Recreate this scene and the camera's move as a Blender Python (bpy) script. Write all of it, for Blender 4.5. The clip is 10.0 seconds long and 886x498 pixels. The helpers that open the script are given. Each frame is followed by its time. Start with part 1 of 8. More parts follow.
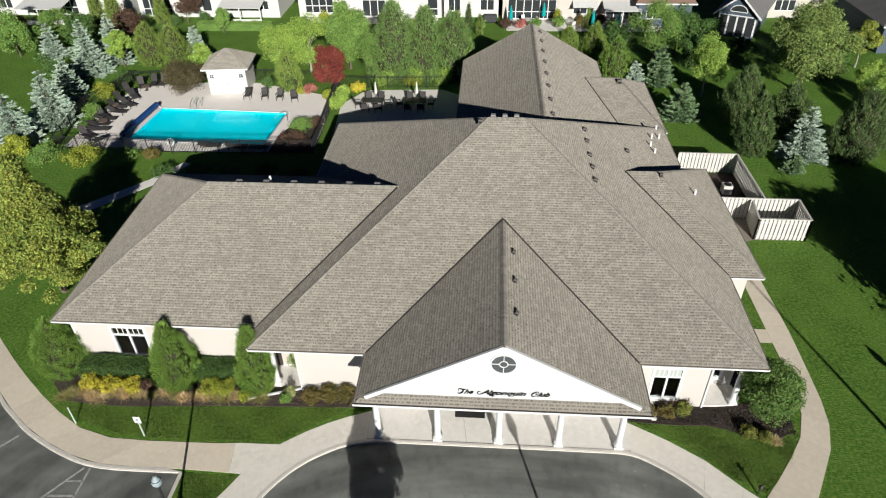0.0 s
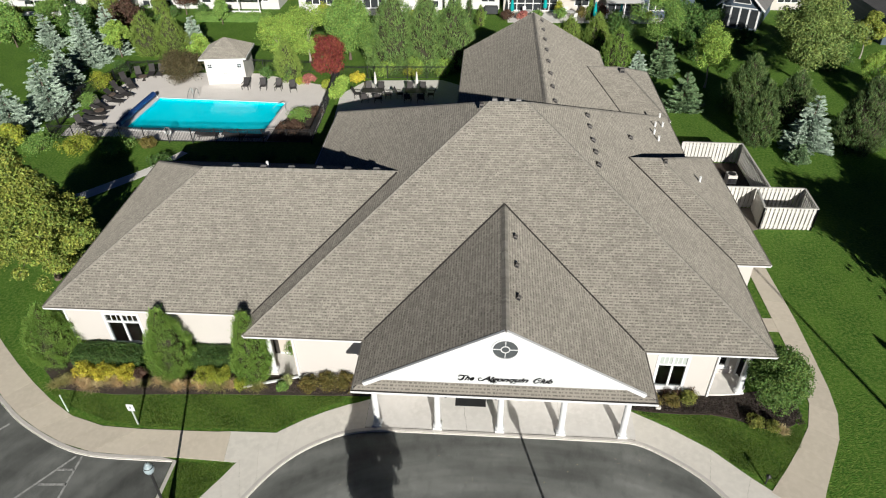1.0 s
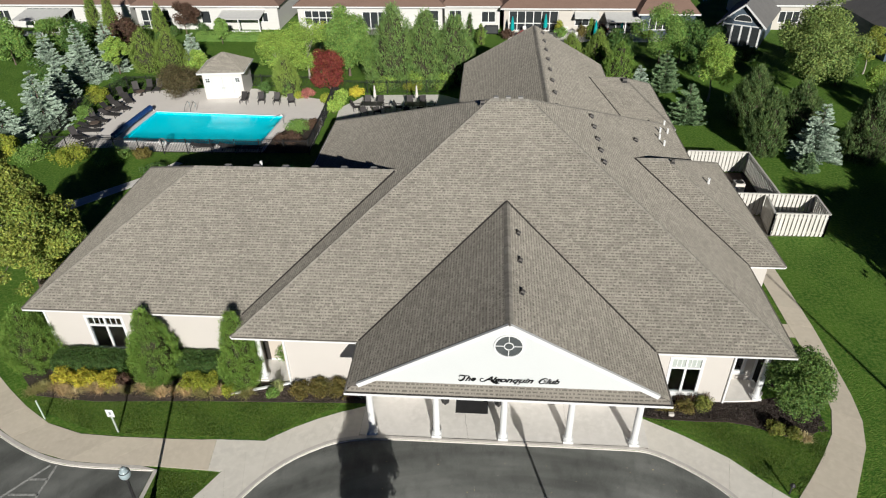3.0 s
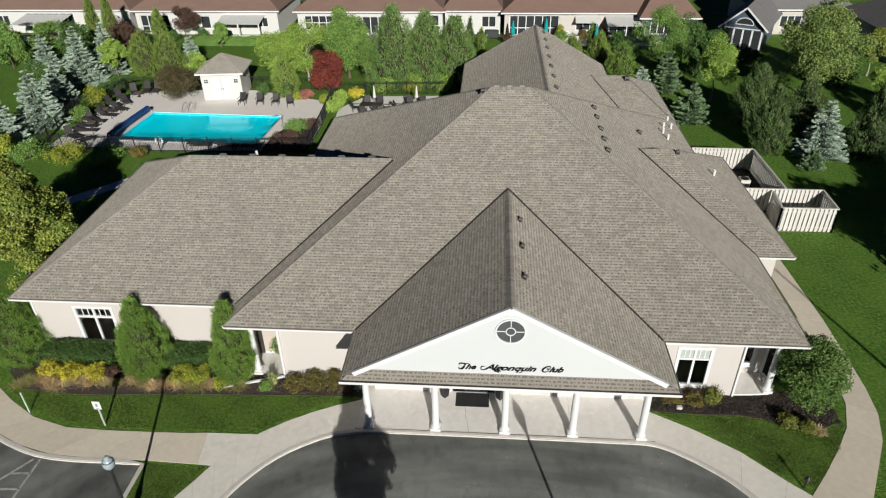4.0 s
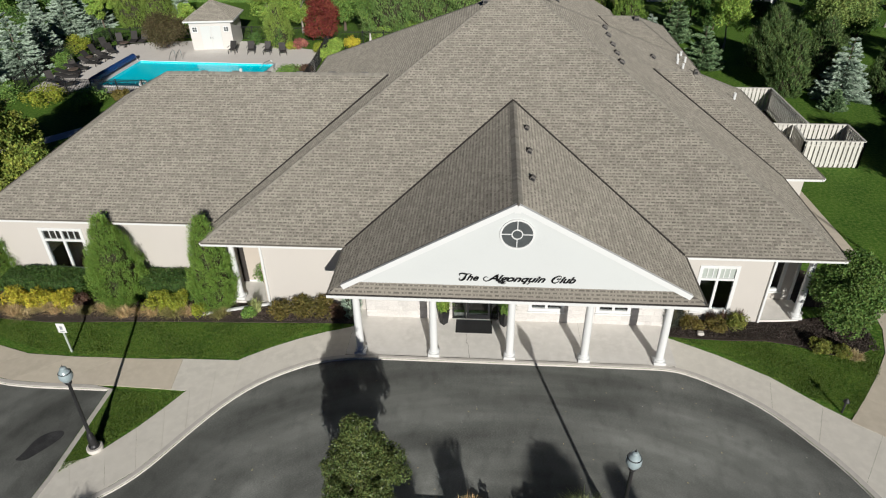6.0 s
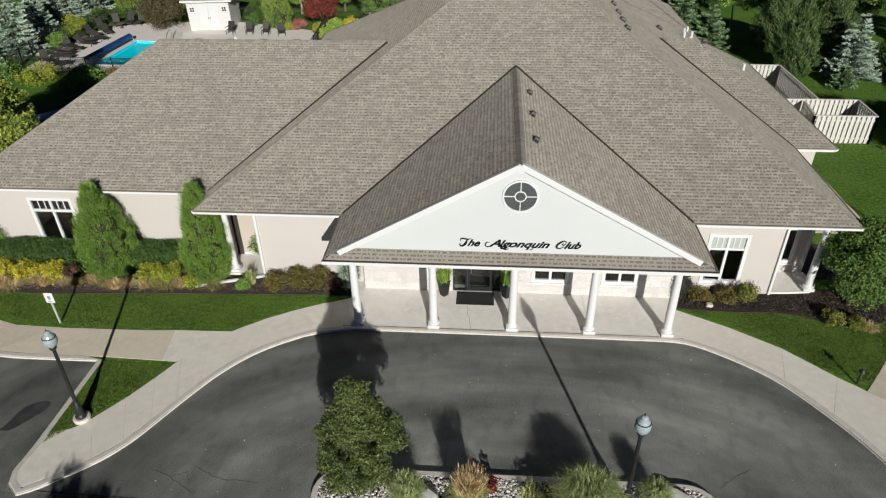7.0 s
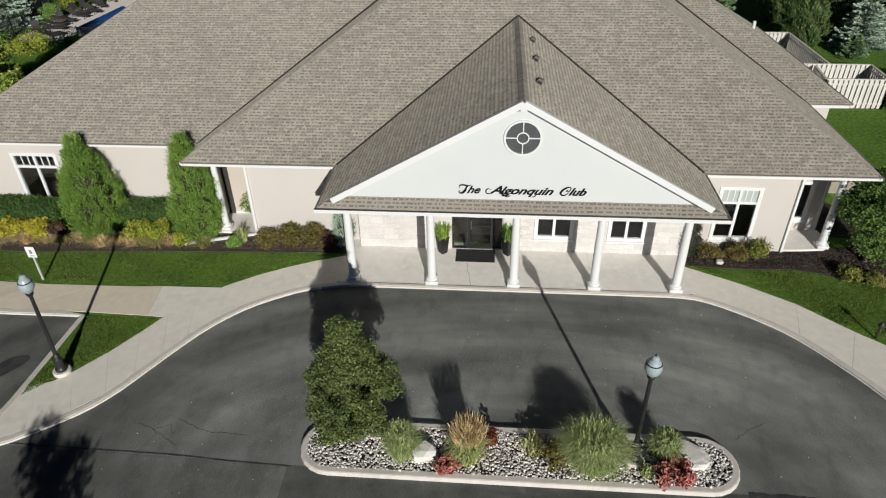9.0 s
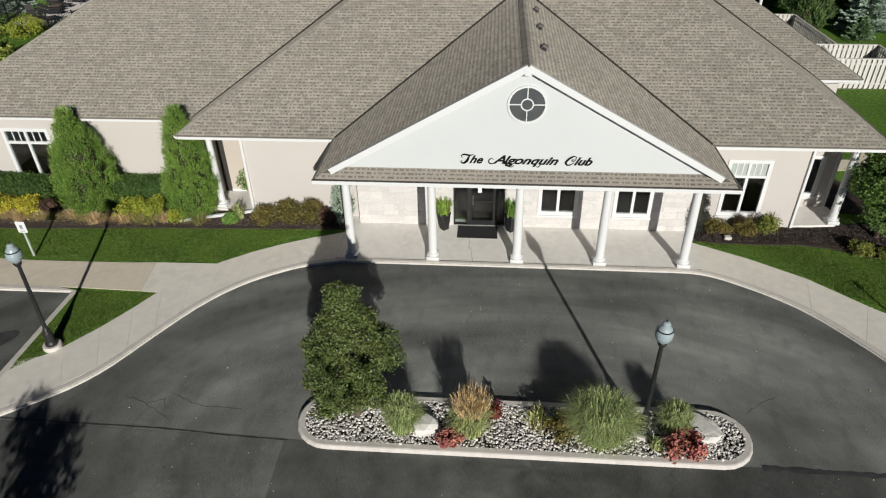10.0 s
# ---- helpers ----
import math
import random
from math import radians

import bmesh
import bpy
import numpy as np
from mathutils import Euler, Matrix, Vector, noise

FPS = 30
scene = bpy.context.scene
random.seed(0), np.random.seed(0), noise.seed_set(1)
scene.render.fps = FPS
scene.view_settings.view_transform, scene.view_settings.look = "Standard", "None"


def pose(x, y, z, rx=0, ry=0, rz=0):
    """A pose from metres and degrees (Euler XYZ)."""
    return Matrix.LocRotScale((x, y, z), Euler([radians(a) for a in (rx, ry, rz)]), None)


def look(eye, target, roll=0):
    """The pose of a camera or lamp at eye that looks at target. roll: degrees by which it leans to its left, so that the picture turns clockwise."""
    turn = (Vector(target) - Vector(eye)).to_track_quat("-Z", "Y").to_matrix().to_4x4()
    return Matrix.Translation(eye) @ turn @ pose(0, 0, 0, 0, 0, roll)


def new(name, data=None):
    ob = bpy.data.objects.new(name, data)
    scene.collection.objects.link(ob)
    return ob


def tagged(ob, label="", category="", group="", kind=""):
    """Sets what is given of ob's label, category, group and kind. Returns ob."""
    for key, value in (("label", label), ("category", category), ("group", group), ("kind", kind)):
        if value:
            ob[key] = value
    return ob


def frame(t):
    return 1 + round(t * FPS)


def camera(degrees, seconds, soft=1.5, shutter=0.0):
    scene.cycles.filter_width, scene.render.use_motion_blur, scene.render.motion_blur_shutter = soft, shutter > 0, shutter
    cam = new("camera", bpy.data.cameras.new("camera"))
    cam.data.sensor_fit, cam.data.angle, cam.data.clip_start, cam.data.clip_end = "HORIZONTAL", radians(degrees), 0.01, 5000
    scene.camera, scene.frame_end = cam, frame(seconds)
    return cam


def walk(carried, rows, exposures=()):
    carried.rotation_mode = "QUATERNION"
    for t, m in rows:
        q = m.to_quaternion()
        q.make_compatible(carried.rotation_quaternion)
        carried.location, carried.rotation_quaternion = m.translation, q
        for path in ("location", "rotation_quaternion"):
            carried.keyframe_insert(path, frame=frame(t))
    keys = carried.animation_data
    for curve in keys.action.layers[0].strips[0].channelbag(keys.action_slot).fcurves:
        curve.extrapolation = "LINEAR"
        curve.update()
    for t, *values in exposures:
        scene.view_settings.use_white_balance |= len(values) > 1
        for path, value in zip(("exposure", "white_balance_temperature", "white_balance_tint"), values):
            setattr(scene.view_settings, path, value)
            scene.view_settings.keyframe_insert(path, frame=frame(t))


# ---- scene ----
cam = camera(68.2, 10.0, soft=1.15)
EXPOSURES = [(t, stops + 0.24, 5000, 10) for t, stops in ((0.0, 0.40), (2.5, 0.28), (4.5, 0.07), (7.5, -0.02), (10.0, -0.06))]
PATH = [
    (0, (1.629, -0.053, 25.909), (1.502, 1.546, 24.714), -1.1),
    (0.5, (1.621, -0.007, 25.455), (1.495, 1.591, 24.26), -1.0),
    (1, (1.593, 0.075, 24.955), (1.466, 1.672, 23.759), -1.0),
    (1.5, (1.568, 0.106, 24.391), (1.442, 1.703, 23.193), -1.0),
    (2, (1.563, 0.165, 23.877), (1.436, 1.772, 22.693), -1.0),
    (2.5, (1.574, 0.23, 23.337), (1.445, 1.861, 22.188), -1.0),
    (4, (1.621, 0.342, 21.201), (1.486, 2.025, 20.128), -1.0),
    (4.5, (1.598, 0.394, 20.194), (1.466, 2.074, 19.117), -0.9),
    (5, (1.611, 0.507, 19.101), (1.477, 2.183, 18.019), -1.0),
    (5.5, (1.587, 0.619, 18.05), (1.453, 2.293, 16.963), -1.0),
    (7, (1.603, 0.859, 15.845), (1.464, 2.52, 14.74), -1.0),
    (7.5, (1.648, 0.869, 15.38), (1.508, 2.529, 14.274), -1.1),
    (8, (1.643, 0.888, 14.938), (1.504, 2.545, 13.827), -1.0),
    (8.5, (1.628, 0.889, 14.528), (1.489, 2.544, 13.412), -1.0),
    (9, (1.663, 0.879, 14.024), (1.521, 2.532, 12.907), -1.0),
    (9.5, (1.644, 0.898, 13.471), (1.502, 2.55, 12.352), -1.0),
    (10, (1.578, 0.915, 13.045), (1.438, 2.564, 11.922), -1.0),
]
walk(cam, [(t, look(eye, target, roll)) for t, eye, target, roll in PATH], EXPOSURES)

# ---- world and light ----
SUN_EL, SUN_AZ = radians(20.9), math.atan2(0.270, -0.963)
world = bpy.data.worlds.new("sky")
scene.world = world
world.use_nodes = True
sky = world.node_tree.nodes.new("ShaderNodeTexSky")
sky.sky_type = "NISHITA"
sky.sun_disc = False
sky.sun_elevation = SUN_EL
sky.sun_rotation = SUN_AZ
sky.air_density, sky.dust_density, sky.ozone_density = 0.074, 0.0, 3.0
back = world.node_tree.nodes["Background"]
back.inputs["Strength"].default_value = 0.05
world.node_tree.links.new(sky.outputs[0], back.inputs["Color"])
sun_data = bpy.data.lights.new("sun", "SUN")
sun_data.energy, sun_data.angle, sun_data.color = 5.0, radians(0.5), (1.0, 0.815, 0.563)
sun_way = Vector((math.sin(SUN_AZ) * math.cos(SUN_EL), math.cos(SUN_AZ) * math.cos(SUN_EL), math.sin(SUN_EL)))
new("sun", sun_data).matrix_world = look(sun_way * 100, (0, 0, 0))


# ---- materials ----
def material(name, a, b=None, c=None, scale=3.0, fine=40.0, rough=0.8, bump=0.2, bump_size=None, island=0.0, metal=0.0, spec=0.4,
             object_random=0.0, translucent=0.0, stretch=(1, 1, 1), height=0.02, soft=0.0):
    """A surface of colour a, blotched towards b at a large scale and towards c at a fine one, with relief and uneven gloss."""
    b, c = b or a, c or a
    m = bpy.data.materials.new(name)
    m.use_nodes = True
    tree = m.node_tree
    link = tree.links.new
    n = tree.nodes.new
    bsdf = tree.nodes["Principled BSDF"]
    coords = n("ShaderNodeTexCoord")
    mapping = n("ShaderNodeMapping")
    mapping.inputs["Scale"].default_value = stretch
    geo = n("ShaderNodeNewGeometry")
    link(geo.outputs["Position"], mapping.inputs["Vector"])
    big, small = n("ShaderNodeTexNoise"), n("ShaderNodeTexNoise")
    for node, size, detail in ((big, scale, 5.0), (small, fine, 4.0)):
        node.inputs["Scale"].default_value, node.inputs["Detail"].default_value = size, detail
        link(mapping.outputs["Vector"], node.inputs["Vector"])
    ramp = n("ShaderNodeMapRange")
    ramp.inputs["From Min"].default_value, ramp.inputs["From Max"].default_value = 0.35, 0.68
    link(big.outputs["Fac"], ramp.inputs["Value"])
    ramp2 = n("ShaderNodeMapRange")
    ramp2.inputs["From Min"].default_value, ramp2.inputs["From Max"].default_value = 0.42, 0.66
    link(small.outputs["Fac"], ramp2.inputs["Value"])
    mix1, mix2 = n("ShaderNodeMix"), n("ShaderNodeMix")
    for mix in (mix1, mix2):
        mix.data_type = "RGBA"
    mix1.inputs[6].default_value, mix1.inputs[7].default_value = (*a, 1), (*b, 1)
    link(ramp.outputs[0], mix1.inputs[0])
    mix2.inputs[7].default_value = (*c, 1)
    link(mix1.outputs[2], mix2.inputs[6])
    link(ramp2.outputs[0], mix2.inputs[0])
    colour = mix2.outputs[2]
    if island or object_random:
        hsv = n("ShaderNodeHueSaturation")
        if island:
            rnd = geo.outputs["Random Per Island"]
        else:
            rnd = n("ShaderNodeObjectInfo").outputs["Random"]
        amount = island or object_random
        vr = n("ShaderNodeMapRange")
        vr.inputs["To Min"].default_value, vr.inputs["To Max"].default_value = 1 - amount, 1 + amount
        link(rnd, vr.inputs["Value"])
        link(vr.outputs[0], hsv.inputs["Value"])
        wn = n("ShaderNodeTexWhiteNoise")
        wn.noise_dimensions = "1D"
        link(rnd, wn.inputs["W"])
        hr = n("ShaderNodeMapRange")
        hr.inputs["To Min"].default_value, hr.inputs["To Max"].default_value = 0.5 - 0.05 * amount, 0.5 + 0.05 * amount
        link(wn.outputs["Value"], hr.inputs["Value"])
        link(hr.outputs[0], hsv.inputs["Hue"])
        link(colour, hsv.inputs["Color"])
        colour = hsv.outputs[0]
    link(colour, bsdf.inputs["Base Color"])
    bsdf.inputs["Roughness"].default_value = rough
    bsdf.inputs["Metallic"].default_value = metal
    bsdf.inputs["Diffuse Roughness"].default_value = soft
    bsdf.inputs["Specular IOR Level"].default_value = spec
    rr = n("ShaderNodeMapRange")
    rr.inputs["To Min"].default_value, rr.inputs["To Max"].default_value = max(0.03, rough - 0.12), min(1, rough + 0.12)
    link(big.outputs["Fac"], rr.inputs["Value"])
    link(rr.outputs[0], bsdf.inputs["Roughness"])
    if bump:
        bm_node = n("ShaderNodeBump")
        bm_node.inputs["Strength"].default_value, bm_node.inputs["Distance"].default_value = bump, height
        grain = small
        if bump_size:
            grain = n("ShaderNodeTexNoise")
            grain.inputs["Scale"].default_value, grain.inputs["Detail"].default_value = bump_size, 5.0
            link(mapping.outputs["Vector"], grain.inputs["Vector"])
        link(grain.outputs["Fac"], bm_node.inputs["Height"])
        link(bm_node.outputs[0], bsdf.inputs["Normal"])
    if translucent:
        tr = n("ShaderNodeBsdfTranslucent")
        link(colour, tr.inputs["Color"])
        mixs = n("ShaderNodeMixShader")
        mixs.inputs[0].default_value = translucent
        out = tree.nodes["Material Output"]
        link(bsdf.outputs[0], mixs.inputs[1])
        link(tr.outputs[0], mixs.inputs[2])
        link(mixs.outputs[0], out.inputs["Surface"])
    return m


def foliage(name, a, b, spread=0.45, rough=0.55):
    return material(name, a, b, None, scale=0.9, fine=6.0, rough=rough, bump=0, island=spread, translucent=0.2, spec=0.3)


def shingle_material(name, tone):
    """Laminated asphalt shingles: granules, tabs of slightly different tone, weathering in broad patches."""
    pick = lambda k: tuple(v * k * tone for v in (0.252, 0.234, 0.199))
    return material(name, pick(1.0), pick(0.86), pick(1.18), scale=0.3, fine=26.0, rough=0.92, bump=0.12, bump_size=90.0, spec=0.05, island=0.17, soft=0.65)


M = {
    "shingle": shingle_material("asphalt_shingles", 1.09),
    "shingle_dark": shingle_material("asphalt_shingles_dark_band", 0.64),
    "deck": material("roof_underlay", (0.10, 0.09, 0.08), (0.08, 0.07, 0.065), rough=0.95),
    "cap": material("ridge_cap_shingles", (0.26, 0.244, 0.21), (0.225, 0.21, 0.18), (0.29, 0.272, 0.235), rough=0.92, island=0.18, bump=0.25, bump_size=90, spec=0.15),
    "stucco": material("beige_stucco", (0.505, 0.474, 0.438), (0.477, 0.448, 0.414), (0.525, 0.494, 0.458), scale=0.6, fine=60, rough=0.9, bump=0.25, bump_size=140, height=0.006, spec=0.2),
    "stucco_tan": material("tan_stucco", (0.50, 0.445, 0.385), (0.47, 0.42, 0.36), scale=0.6, fine=60, rough=0.9, bump=0.25, bump_size=140, height=0.006, spec=0.2),
    "white": material("white_paint", (0.66, 0.665, 0.66), (0.62, 0.625, 0.62), scale=0.8, fine=30, rough=0.5, bump=0.05),
    "pediment": material("white_pediment_board", (0.57, 0.585, 0.58), (0.55, 0.565, 0.56), scale=0.7, fine=25, rough=0.55, bump=0.06),
    "drip": material("brown_drip_edge", (0.20, 0.182, 0.155), (0.165, 0.15, 0.13), rough=0.6),
    "gutter": material("dark_drip_edge", (0.05, 0.045, 0.04), (0.035, 0.03, 0.03), rough=0.5),
    "concrete": material("pale_concrete", (0.72, 0.692, 0.648), (0.65, 0.623, 0.58), (0.74, 0.71, 0.668), scale=0.9, fine=3.5, rough=0.88, bump=0.1, bump_size=70, height=0.004, object_random=0.03),
    "concrete_tan": material("tan_concrete", (0.66, 0.59, 0.475), (0.61, 0.545, 0.435), (0.68, 0.61, 0.495), scale=0.8, fine=4, rough=0.88, bump=0.1, bump_size=70, height=0.004, object_random=0.045),
    "kerb": material("kerb_concrete", (0.60, 0.565, 0.52), (0.52, 0.49, 0.45), (0.62, 0.585, 0.54), scale=1.2, fine=5, rough=0.85, bump=0.15),
    "grass": material("mown_lawn", (0.096, 0.190, 0.021), (0.055, 0.128, 0.015), (0.160, 0.238, 0.038), scale=0.45, fine=6, rough=0.9, bump=0.8, bump_size=14, height=0.10, spec=0.1),
    "joint": material("dirty_joint", (0.26, 0.23, 0.19), (0.2, 0.18, 0.15), rough=0.95, bump=0.2),
    "mulch": material("dark_bark_mulch", (0.045, 0.032, 0.024), (0.075, 0.055, 0.042), (0.02, 0.015, 0.012), scale=3, fine=24, rough=0.95, bump=0.9, bump_size=22, height=0.06),
    "soil": material("planting_soil", (0.06, 0.047, 0.037), (0.04, 0.032, 0.026), (0.09, 0.072, 0.056), scale=2, fine=18, rough=0.95, bump=0.8, bump_size=20, height=0.06),
    "glass": material("dark_window_glass", (0.03, 0.034, 0.037), (0.04, 0.044, 0.047), rough=0.1, bump=0, spec=0.4),
    "black": material("black_painted_metal", (0.015, 0.015, 0.016), (0.025, 0.025, 0.026), rough=0.45, bump=0.05),
    "canvas_pale": material("pale_blind", (0.40, 0.43, 0.40), (0.33, 0.36, 0.33), scale=6, rough=0.8, bump=0.05, stretch=(3, 1, 0.4)),
    "bark": material("grey_brown_bark", (0.14, 0.105, 0.08), (0.09, 0.07, 0.055), scale=6, fine=40, rough=0.95, bump=0.6, bump_size=30),
    "bark_pale": material("pale_bark", (0.36, 0.33, 0.28), (0.24, 0.22, 0.19), scale=6, fine=40, rough=0.95, bump=0.5, bump_size=30),
}


def asphalt_material(name="worn_asphalt", tone=1.0, sweep=(0.5, 1.5, 1)):
    """Worn dark asphalt: a lane polished pale by traffic, long sweeps, darker oily patches, fine aggregate."""
    m = material(name, *[tuple(v * tone for v in c) for c in ((0.180, 0.185, 0.172), (0.127, 0.131, 0.123), (0.210, 0.214, 0.199))], scale=0.33, fine=34, rough=0.86, bump=0.25, bump_size=160, height=0.006, stretch=sweep, spec=0.06)
    tree = m.node_tree
    bsdf = tree.nodes["Principled BSDF"]
    src = bsdf.inputs["Base Color"].links[0].from_socket
    geo = next(k for k in tree.nodes if k.bl_idname == "ShaderNodeNewGeometry")
    for scale, lo, hi, low, high, stretch in ((0.14, 0.36, 0.60, 0.74, 1.22, (1, 1, 1)), (1.1, 0.42, 0.72, 0.92, 1.12, (0.5, 1.4, 1)), (2.6, 0.3, 0.5, 0.84, 1.0, (1, 0.5, 1))):
        mp = tree.nodes.new("ShaderNodeMapping")
        mp.inputs["Scale"].default_value = stretch
        nz = tree.nodes.new("ShaderNodeTexNoise")
        nz.inputs["Scale"].default_value, nz.inputs["Detail"].default_value = scale, 6.0
        rg = tree.nodes.new("ShaderNodeMapRange")
        for key, v in (("From Min", lo), ("From Max", hi), ("To Min", low), ("To Max", high)):
            rg.inputs[key].default_value = v
        mul = tree.nodes.new("ShaderNodeMix")
        mul.data_type, mul.blend_type = "RGBA", "MULTIPLY"
        mul.inputs[0].default_value = 1.0
        tree.links.new(geo.outputs["Position"], mp.inputs["Vector"])
        tree.links.new(mp.outputs[0], nz.inputs["Vector"])
        tree.links.new(nz.outputs["Fac"], rg.inputs["Value"])
        tree.links.new(src, mul.inputs[6])
        tree.links.new(rg.outputs[0], mul.inputs[7])
        src = mul.outputs[2]
    # arcs worn by cars turning round the drive island
    off = tree.nodes.new("ShaderNodeVectorMath")
    off.operation = "MULTIPLY_ADD"
    off.inputs[1].default_value, off.inputs[2].default_value = (0.62, 1.0, 0.0), (-1.7, -11.0, 0.0)
    tree.links.new(geo.outputs["Position"], off.inputs[0])
    sep = tree.nodes.new("ShaderNodeSeparateXYZ")
    tree.links.new(off.outputs[0], sep.inputs[0])
    far = tree.nodes.new("ShaderNodeVectorMath")
    far.operation = "LENGTH"
    tree.links.new(off.outputs[0], far.inputs[0])
    turn = tree.nodes.new("ShaderNodeMath")
    turn.operation = "ARCTAN2"
    tree.links.new(sep.outputs["X"], turn.inputs[0])
    tree.links.new(sep.outputs["Y"], turn.inputs[1])
    comb = tree.nodes.new("ShaderNodeCombineXYZ")
    tree.links.new(far.outputs["Value"], comb.inputs["X"])
    tree.links.new(turn.outputs[0], comb.inputs["Y"])
    lane = tree.nodes.new("ShaderNodeMapRange")
    lane.interpolation_type = "SMOOTHSTEP"
    for key, v in (("From Min", 5.8), ("From Max", 7.9), ("To Min", 1.12), ("To Max", 0.82)):
        lane.inputs[key].default_value = v
    tree.links.new(far.outputs["Value"], lane.inputs["Value"])
    worn = tree.nodes.new("ShaderNodeMix")
    worn.data_type, worn.blend_type = "RGBA", "MULTIPLY"
    worn.inputs[0].default_value = 1.0
    tree.links.new(src, worn.inputs[6])
    tree.links.new(lane.outputs[0], worn.inputs[7])
    src = worn.outputs[2]
    nz = tree.nodes.new("ShaderNodeTexNoise")
    nz.inputs["Scale"].default_value, nz.inputs["Detail"].default_value = 1.0, 5.0
    tree.links.new(comb.outputs[0], nz.inputs["Vector"])
    rg = tree.nodes.new("ShaderNodeMapRange")
    for key, v in (("From Min", 0.38), ("From Max", 0.66), ("To Min", 0.80), ("To Max", 1.30)):
        rg.inputs[key].default_value = v
    tree.links.new(nz.outputs["Fac"], rg.inputs["Value"])
    mul = tree.nodes.new("ShaderNodeMix")
    mul.data_type, mul.blend_type = "RGBA", "MULTIPLY"
    mul.inputs[0].default_value = 1.0
    tree.links.new(src, mul.inputs[6])
    tree.links.new(rg.outputs[0], mul.inputs[7])
    tree.links.new(mul.outputs[2], bsdf.inputs["Base Color"])
    return m


# Dark brown for crown cores; stands in for the shade between sprays.
M["core_shade"] = material("shaded_core", (0.045, 0.042, 0.022), (0.03, 0.03, 0.016), scale=5, fine=30, rough=0.95, bump=0.6, bump_size=25)
M["concrete_walk"] = material("warm_pale_concrete", (0.76, 0.722, 0.645), (0.685, 0.65, 0.58), (0.78, 0.742, 0.665), scale=0.9, fine=3.5, rough=0.88, bump=0.1, bump_size=70, height=0.004, object_random=0.03)
M["asphalt"] = asphalt_material()
M["asphalt_new"] = asphalt_material("newer_asphalt", 0.56, (2.6, 0.22, 1))
M["asphalt_grey"] = asphalt_material("greyer_asphalt", 0.86, (2.6, 0.22, 1))


# ---- building helpers ----
def quick(name, verts, faces, mat, smooth=False):
    """A mesh from arrays; faces all have the same number of corners."""
    verts, faces = np.asarray(verts, np.float32), np.asarray(faces, np.int32)
    me = bpy.data.meshes.new(name)
    me.vertices.add(len(verts))
    me.vertices.foreach_set("co", verts.ravel())
    k = faces.shape[1]
    me.loops.add(faces.size)
    me.loops.foreach_set("vertex_index", faces.ravel())
    me.polygons.add(len(faces))
    me.polygons.foreach_set("loop_start", np.arange(0, faces.size, k, dtype=np.int32))
    me.polygons.foreach_set("loop_total", np.full(len(faces), k, np.int32))
    me.polygons.foreach_set("use_smooth", np.full(len(faces), smooth))
    me.update(calc_edges=True)
    me.materials.append(mat)
    return me


def part(name, bm, mat, parent=None, label=""):
    """Links a bmesh (or a mesh) as one object under a thing or a part."""
    if isinstance(bm, bmesh.types.BMesh):
        me = bpy.data.meshes.new(name)
        bmesh.ops.recalc_face_normals(bm, faces=bm.faces)
        bm.to_mesh(me)
        bm.free()
        me.materials.append(mat)
    else:
        me = bm
    ob = new(name, me)
    if parent is not None:
        ob.parent = parent
    if label:
        ob["label"] = label
    return ob


def thing(name, x, y, z, label, category, group="", kind="", turn=0.0):
    ob = new(name)
    ob.empty_display_size = 0.2
    ob.matrix_basis = pose(x, y, z, 0, 0, turn)
    return tagged(ob, label, category, group, kind)


def box(bm, x0, x1, y0, y1, z0, z1, bevel=0.0):
    made = bmesh.ops.create_cube(bm, size=1.0, matrix=Matrix.Translation(((x0 + x1) / 2, (y0 + y1) / 2, (z0 + z1) / 2)) @ Matrix.Diagonal((x1 - x0, y1 - y0, z1 - z0, 1)))
    if bevel:
        edges = list({e for v in made["verts"] for e in v.link_edges})
        bmesh.ops.bevel(bm, geom=edges, offset=bevel, segments=1, affect="EDGES")
    return bm


def cyl(bm, x, y, z0, z1, r0, r1=None, n=16):
    r1 = r0 if r1 is None else r1
    bmesh.ops.create_cone(bm, cap_ends=True, segments=n, radius1=r0, radius2=r1, depth=z1 - z0, matrix=Matrix.Translation((x, y, (z0 + z1) / 2)))
    return bm


def lathe(bm, profile, n=20, x=0.0, y=0.0):
    """A turned solid from (radius, height) pairs, bottom to top."""
    rings = []
    for r, z in profile:
        rings.append([bm.verts.new((x + r * math.cos(k * 2 * math.pi / n), y + r * math.sin(k * 2 * math.pi / n), z)) for k in range(n)])
    for lo, hi in zip(rings, rings[1:]):
        for k in range(n):
            bm.faces.new((lo[k], lo[(k + 1) % n], hi[(k + 1) % n], hi[k]))
    bm.faces.new(rings[0][::-1])
    bm.faces.new(rings[-1])
    return bm


def bar(bm, a, b, r, n=8):
    """A round bar between two points."""
    a, b = Vector(a), Vector(b)
    m = Matrix.Translation((a + b) / 2) @ (b - a).to_track_quat("Z", "Y").to_matrix().to_4x4()
    bmesh.ops.create_cone(bm, cap_ends=True, segments=n, radius1=r, radius2=r, depth=(b - a).length, matrix=m)
    return bm


def beam(bm, a, b, w, h):
    """A square bar of width w and height h between two points."""
    a, b = Vector(a), Vector(b)
    m = Matrix.Translation((a + b) / 2) @ (b - a).to_track_quat("X", "Z").to_matrix().to_4x4() @ Matrix.Diagonal(((b - a).length, w, h, 1))
    bmesh.ops.create_cube(bm, size=1.0, matrix=m)
    return bm


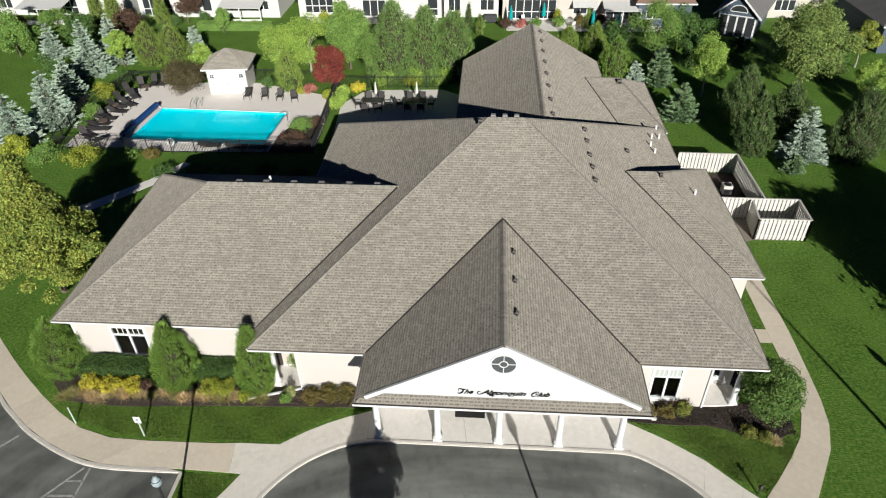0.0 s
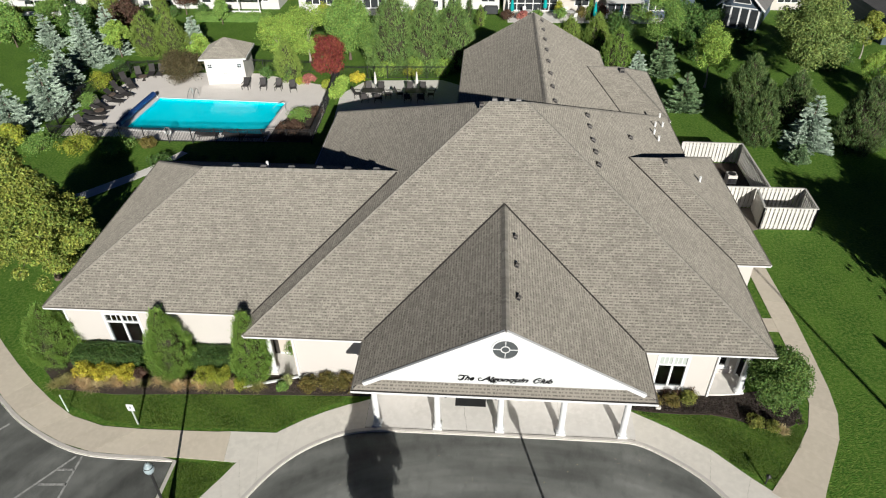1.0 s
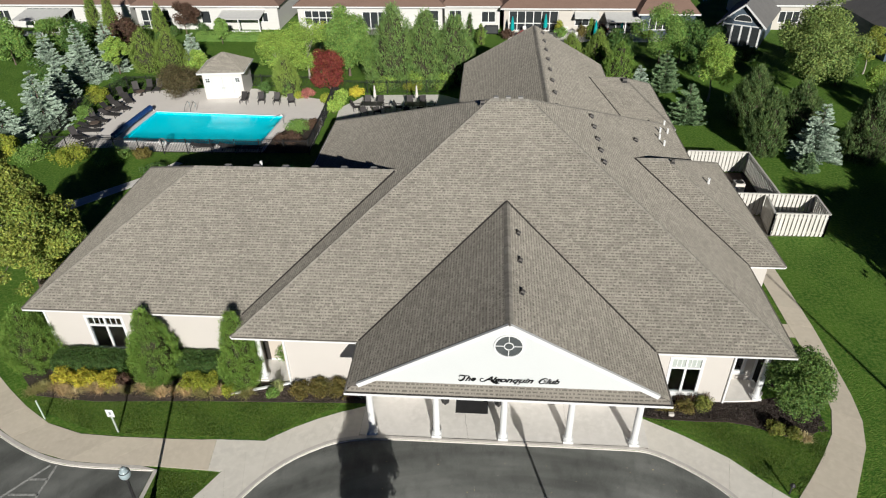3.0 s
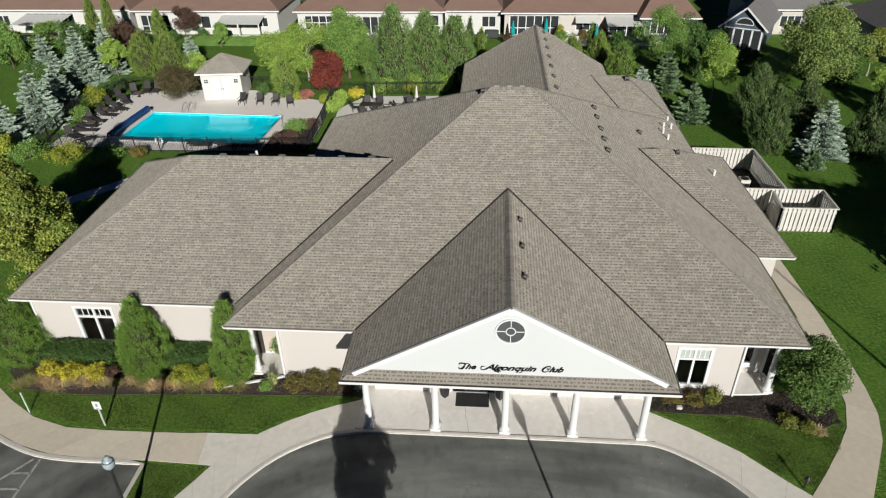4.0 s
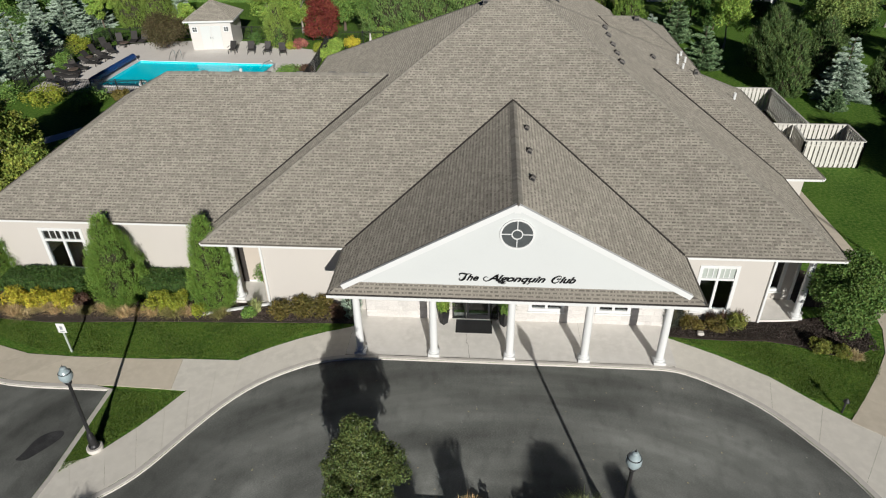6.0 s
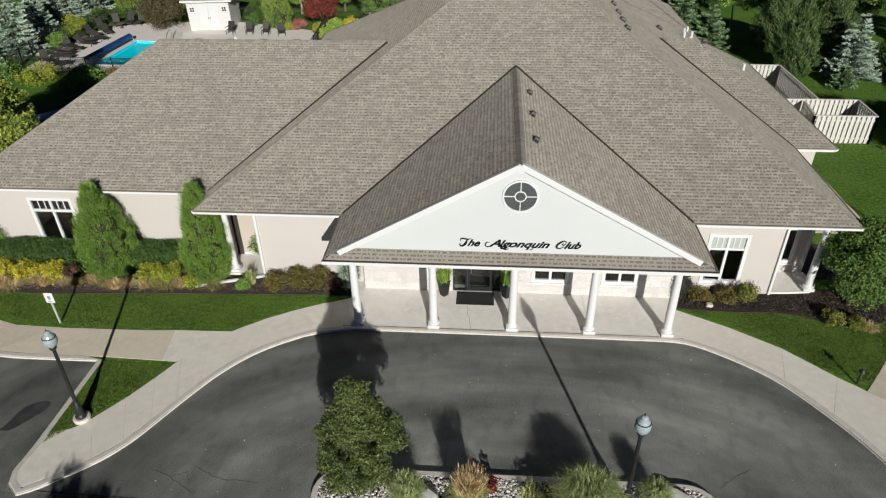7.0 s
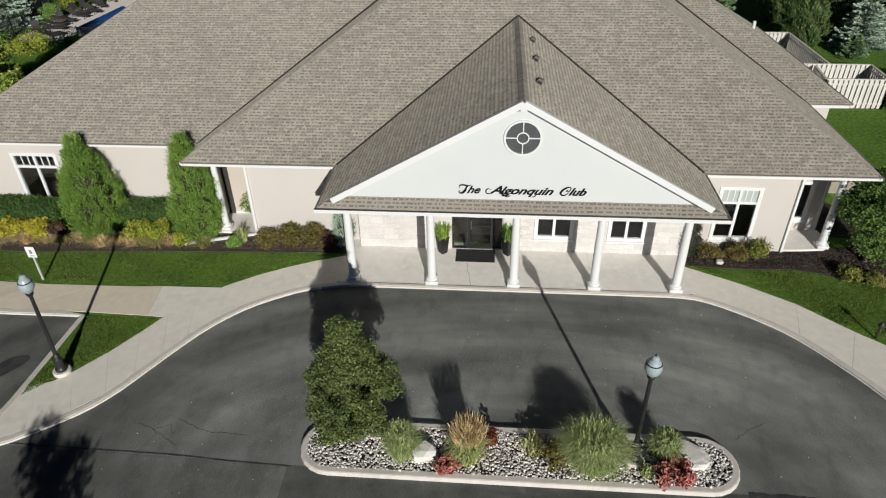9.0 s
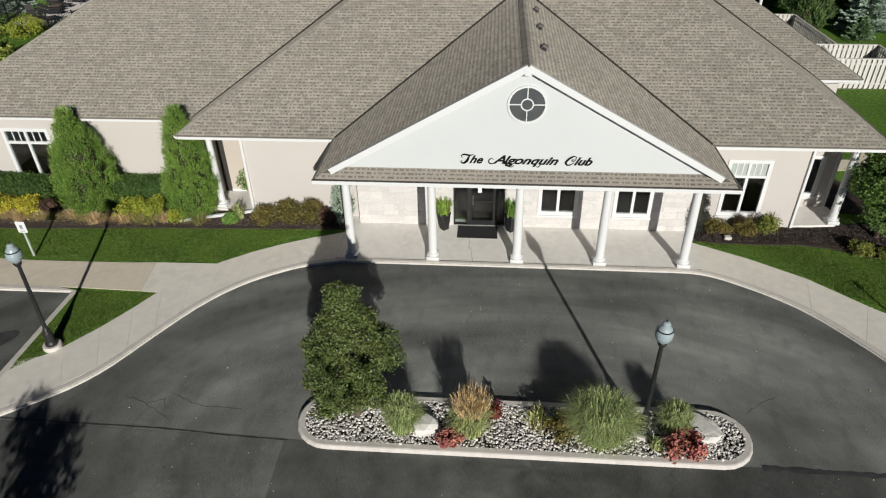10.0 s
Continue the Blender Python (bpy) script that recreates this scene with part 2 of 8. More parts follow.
def slab(bm, outline, z0, z1):
    """An upright prism over an outline of (x, y)."""
    lo = [bm.verts.new((x, y, z0)) for x, y in outline]
    hi = [bm.verts.new((x, y, z1)) for x, y in outline]
    n = len(lo)
    bm.faces.new(lo[::-1])
    bm.faces.new(hi)
    for k in range(n):
        bm.faces.new((lo[k], lo[(k + 1) % n], hi[(k + 1) % n], hi[k]))
    return bm


def smooth_line(points, step=0.5):
    """A Catmull-Rom line through (x, y) points, resampled."""
    p = np.array(points, float)
    p = np.vstack((2 * p[0] - p[1], p, 2 * p[-1] - p[-2]))
    out = []
    for k in range(1, len(p) - 2):
        n = max(2, int(np.linalg.norm(p[k + 1] - p[k]) / step))
        for u in np.arange(n) / n:
            a, b, c, d = p[k - 1: k + 3]
            out.append(0.5 * (2 * b + (c - a) * u + (2 * a - 5 * b + 4 * c - d) * u * u + (3 * b - a - 3 * c + d) * u ** 3))
    out.append(p[-2])
    return np.array(out)


def along(line, count):
    """count points spread evenly along a line."""
    line = np.asarray(line, float)
    s = np.r_[0, np.cumsum(np.linalg.norm(np.diff(line, axis=0), axis=1))]
    q = np.linspace(0, s[-1], count)
    return np.stack([np.interp(q, s, line[:, k]) for k in range(2)], 1)


# ---- ground ----
ROAD = -0.06
lot_edge = smooth_line([(-46, 43), (-38, 35), (-30, 27.2), (-25.2, 22.7), (-22.92, 20.53), (-21.5, 19.46), (-20.28, 18.64), (-18.3, 17.68), (-16.62, 17.12), (-15.19, 16.96), (-13.84, 16.95), (-12.06, 16.95)])
isle_side = np.array([(-12.06, 16.95), (-12.08, 13.2), (-12.15, 12.3), (-12.0, 11.85), (-11.55, 11.5)])
drive_edge = smooth_line([(-11.55, 11.5), (-11.08, 11.74), (-10.56, 12.14), (-10.02, 12.56), (-9.5, 13.08), (-9.03, 13.75), (-8.59, 14.6), (-8.12, 15.5), (-7.59, 16.42), (-6.96, 17.25), (-6.24, 17.92), (-5.42, 18.46), (-4.73, 18.81), (-3.65, 19.08), (-2.6, 19.15),
                          (0.0, 19.16), (2.5, 19.16), (5.0, 19.16), (7.0, 19.15), (8.3, 19.13), (9.0, 18.96), (9.66, 18.61), (10.45, 18.08), (11.15, 17.5), (11.75, 16.8), (12.25, 16.05), (12.75, 15.25), (13.25, 14.2), (13.8, 12.6), (14.2, 10), (14.4, 5), (14.4, -30)])
front = np.vstack((lot_edge[:-1], isle_side[:-1], drive_edge))
ground_outline = [(-420, 420), (-420, 200)] + [tuple(p) for p in front] + [(60, -120), (420, -120), (420, 420)]
bm = bmesh.new()
rim = [bm.verts.new((x, y, 0.0)) for x, y in ground_outline]
rim_edges = [bm.edges.new((p, q)) for p, q in zip(rim, rim[1:] + rim[:1])]
POOL = (-29.3, 48.9, -17.15, 55.25)
POOL_TURN = -3.2
pool_place = pose((POOL[0] + POOL[2]) / 2, (POOL[1] + POOL[3]) / 2, 0, 0, 0, POOL_TURN)
pool_rim = [(pool_place @ Vector((sx * (POOL[2] - POOL[0]) / 2, sy * (POOL[3] - POOL[1]) / 2, 0)))[:2] for sx, sy in ((-1, -1), (1, -1), (1, 1), (-1, 1))]
hole = [bm.verts.new((x, y, 0.0)) for x, y in pool_rim]
rim_edges += [bm.edges.new((p, q)) for p, q in zip(hole, hole[1:] + hole[:1])]
bmesh.ops.triangle_fill(bm, use_beauty=True, edges=rim_edges, normal=(0, 0, 1))
for f in bm.faces:
    if f.normal.z < 0:
        f.normal_flip()
ground = tagged(part("ground", bm, M["grass"]), "mown green lawn round the clubhouse", "lawn", kind="structure")
bm = bmesh.new()
slab(bm, [(-420, -420), (420, -420), (420, 21), (-9.5, 21), (-20, 23.5), (-47, 48), (-420, 210)], -0.3, ROAD)
tagged(part("road", bm, M["asphalt"]), "worn dark asphalt drive and parking lot", "road", kind="structure")


tagged(part("road_patch", slab(bmesh.new(), [(-2.2, -60), (60, -60), (60, 11.35), (7, 11.35), (0, 11.42), (-3.4, 11.48)], -0.2, ROAD + 0.004), M["asphalt_new"]), "newer dark asphalt beyond a paving seam", "road", kind="structure")
tagged(part("road_patch", slab(bmesh.new(), [(-40, -60), (-2.2, -60), (-3.4, 11.48), (-11.6, 11.62), (-40, 12.2)], -0.2, ROAD + 0.0035), M["asphalt_grey"]), "greenish grey worn asphalt beyond a paving seam", "road", kind="structure")


def kerb(name, line, label, width=0.2, top=0.02, closed=False):
    """A run of kerb stone along a line, its outer side dropping to the asphalt."""
    line = np.asarray(line, float)
    d = np.gradient(line, axis=0)
    if closed:
        d = np.roll(line, -1, 0) - np.roll(line, 1, 0)
    d /= np.linalg.norm(d, axis=1)[:, None]
    side = np.stack((d[:, 1], -d[:, 0]), 1)
    shape = ((0.015, -0.2), (0.008, ROAD), (-0.005, top - 0.05), (-0.02, top - 0.012), (-0.05, top), (-width, top), (-width, -0.2))
    bm = bmesh.new()
    rows = [[bm.verts.new((*(p + s * o), z)) for o, z in shape] for p, s in zip(line, side)]
    pairs = list(zip(rows, rows[1:])) + ([(rows[-1], rows[0])] if closed else [])
    for r, q in pairs:
        for k in range(6):
            bm.faces.new((r[k], q[k], q[k + 1], r[k + 1]))
    return tagged(part(name, bm, M["kerb"]), label, "kerb", kind="structure")


kerb("kerb", np.vstack((lot_edge[:-1], isle_side[:-1], drive_edge)), "pale concrete kerb along the asphalt drive")


def paving(name, inner, outer, count, mat, label, top=0.015, gap=0.005):
    """A walk of concrete slabs between two lines; each slab is a piece of its own."""
    a, b = along(inner, count + 1), along(outer, count + 1)
    bm = bmesh.new()
    slab(bm, [tuple(p) for p in a] + [tuple(p) for p in b[::-1]], -0.1, top - 0.02)
    walk_way = tagged(part(name, bm, M["joint"]), label, "pavement", kind="structure")
    for k in range(count):
        q = [a[k], a[k + 1], b[k + 1], b[k]]
        mid = sum(q) / 4
        q = [mid + (p - mid) * (1 - gap / max(0.3, np.linalg.norm(p - mid))) for p in q]
        bm = bmesh.new()
        slab(bm, [tuple(p) for p in q], -0.06, top)
        part("paving_slab", bm, mat, walk_way)
    return walk_way


def inset(line, d):
    line = np.asarray(line, float)
    g = np.gradient(line, axis=0)
    g /= np.linalg.norm(g, axis=1)[:, None]
    return line + np.stack((-g[:, 1], g[:, 0]), 1) * d


# walk along the parking lot, tan; walk round the drive, paler; path on the right
lot_in = inset(lot_edge, 0.205)
lawn_left = smooth_line([(-48, 46.5), (-40, 38.5), (-32, 30.9), (-25.78, 25.04), (-22.34, 22.11), (-19.69, 20.18), (-18.36, 19.38), (-17.21, 18.86), (-15.98, 18.64), (-14.55, 18.59), (-13.1, 18.6), (-10.6, 18.64)])
paving("walk_lot", lot_in[lot_in[:, 0] < -12.1], lawn_left, 26, M["concrete_tan"], "tan concrete walk beside the parking lot")
drive_in = inset(drive_edge, 0.205)
left_run = drive_in[drive_in[:, 0] < -3.78]
lawn_tip = smooth_line([(-11.85, 12.6), (-11.95, 13.1), (-10.95, 14.2), (-9.95, 15.6), (-9.15, 17.1), (-8.6, 18.0), (-7.83, 18.7), (-7.42, 19.08), (-6.74, 19.54), (-5.87, 20.06), (-4.74, 20.6), (-3.7, 20.95)])
paving("walk_drive_left", left_run, lawn_tip, 11, M["concrete_walk"], "pale concrete walk round the drive")
bm = bmesh.new()
slab(bm, [(-9.75, 17.08), (-9.22, 17.05), (-8.5, 17.7), (-7.5, 18.55), (-7.8, 18.74), (-9.95, 18.7)], -0.1, 0.011)
tagged(part("walk_tip", slab(bmesh.new(), [(-11.86, 13.72), (-12.0, 12.35), (-11.9, 11.95), (-11.5, 11.75), (-11.0, 12.0), (-10.3, 12.6), (-10.6, 14.4), (-11.3, 13.9)], -0.08, 0.0122), M["concrete_walk"]), "pale concrete tip of the grass island", "pavement", kind="structure")
tagged(part("walk_lot_end", slab(bmesh.new(), [(-12.7, 17.15), (-12.05, 17.15), (-9.756, 17.08), (-9.956, 18.7), (-10.6, 18.64), (-12.7, 18.58)], -0.1, 0.0172), M["concrete_tan"]), "tan concrete walk end by the grass island", "pavement", kind="structure")
tagged(part("walk_junction", bm, M["concrete_walk"]), "pale concrete apron where two walks meet", "pavement", kind="structure")
right_run = drive_in[(drive_in[:, 0] > 8.6) & (drive_in[:, 1] > -6)]
lawn_right = smooth_line([(8.75, 20.95), (9.9, 20.32), (10.9, 19.75), (11.85, 19.08), (12.5, 18.52), (13.0, 18.0), (13.55, 17.36), (13.95, 16.85), (14.9, 16.3), (15.8, 15.2), (16.4, 13.0), (16.5, 10), (16.6, 4), (16.6, -6)])
paving("walk_drive_right", right_run, lawn_right, 16, M["concrete_walk"], "pale concrete walk round the drive")
path_in = smooth_line([(13.98, 16.95), (15.07, 18.21), (15.93, 19.3), (16.77, 20.5), (17.24, 21.52), (17.52, 23.2), (17.57, 25.4), (17.54, 27.2), (17.5, 31.0), (17.4, 35.5)])
path_out = smooth_line([(15.6, 15.75), (16.34, 17.2), (17.14, 18.54), (17.88, 19.78), (18.32, 20.92), (18.58, 22.12), (18.64, 23.37), (18.7, 25.1), (18.75, 27.0), (18.76, 28.4), (18.69, 30.04), (18.62, 32.4), (18.5, 35.5)])
tagged(part("path_spur", slab(bmesh.new(), [(14.25, 26.85), (17.6, 26.85), (17.6, 27.9), (14.25, 27.9)], -0.06, 0.012), M["concrete_tan"]), "short tan concrete spur from the path to the clubhouse", "pavement", kind="structure")
paving("path_right", path_in, path_out, 13, M["concrete_tan"], "tan concrete garden path beside the clubhouse", top=0.02)
for outline in ([(-4.7, 19.03), (-3.76, 19.27), (-3.76, 20.98), (-4.9, 20.5)], [(8.7, 19.24), (9.1, 19.12), (9.8, 18.76), (10.4, 18.36), (10.7, 19.7), (8.7, 20.95)]):
    tagged(part("walk_end", slab(bmesh.new(), outline, -0.08, 0.011), M["concrete_walk"]), "pale concrete walk beside the portico", "pavement", kind="structure")
# porch floor under the portico
porch = tagged(part("porch_floor", box(bmesh.new(), -3.75, 8.75, 19.2, 22.1, -0.1, 0.008), M["joint"]), "pale concrete slab under the portico", "floor", kind="structure")
for x0, x1 in ((-3.75, -0.4), (-0.394, 2.52), (2.526, 5.32), (5.326, 8.75)):
    part("paving_slab", box(bmesh.new(), x0, x1, 19.325, 22.1, -0.1, 0.02), M["concrete"], porch)

# ---- clubhouse ----
CLUB = thing("clubhouse", 2.5, 33.0, 0, "beige stucco clubhouse with brown-grey shingle hip roofs and a white portico", "building")
CLUB_BACK = Matrix.Translation((-2.5, -33.0, 0))


def cpart(name, bm, mat, parent=None, label=""):
    """A part of the clubhouse, built in world places."""
    ob = part(name, bm, mat, parent or CLUB, label)
    if parent is None:
        ob.matrix_parent_inverse = CLUB_BACK
    return ob


EXPOSURE = 0.145


def shingle_rows(poly, rng, first=0, last=None):
    """Shingle tabs over a convex roof plane whose first edge is the eave: corners in threes of places, six a tab."""
    poly = [np.array(p, float) for p in poly]
    origin = poly[0]
    u = poly[1] - origin
    u /= np.linalg.norm(u)
    nrm = np.cross(u, poly[2] - origin)
    nrm /= np.linalg.norm(nrm)
    if nrm[2] < 0:
        nrm = -nrm
    v = np.cross(nrm, u)
    if v[2] < 0:
        v = -v
    flat = [(float((p - origin) @ u), float((p - origin) @ v)) for p in poly]
    vmax = max(q for _, q in flat)

    def span(h):
        xs = []
        for (x0, y0), (x1, y1) in zip(flat, flat[1:] + flat[:1]):
            if abs(y1 - y0) > 1e-6 and min(y0, y1) - 1e-6 <= h <= max(y0, y1) + 1e-6:
                xs.append(x0 + (x1 - x0) * (h - y0) / (y1 - y0))
            elif abs(y1 - y0) <= 1e-6 and abs(y0 - h) < 1e-6:
                xs += [x0, x1]
        return (min(xs), max(xs)) if xs else None

    verts, dark = [], []
    count = int(vmax / EXPOSURE)
    for row in range(first, count + 1 if last is None else min(last, count + 1)):
        lo = row * EXPOSURE
        hi = min(lo + EXPOSURE, vmax - 1e-5)
        a, b = span(max(lo, 1e-5)), span(hi)
        if not a or not b or hi - lo < 0.02:
            continue
        cuts, s0 = [], a[0]
        while s0 < a[1]:
            s1 = min(a[1], s0 + rng.choice((0.14, 0.17, 0.2, 0.24, 0.3, 0.38)))
            cuts.append((s0, s1))
            s0 = s1
        p = lambda s, h, k: origin + u * s + v * h + nrm * k

        def piece(c0, c1, h0, h1, k0, k1, foot):
            f = (h1 - lo) / (hi - lo)
            left, right = a[0] + (b[0] - a[0]) * f, a[1] + (b[1] - a[1]) * f
            t0, t1 = max(c0, left), min(c1, right)
            if t1 < t0:
                t0 = t1 = min(max((c0 + c1) / 2, left), right)
            return [p(c0, h0, foot), p(c1, h0, foot), p(c0, h0, k0), p(c1, h0, k0), p(t1, h1, k1), p(t0, h1, k1)]

        for s0, s1 in cuts:
            verts.append(piece(s0, s1, lo - 0.01, hi, rng.uniform(0.008, 0.011), 0.004, 0.002))
            dark.append(False)
        # the laminate's darker layer: long runs broken by pale teeth
        s0 = a[0] + 0.10 + rng.uniform(0, 0.2)
        while s0 < a[1] - 0.16:
            s1 = min(a[1] - 0.1, s0 + rng.choice((0.05, 0.06, 0.08, 0.10, 0.14, 0.14, 0.20)))
            f = rng.choice((0.42, 0.5, 0.56))
            verts.append(piece(s0, s1, lo + f * (hi - lo), hi - 0.008, 0.0125 - 0.0065 * f, 0.0065, 0.003))
            dark.append(True)
            s0 = s1 + rng.choice((0.04, 0.05, 0.06, 0.09))
    return verts, dark


def shingle_mesh(name, verts, dark):
    n = len(verts)
    base = np.arange(n)[:, None] * 6
    tri = np.concatenate([base + np.array(f) for f in ((0, 1, 3), (0, 3, 2), (2, 3, 4), (2, 4, 5), (1, 4, 3), (0, 2, 5))], 1).reshape(-1, 3)
    me = quick(name, np.array(verts).reshape(-1, 3), tri, M["shingle"])
    me.materials.append(M["shingle_dark"])
    me.polygons.foreach_set("material_index", np.repeat(np.array(dark, np.int32), 6))
    return me


def cap_line(bm, a, b, down, width=0.15, step=0.14):
    """Folded ridge shingles along a hip or ridge from a up to b; down: how far the wings drop."""
    a, b = Vector(a), Vector(b)
    d = (b - a).normalized()
    side = d.cross(Vector((0, 0, 1))).normalized()
    n = int((b - a).length / step)
    for k in range(n):
        p, q = a + d * (k * step), a + d * ((k + 1) * step)
        lift = Vector((0, 0, 0.026))
        low = Vector((0, 0, 0.02))
        row = []
        for at, up in ((p, lift), (q, low)):
            row.append([bm.verts.new(at + up + side * (s * width) - Vector((0, 0, abs(s) * down * width))) for s in (-1, 0, 1)])
        for i in (0, 1):
            bm.faces.new((row[0][i], row[0][i + 1], row[1][i + 1], row[1][i]))
        bm.faces.new((row[0][0], row[0][1], bm.verts.new(p - side * width + Vector((0, 0, -down * width)))))
        bm.faces.new((row[0][1], row[0][2], bm.verts.new(p + side * width + Vector((0, 0, -down * width)))))
    return bm


def roof(name, planes, caps, eaves, label, skip=(), drop=0.57):
    """One roof: deck, gutters, caps and joined shingles."""
    rng = random.Random(len(name) * 7 + len(planes))
    bm = bmesh.new()
    for poly in planes:
        top = [bm.verts.new(p) for p in poly]
        low = [bm.verts.new((p[0], p[1], p[2] - 0.14)) for p in poly]
        bm.faces.new(top)
        bm.faces.new(low[::-1])
        for k in range(len(top)):
            bm.faces.new((top[k], low[k], low[(k + 1) % len(top)], top[(k + 1) % len(top)]))
    deck = cpart(name, bm, M["deck"], None, label)
    verts, dark = [], []
    for poly in planes:
        one, tone = shingle_rows(poly, rng)
        verts += one
        dark += tone
    cover = part("roof_shingles", shingle_mesh("roof_shingles", verts, dark), None, deck, "weathered grey-brown laminated asphalt shingles")
    cover["kind"] = "stuff"
    bm = bmesh.new()
    for a, b in caps:
        cap_line(bm, a, b, drop)
    if caps:
        part("ridge_cap", bm, M["cap"], deck, "folded grey-brown ridge shingles")
    for a, b in eaves:
        a, b = Vector(a), Vector(b)
        d = (b - a).normalized()
        out = Vector((d.y, -d.x, 0))
        bm = bmesh.new()
        beam(bm, a + out * 0.03 - Vector((0, 0, 0.075)), b + out * 0.03 - Vector((0, 0, 0.075)), 0.10, 0.085)
        part("gutter", bm, M["white"], deck, "white metal gutter")
        bm = bmesh.new()
        beam(bm, a + out * 0.055 - Vector((0, 0, 0.012)), b + out * 0.055 - Vector((0, 0, 0.012)), 0.05, 0.03)
        part("drip_edge", bm, M["drip"], deck, "brown metal drip edge")
    return deck


# main hip roof
E0 = 3.57
fl, fr, rr, rl = (-9.55, 21.45, E0), (14.72, 21.45, E0), (14.72, 45.7, E0), (-9.85, 45.7, E0)
ra, rb = (1.62, 33.2, 10.18), (3.65, 33.2, 10.18)
roof("roof", [(fl, fr, rb, ra), (fr, rr, rb), (rr, rl, ra, rb), (rl, fl, ra)], [(fl, ra), (fr, rb), (rr, rb), (rl, ra), (ra, rb)],
     [(fl, (-3.9, 21.45, E0)), ((8.9, 21.45, E0), fr), (fr, (14.72, 28.3, E0)), ((14.72, 40, E0), rr), (rr, rl), (rl, (-9.8, 37.6, E0)), ((-9.58, 22.9, E0), fl)], "hip roof of grey-brown shingles over the main hall")
# left wing
la, lb, lc = (-20.15, 22.92, 3.55), (-20.5, 37.6, 3.55), (-13.8, 30.3, 7.42)
lr = (-1.5, 30.3, 7.42)
roof("roof", [(la, (-4, 22.92, 3.55), lr, lc), (lb, la, lc), ((-4, 37.6, 3.55), lb, lc, lr)], [(la, lc), (lb, lc), (lc, (-3.1, 30.3, 7.42))],
     [(la, (-9.55, 22.92, 3.55)), (lb, la), ((-9.8, 37.6, 3.55), lb)], "hip roof of grey-brown shingles over the side wing")
# right wing
wa, wb, wc = (16.58, 28.15, 3.52), (16.35, 39.8, 3.52), (11.4, 33.85, 6.6)
roof("roof", [((9, 28.15, 3.52), wa, wc, (8.5, 33.85, 6.6)), (wa, wb, wc), (wb, (9, 39.8, 3.52), (8.5, 33.85, 6.6), wc)], [(wa, wc), (wb, wc), (wc, (9.7, 33.85, 6.6))],
     [((14.8, 28.15, 3.52), wa), (wa, wb)], "small hip roof of grey-brown shingles over the side entrance")
# rear wing, a gable
roof("roof", [((-0.8, 59.4, 3.55), (-0.8, 38.4, 3.55), (5.3, 38.4, 7.0), (5.3, 59.4, 7.0)), ((11.4, 38.4, 3.55), (11.4, 59.4, 3.55), (5.3, 59.4, 7.0), (5.3, 38.4, 7.0))],
     [((5.3, 39.2, 7.0), (5.3, 59.4, 7.0))], [((-0.8, 59.4, 3.55), (-0.8, 45, 3.55)), ((11.4, 55, 3.55), (11.4, 59.4, 3.55))], "gable roof of grey-brown shingles over the rear wing")
ta, tb = (9.4, 52.9, 4.6), (12.3, 52.9, 4.6)
roof("roof", [((8.4, 45.6, 3.3), (15.0, 45.6, 3.3), tb, ta), ((15.0, 45.6, 3.3), (15.0, 55.2, 3.3), tb), ((15.0, 55.2, 3.3), (8.4, 55.2, 3.3), ta, tb)], [(ta, tb), ((15.0, 55.2, 3.3), tb), ((15.0, 45.6, 3.3), tb)],
     [((15.0, 45.6, 3.3), (15.0, 55.2, 3.3))], "low roof of grey-brown shingles beside the rear wing", drop=0.3)
# portico gable roof with its skirt
PX, PE, PT = 2.52, 3.55, 7.13
px0, px1 = -3.85, 8.89
front_y, face_y = 18.5, 18.9
deck_p = roof("roof", [((px0, 27.8, PE), (px0, 18.68, PE), (PX, 18.68, PT), (PX, 27.8, PT)), ((px1, 18.68, PE), (px1, 27.8, PE), (PX, 27.8, PT), (PX, 18.68, PT))],
              [((PX, 18.66, PT), (PX, 27.7, PT))], [((px0, 21.45, PE), (px0, 18.5, PE)), ((px1, 18.5, PE), (px1, 21.45, PE))], "gable roof of grey-brown shingles over the portico")
# dark strips laid in the valleys in place of their shadow lines
for a, b, near in (((-3.85, 21.45, 3.58), (2.52, 27.76, 7.16), 1), ((8.89, 21.45, 3.58), (2.52, 27.76, 7.16), 1), ((-9.55, 22.92, 3.58), (-3.2, 30.2, 7.40), 1), ((14.72, 28.2, 3.58), (9.66, 33.8, 6.64), 1), ((11.84, 45.6, 3.33), (9.54, 52.9, 4.63), 1)):
    cpart("valley_flashing", beam(bmesh.new(), a, b, 0.075, 0.045), M["gutter"], None, "dark strip standing in for the valley's shadow line")
# the strip of roof at the pediment's foot
skirt = [(px0, front_y, PE), (px1, front_y, PE), (px1 - 0.42, face_y + 0.02, PE + 0.235), (px0 + 0.42, face_y + 0.02, PE + 0.235)]
bm = bmesh.new()
top = [bm.verts.new(p) for p in skirt]
low = [bm.verts.new((p[0], p[1], p[2] - 0.12)) for p in skirt]
bm.faces.new(top), bm.faces.new(low[::-1])
for k in range(4):
    bm.faces.new((top[k], low[k], low[(k + 1) % 4], top[(k + 1) % 4]))
skirt_deck = cpart("portico_skirt_roof", bm, M["deck"], None, "narrow shingled roof strip under the pediment")
bm = bmesh.new()
beam(bm, (px0 - 0.08, front_y - 0.03, PE - 0.09), (px1 + 0.08, front_y - 0.03, PE - 0.09), 0.10, 0.12)
part("gutter", bm, M["white"], skirt_deck, "white metal gutter")
bm = bmesh.new()
beam(bm, (px0 - 0.09, front_y - 0.06, PE - 0.012), (px1 + 0.09, front_y - 0.06, PE - 0.012), 0.05, 0.03)
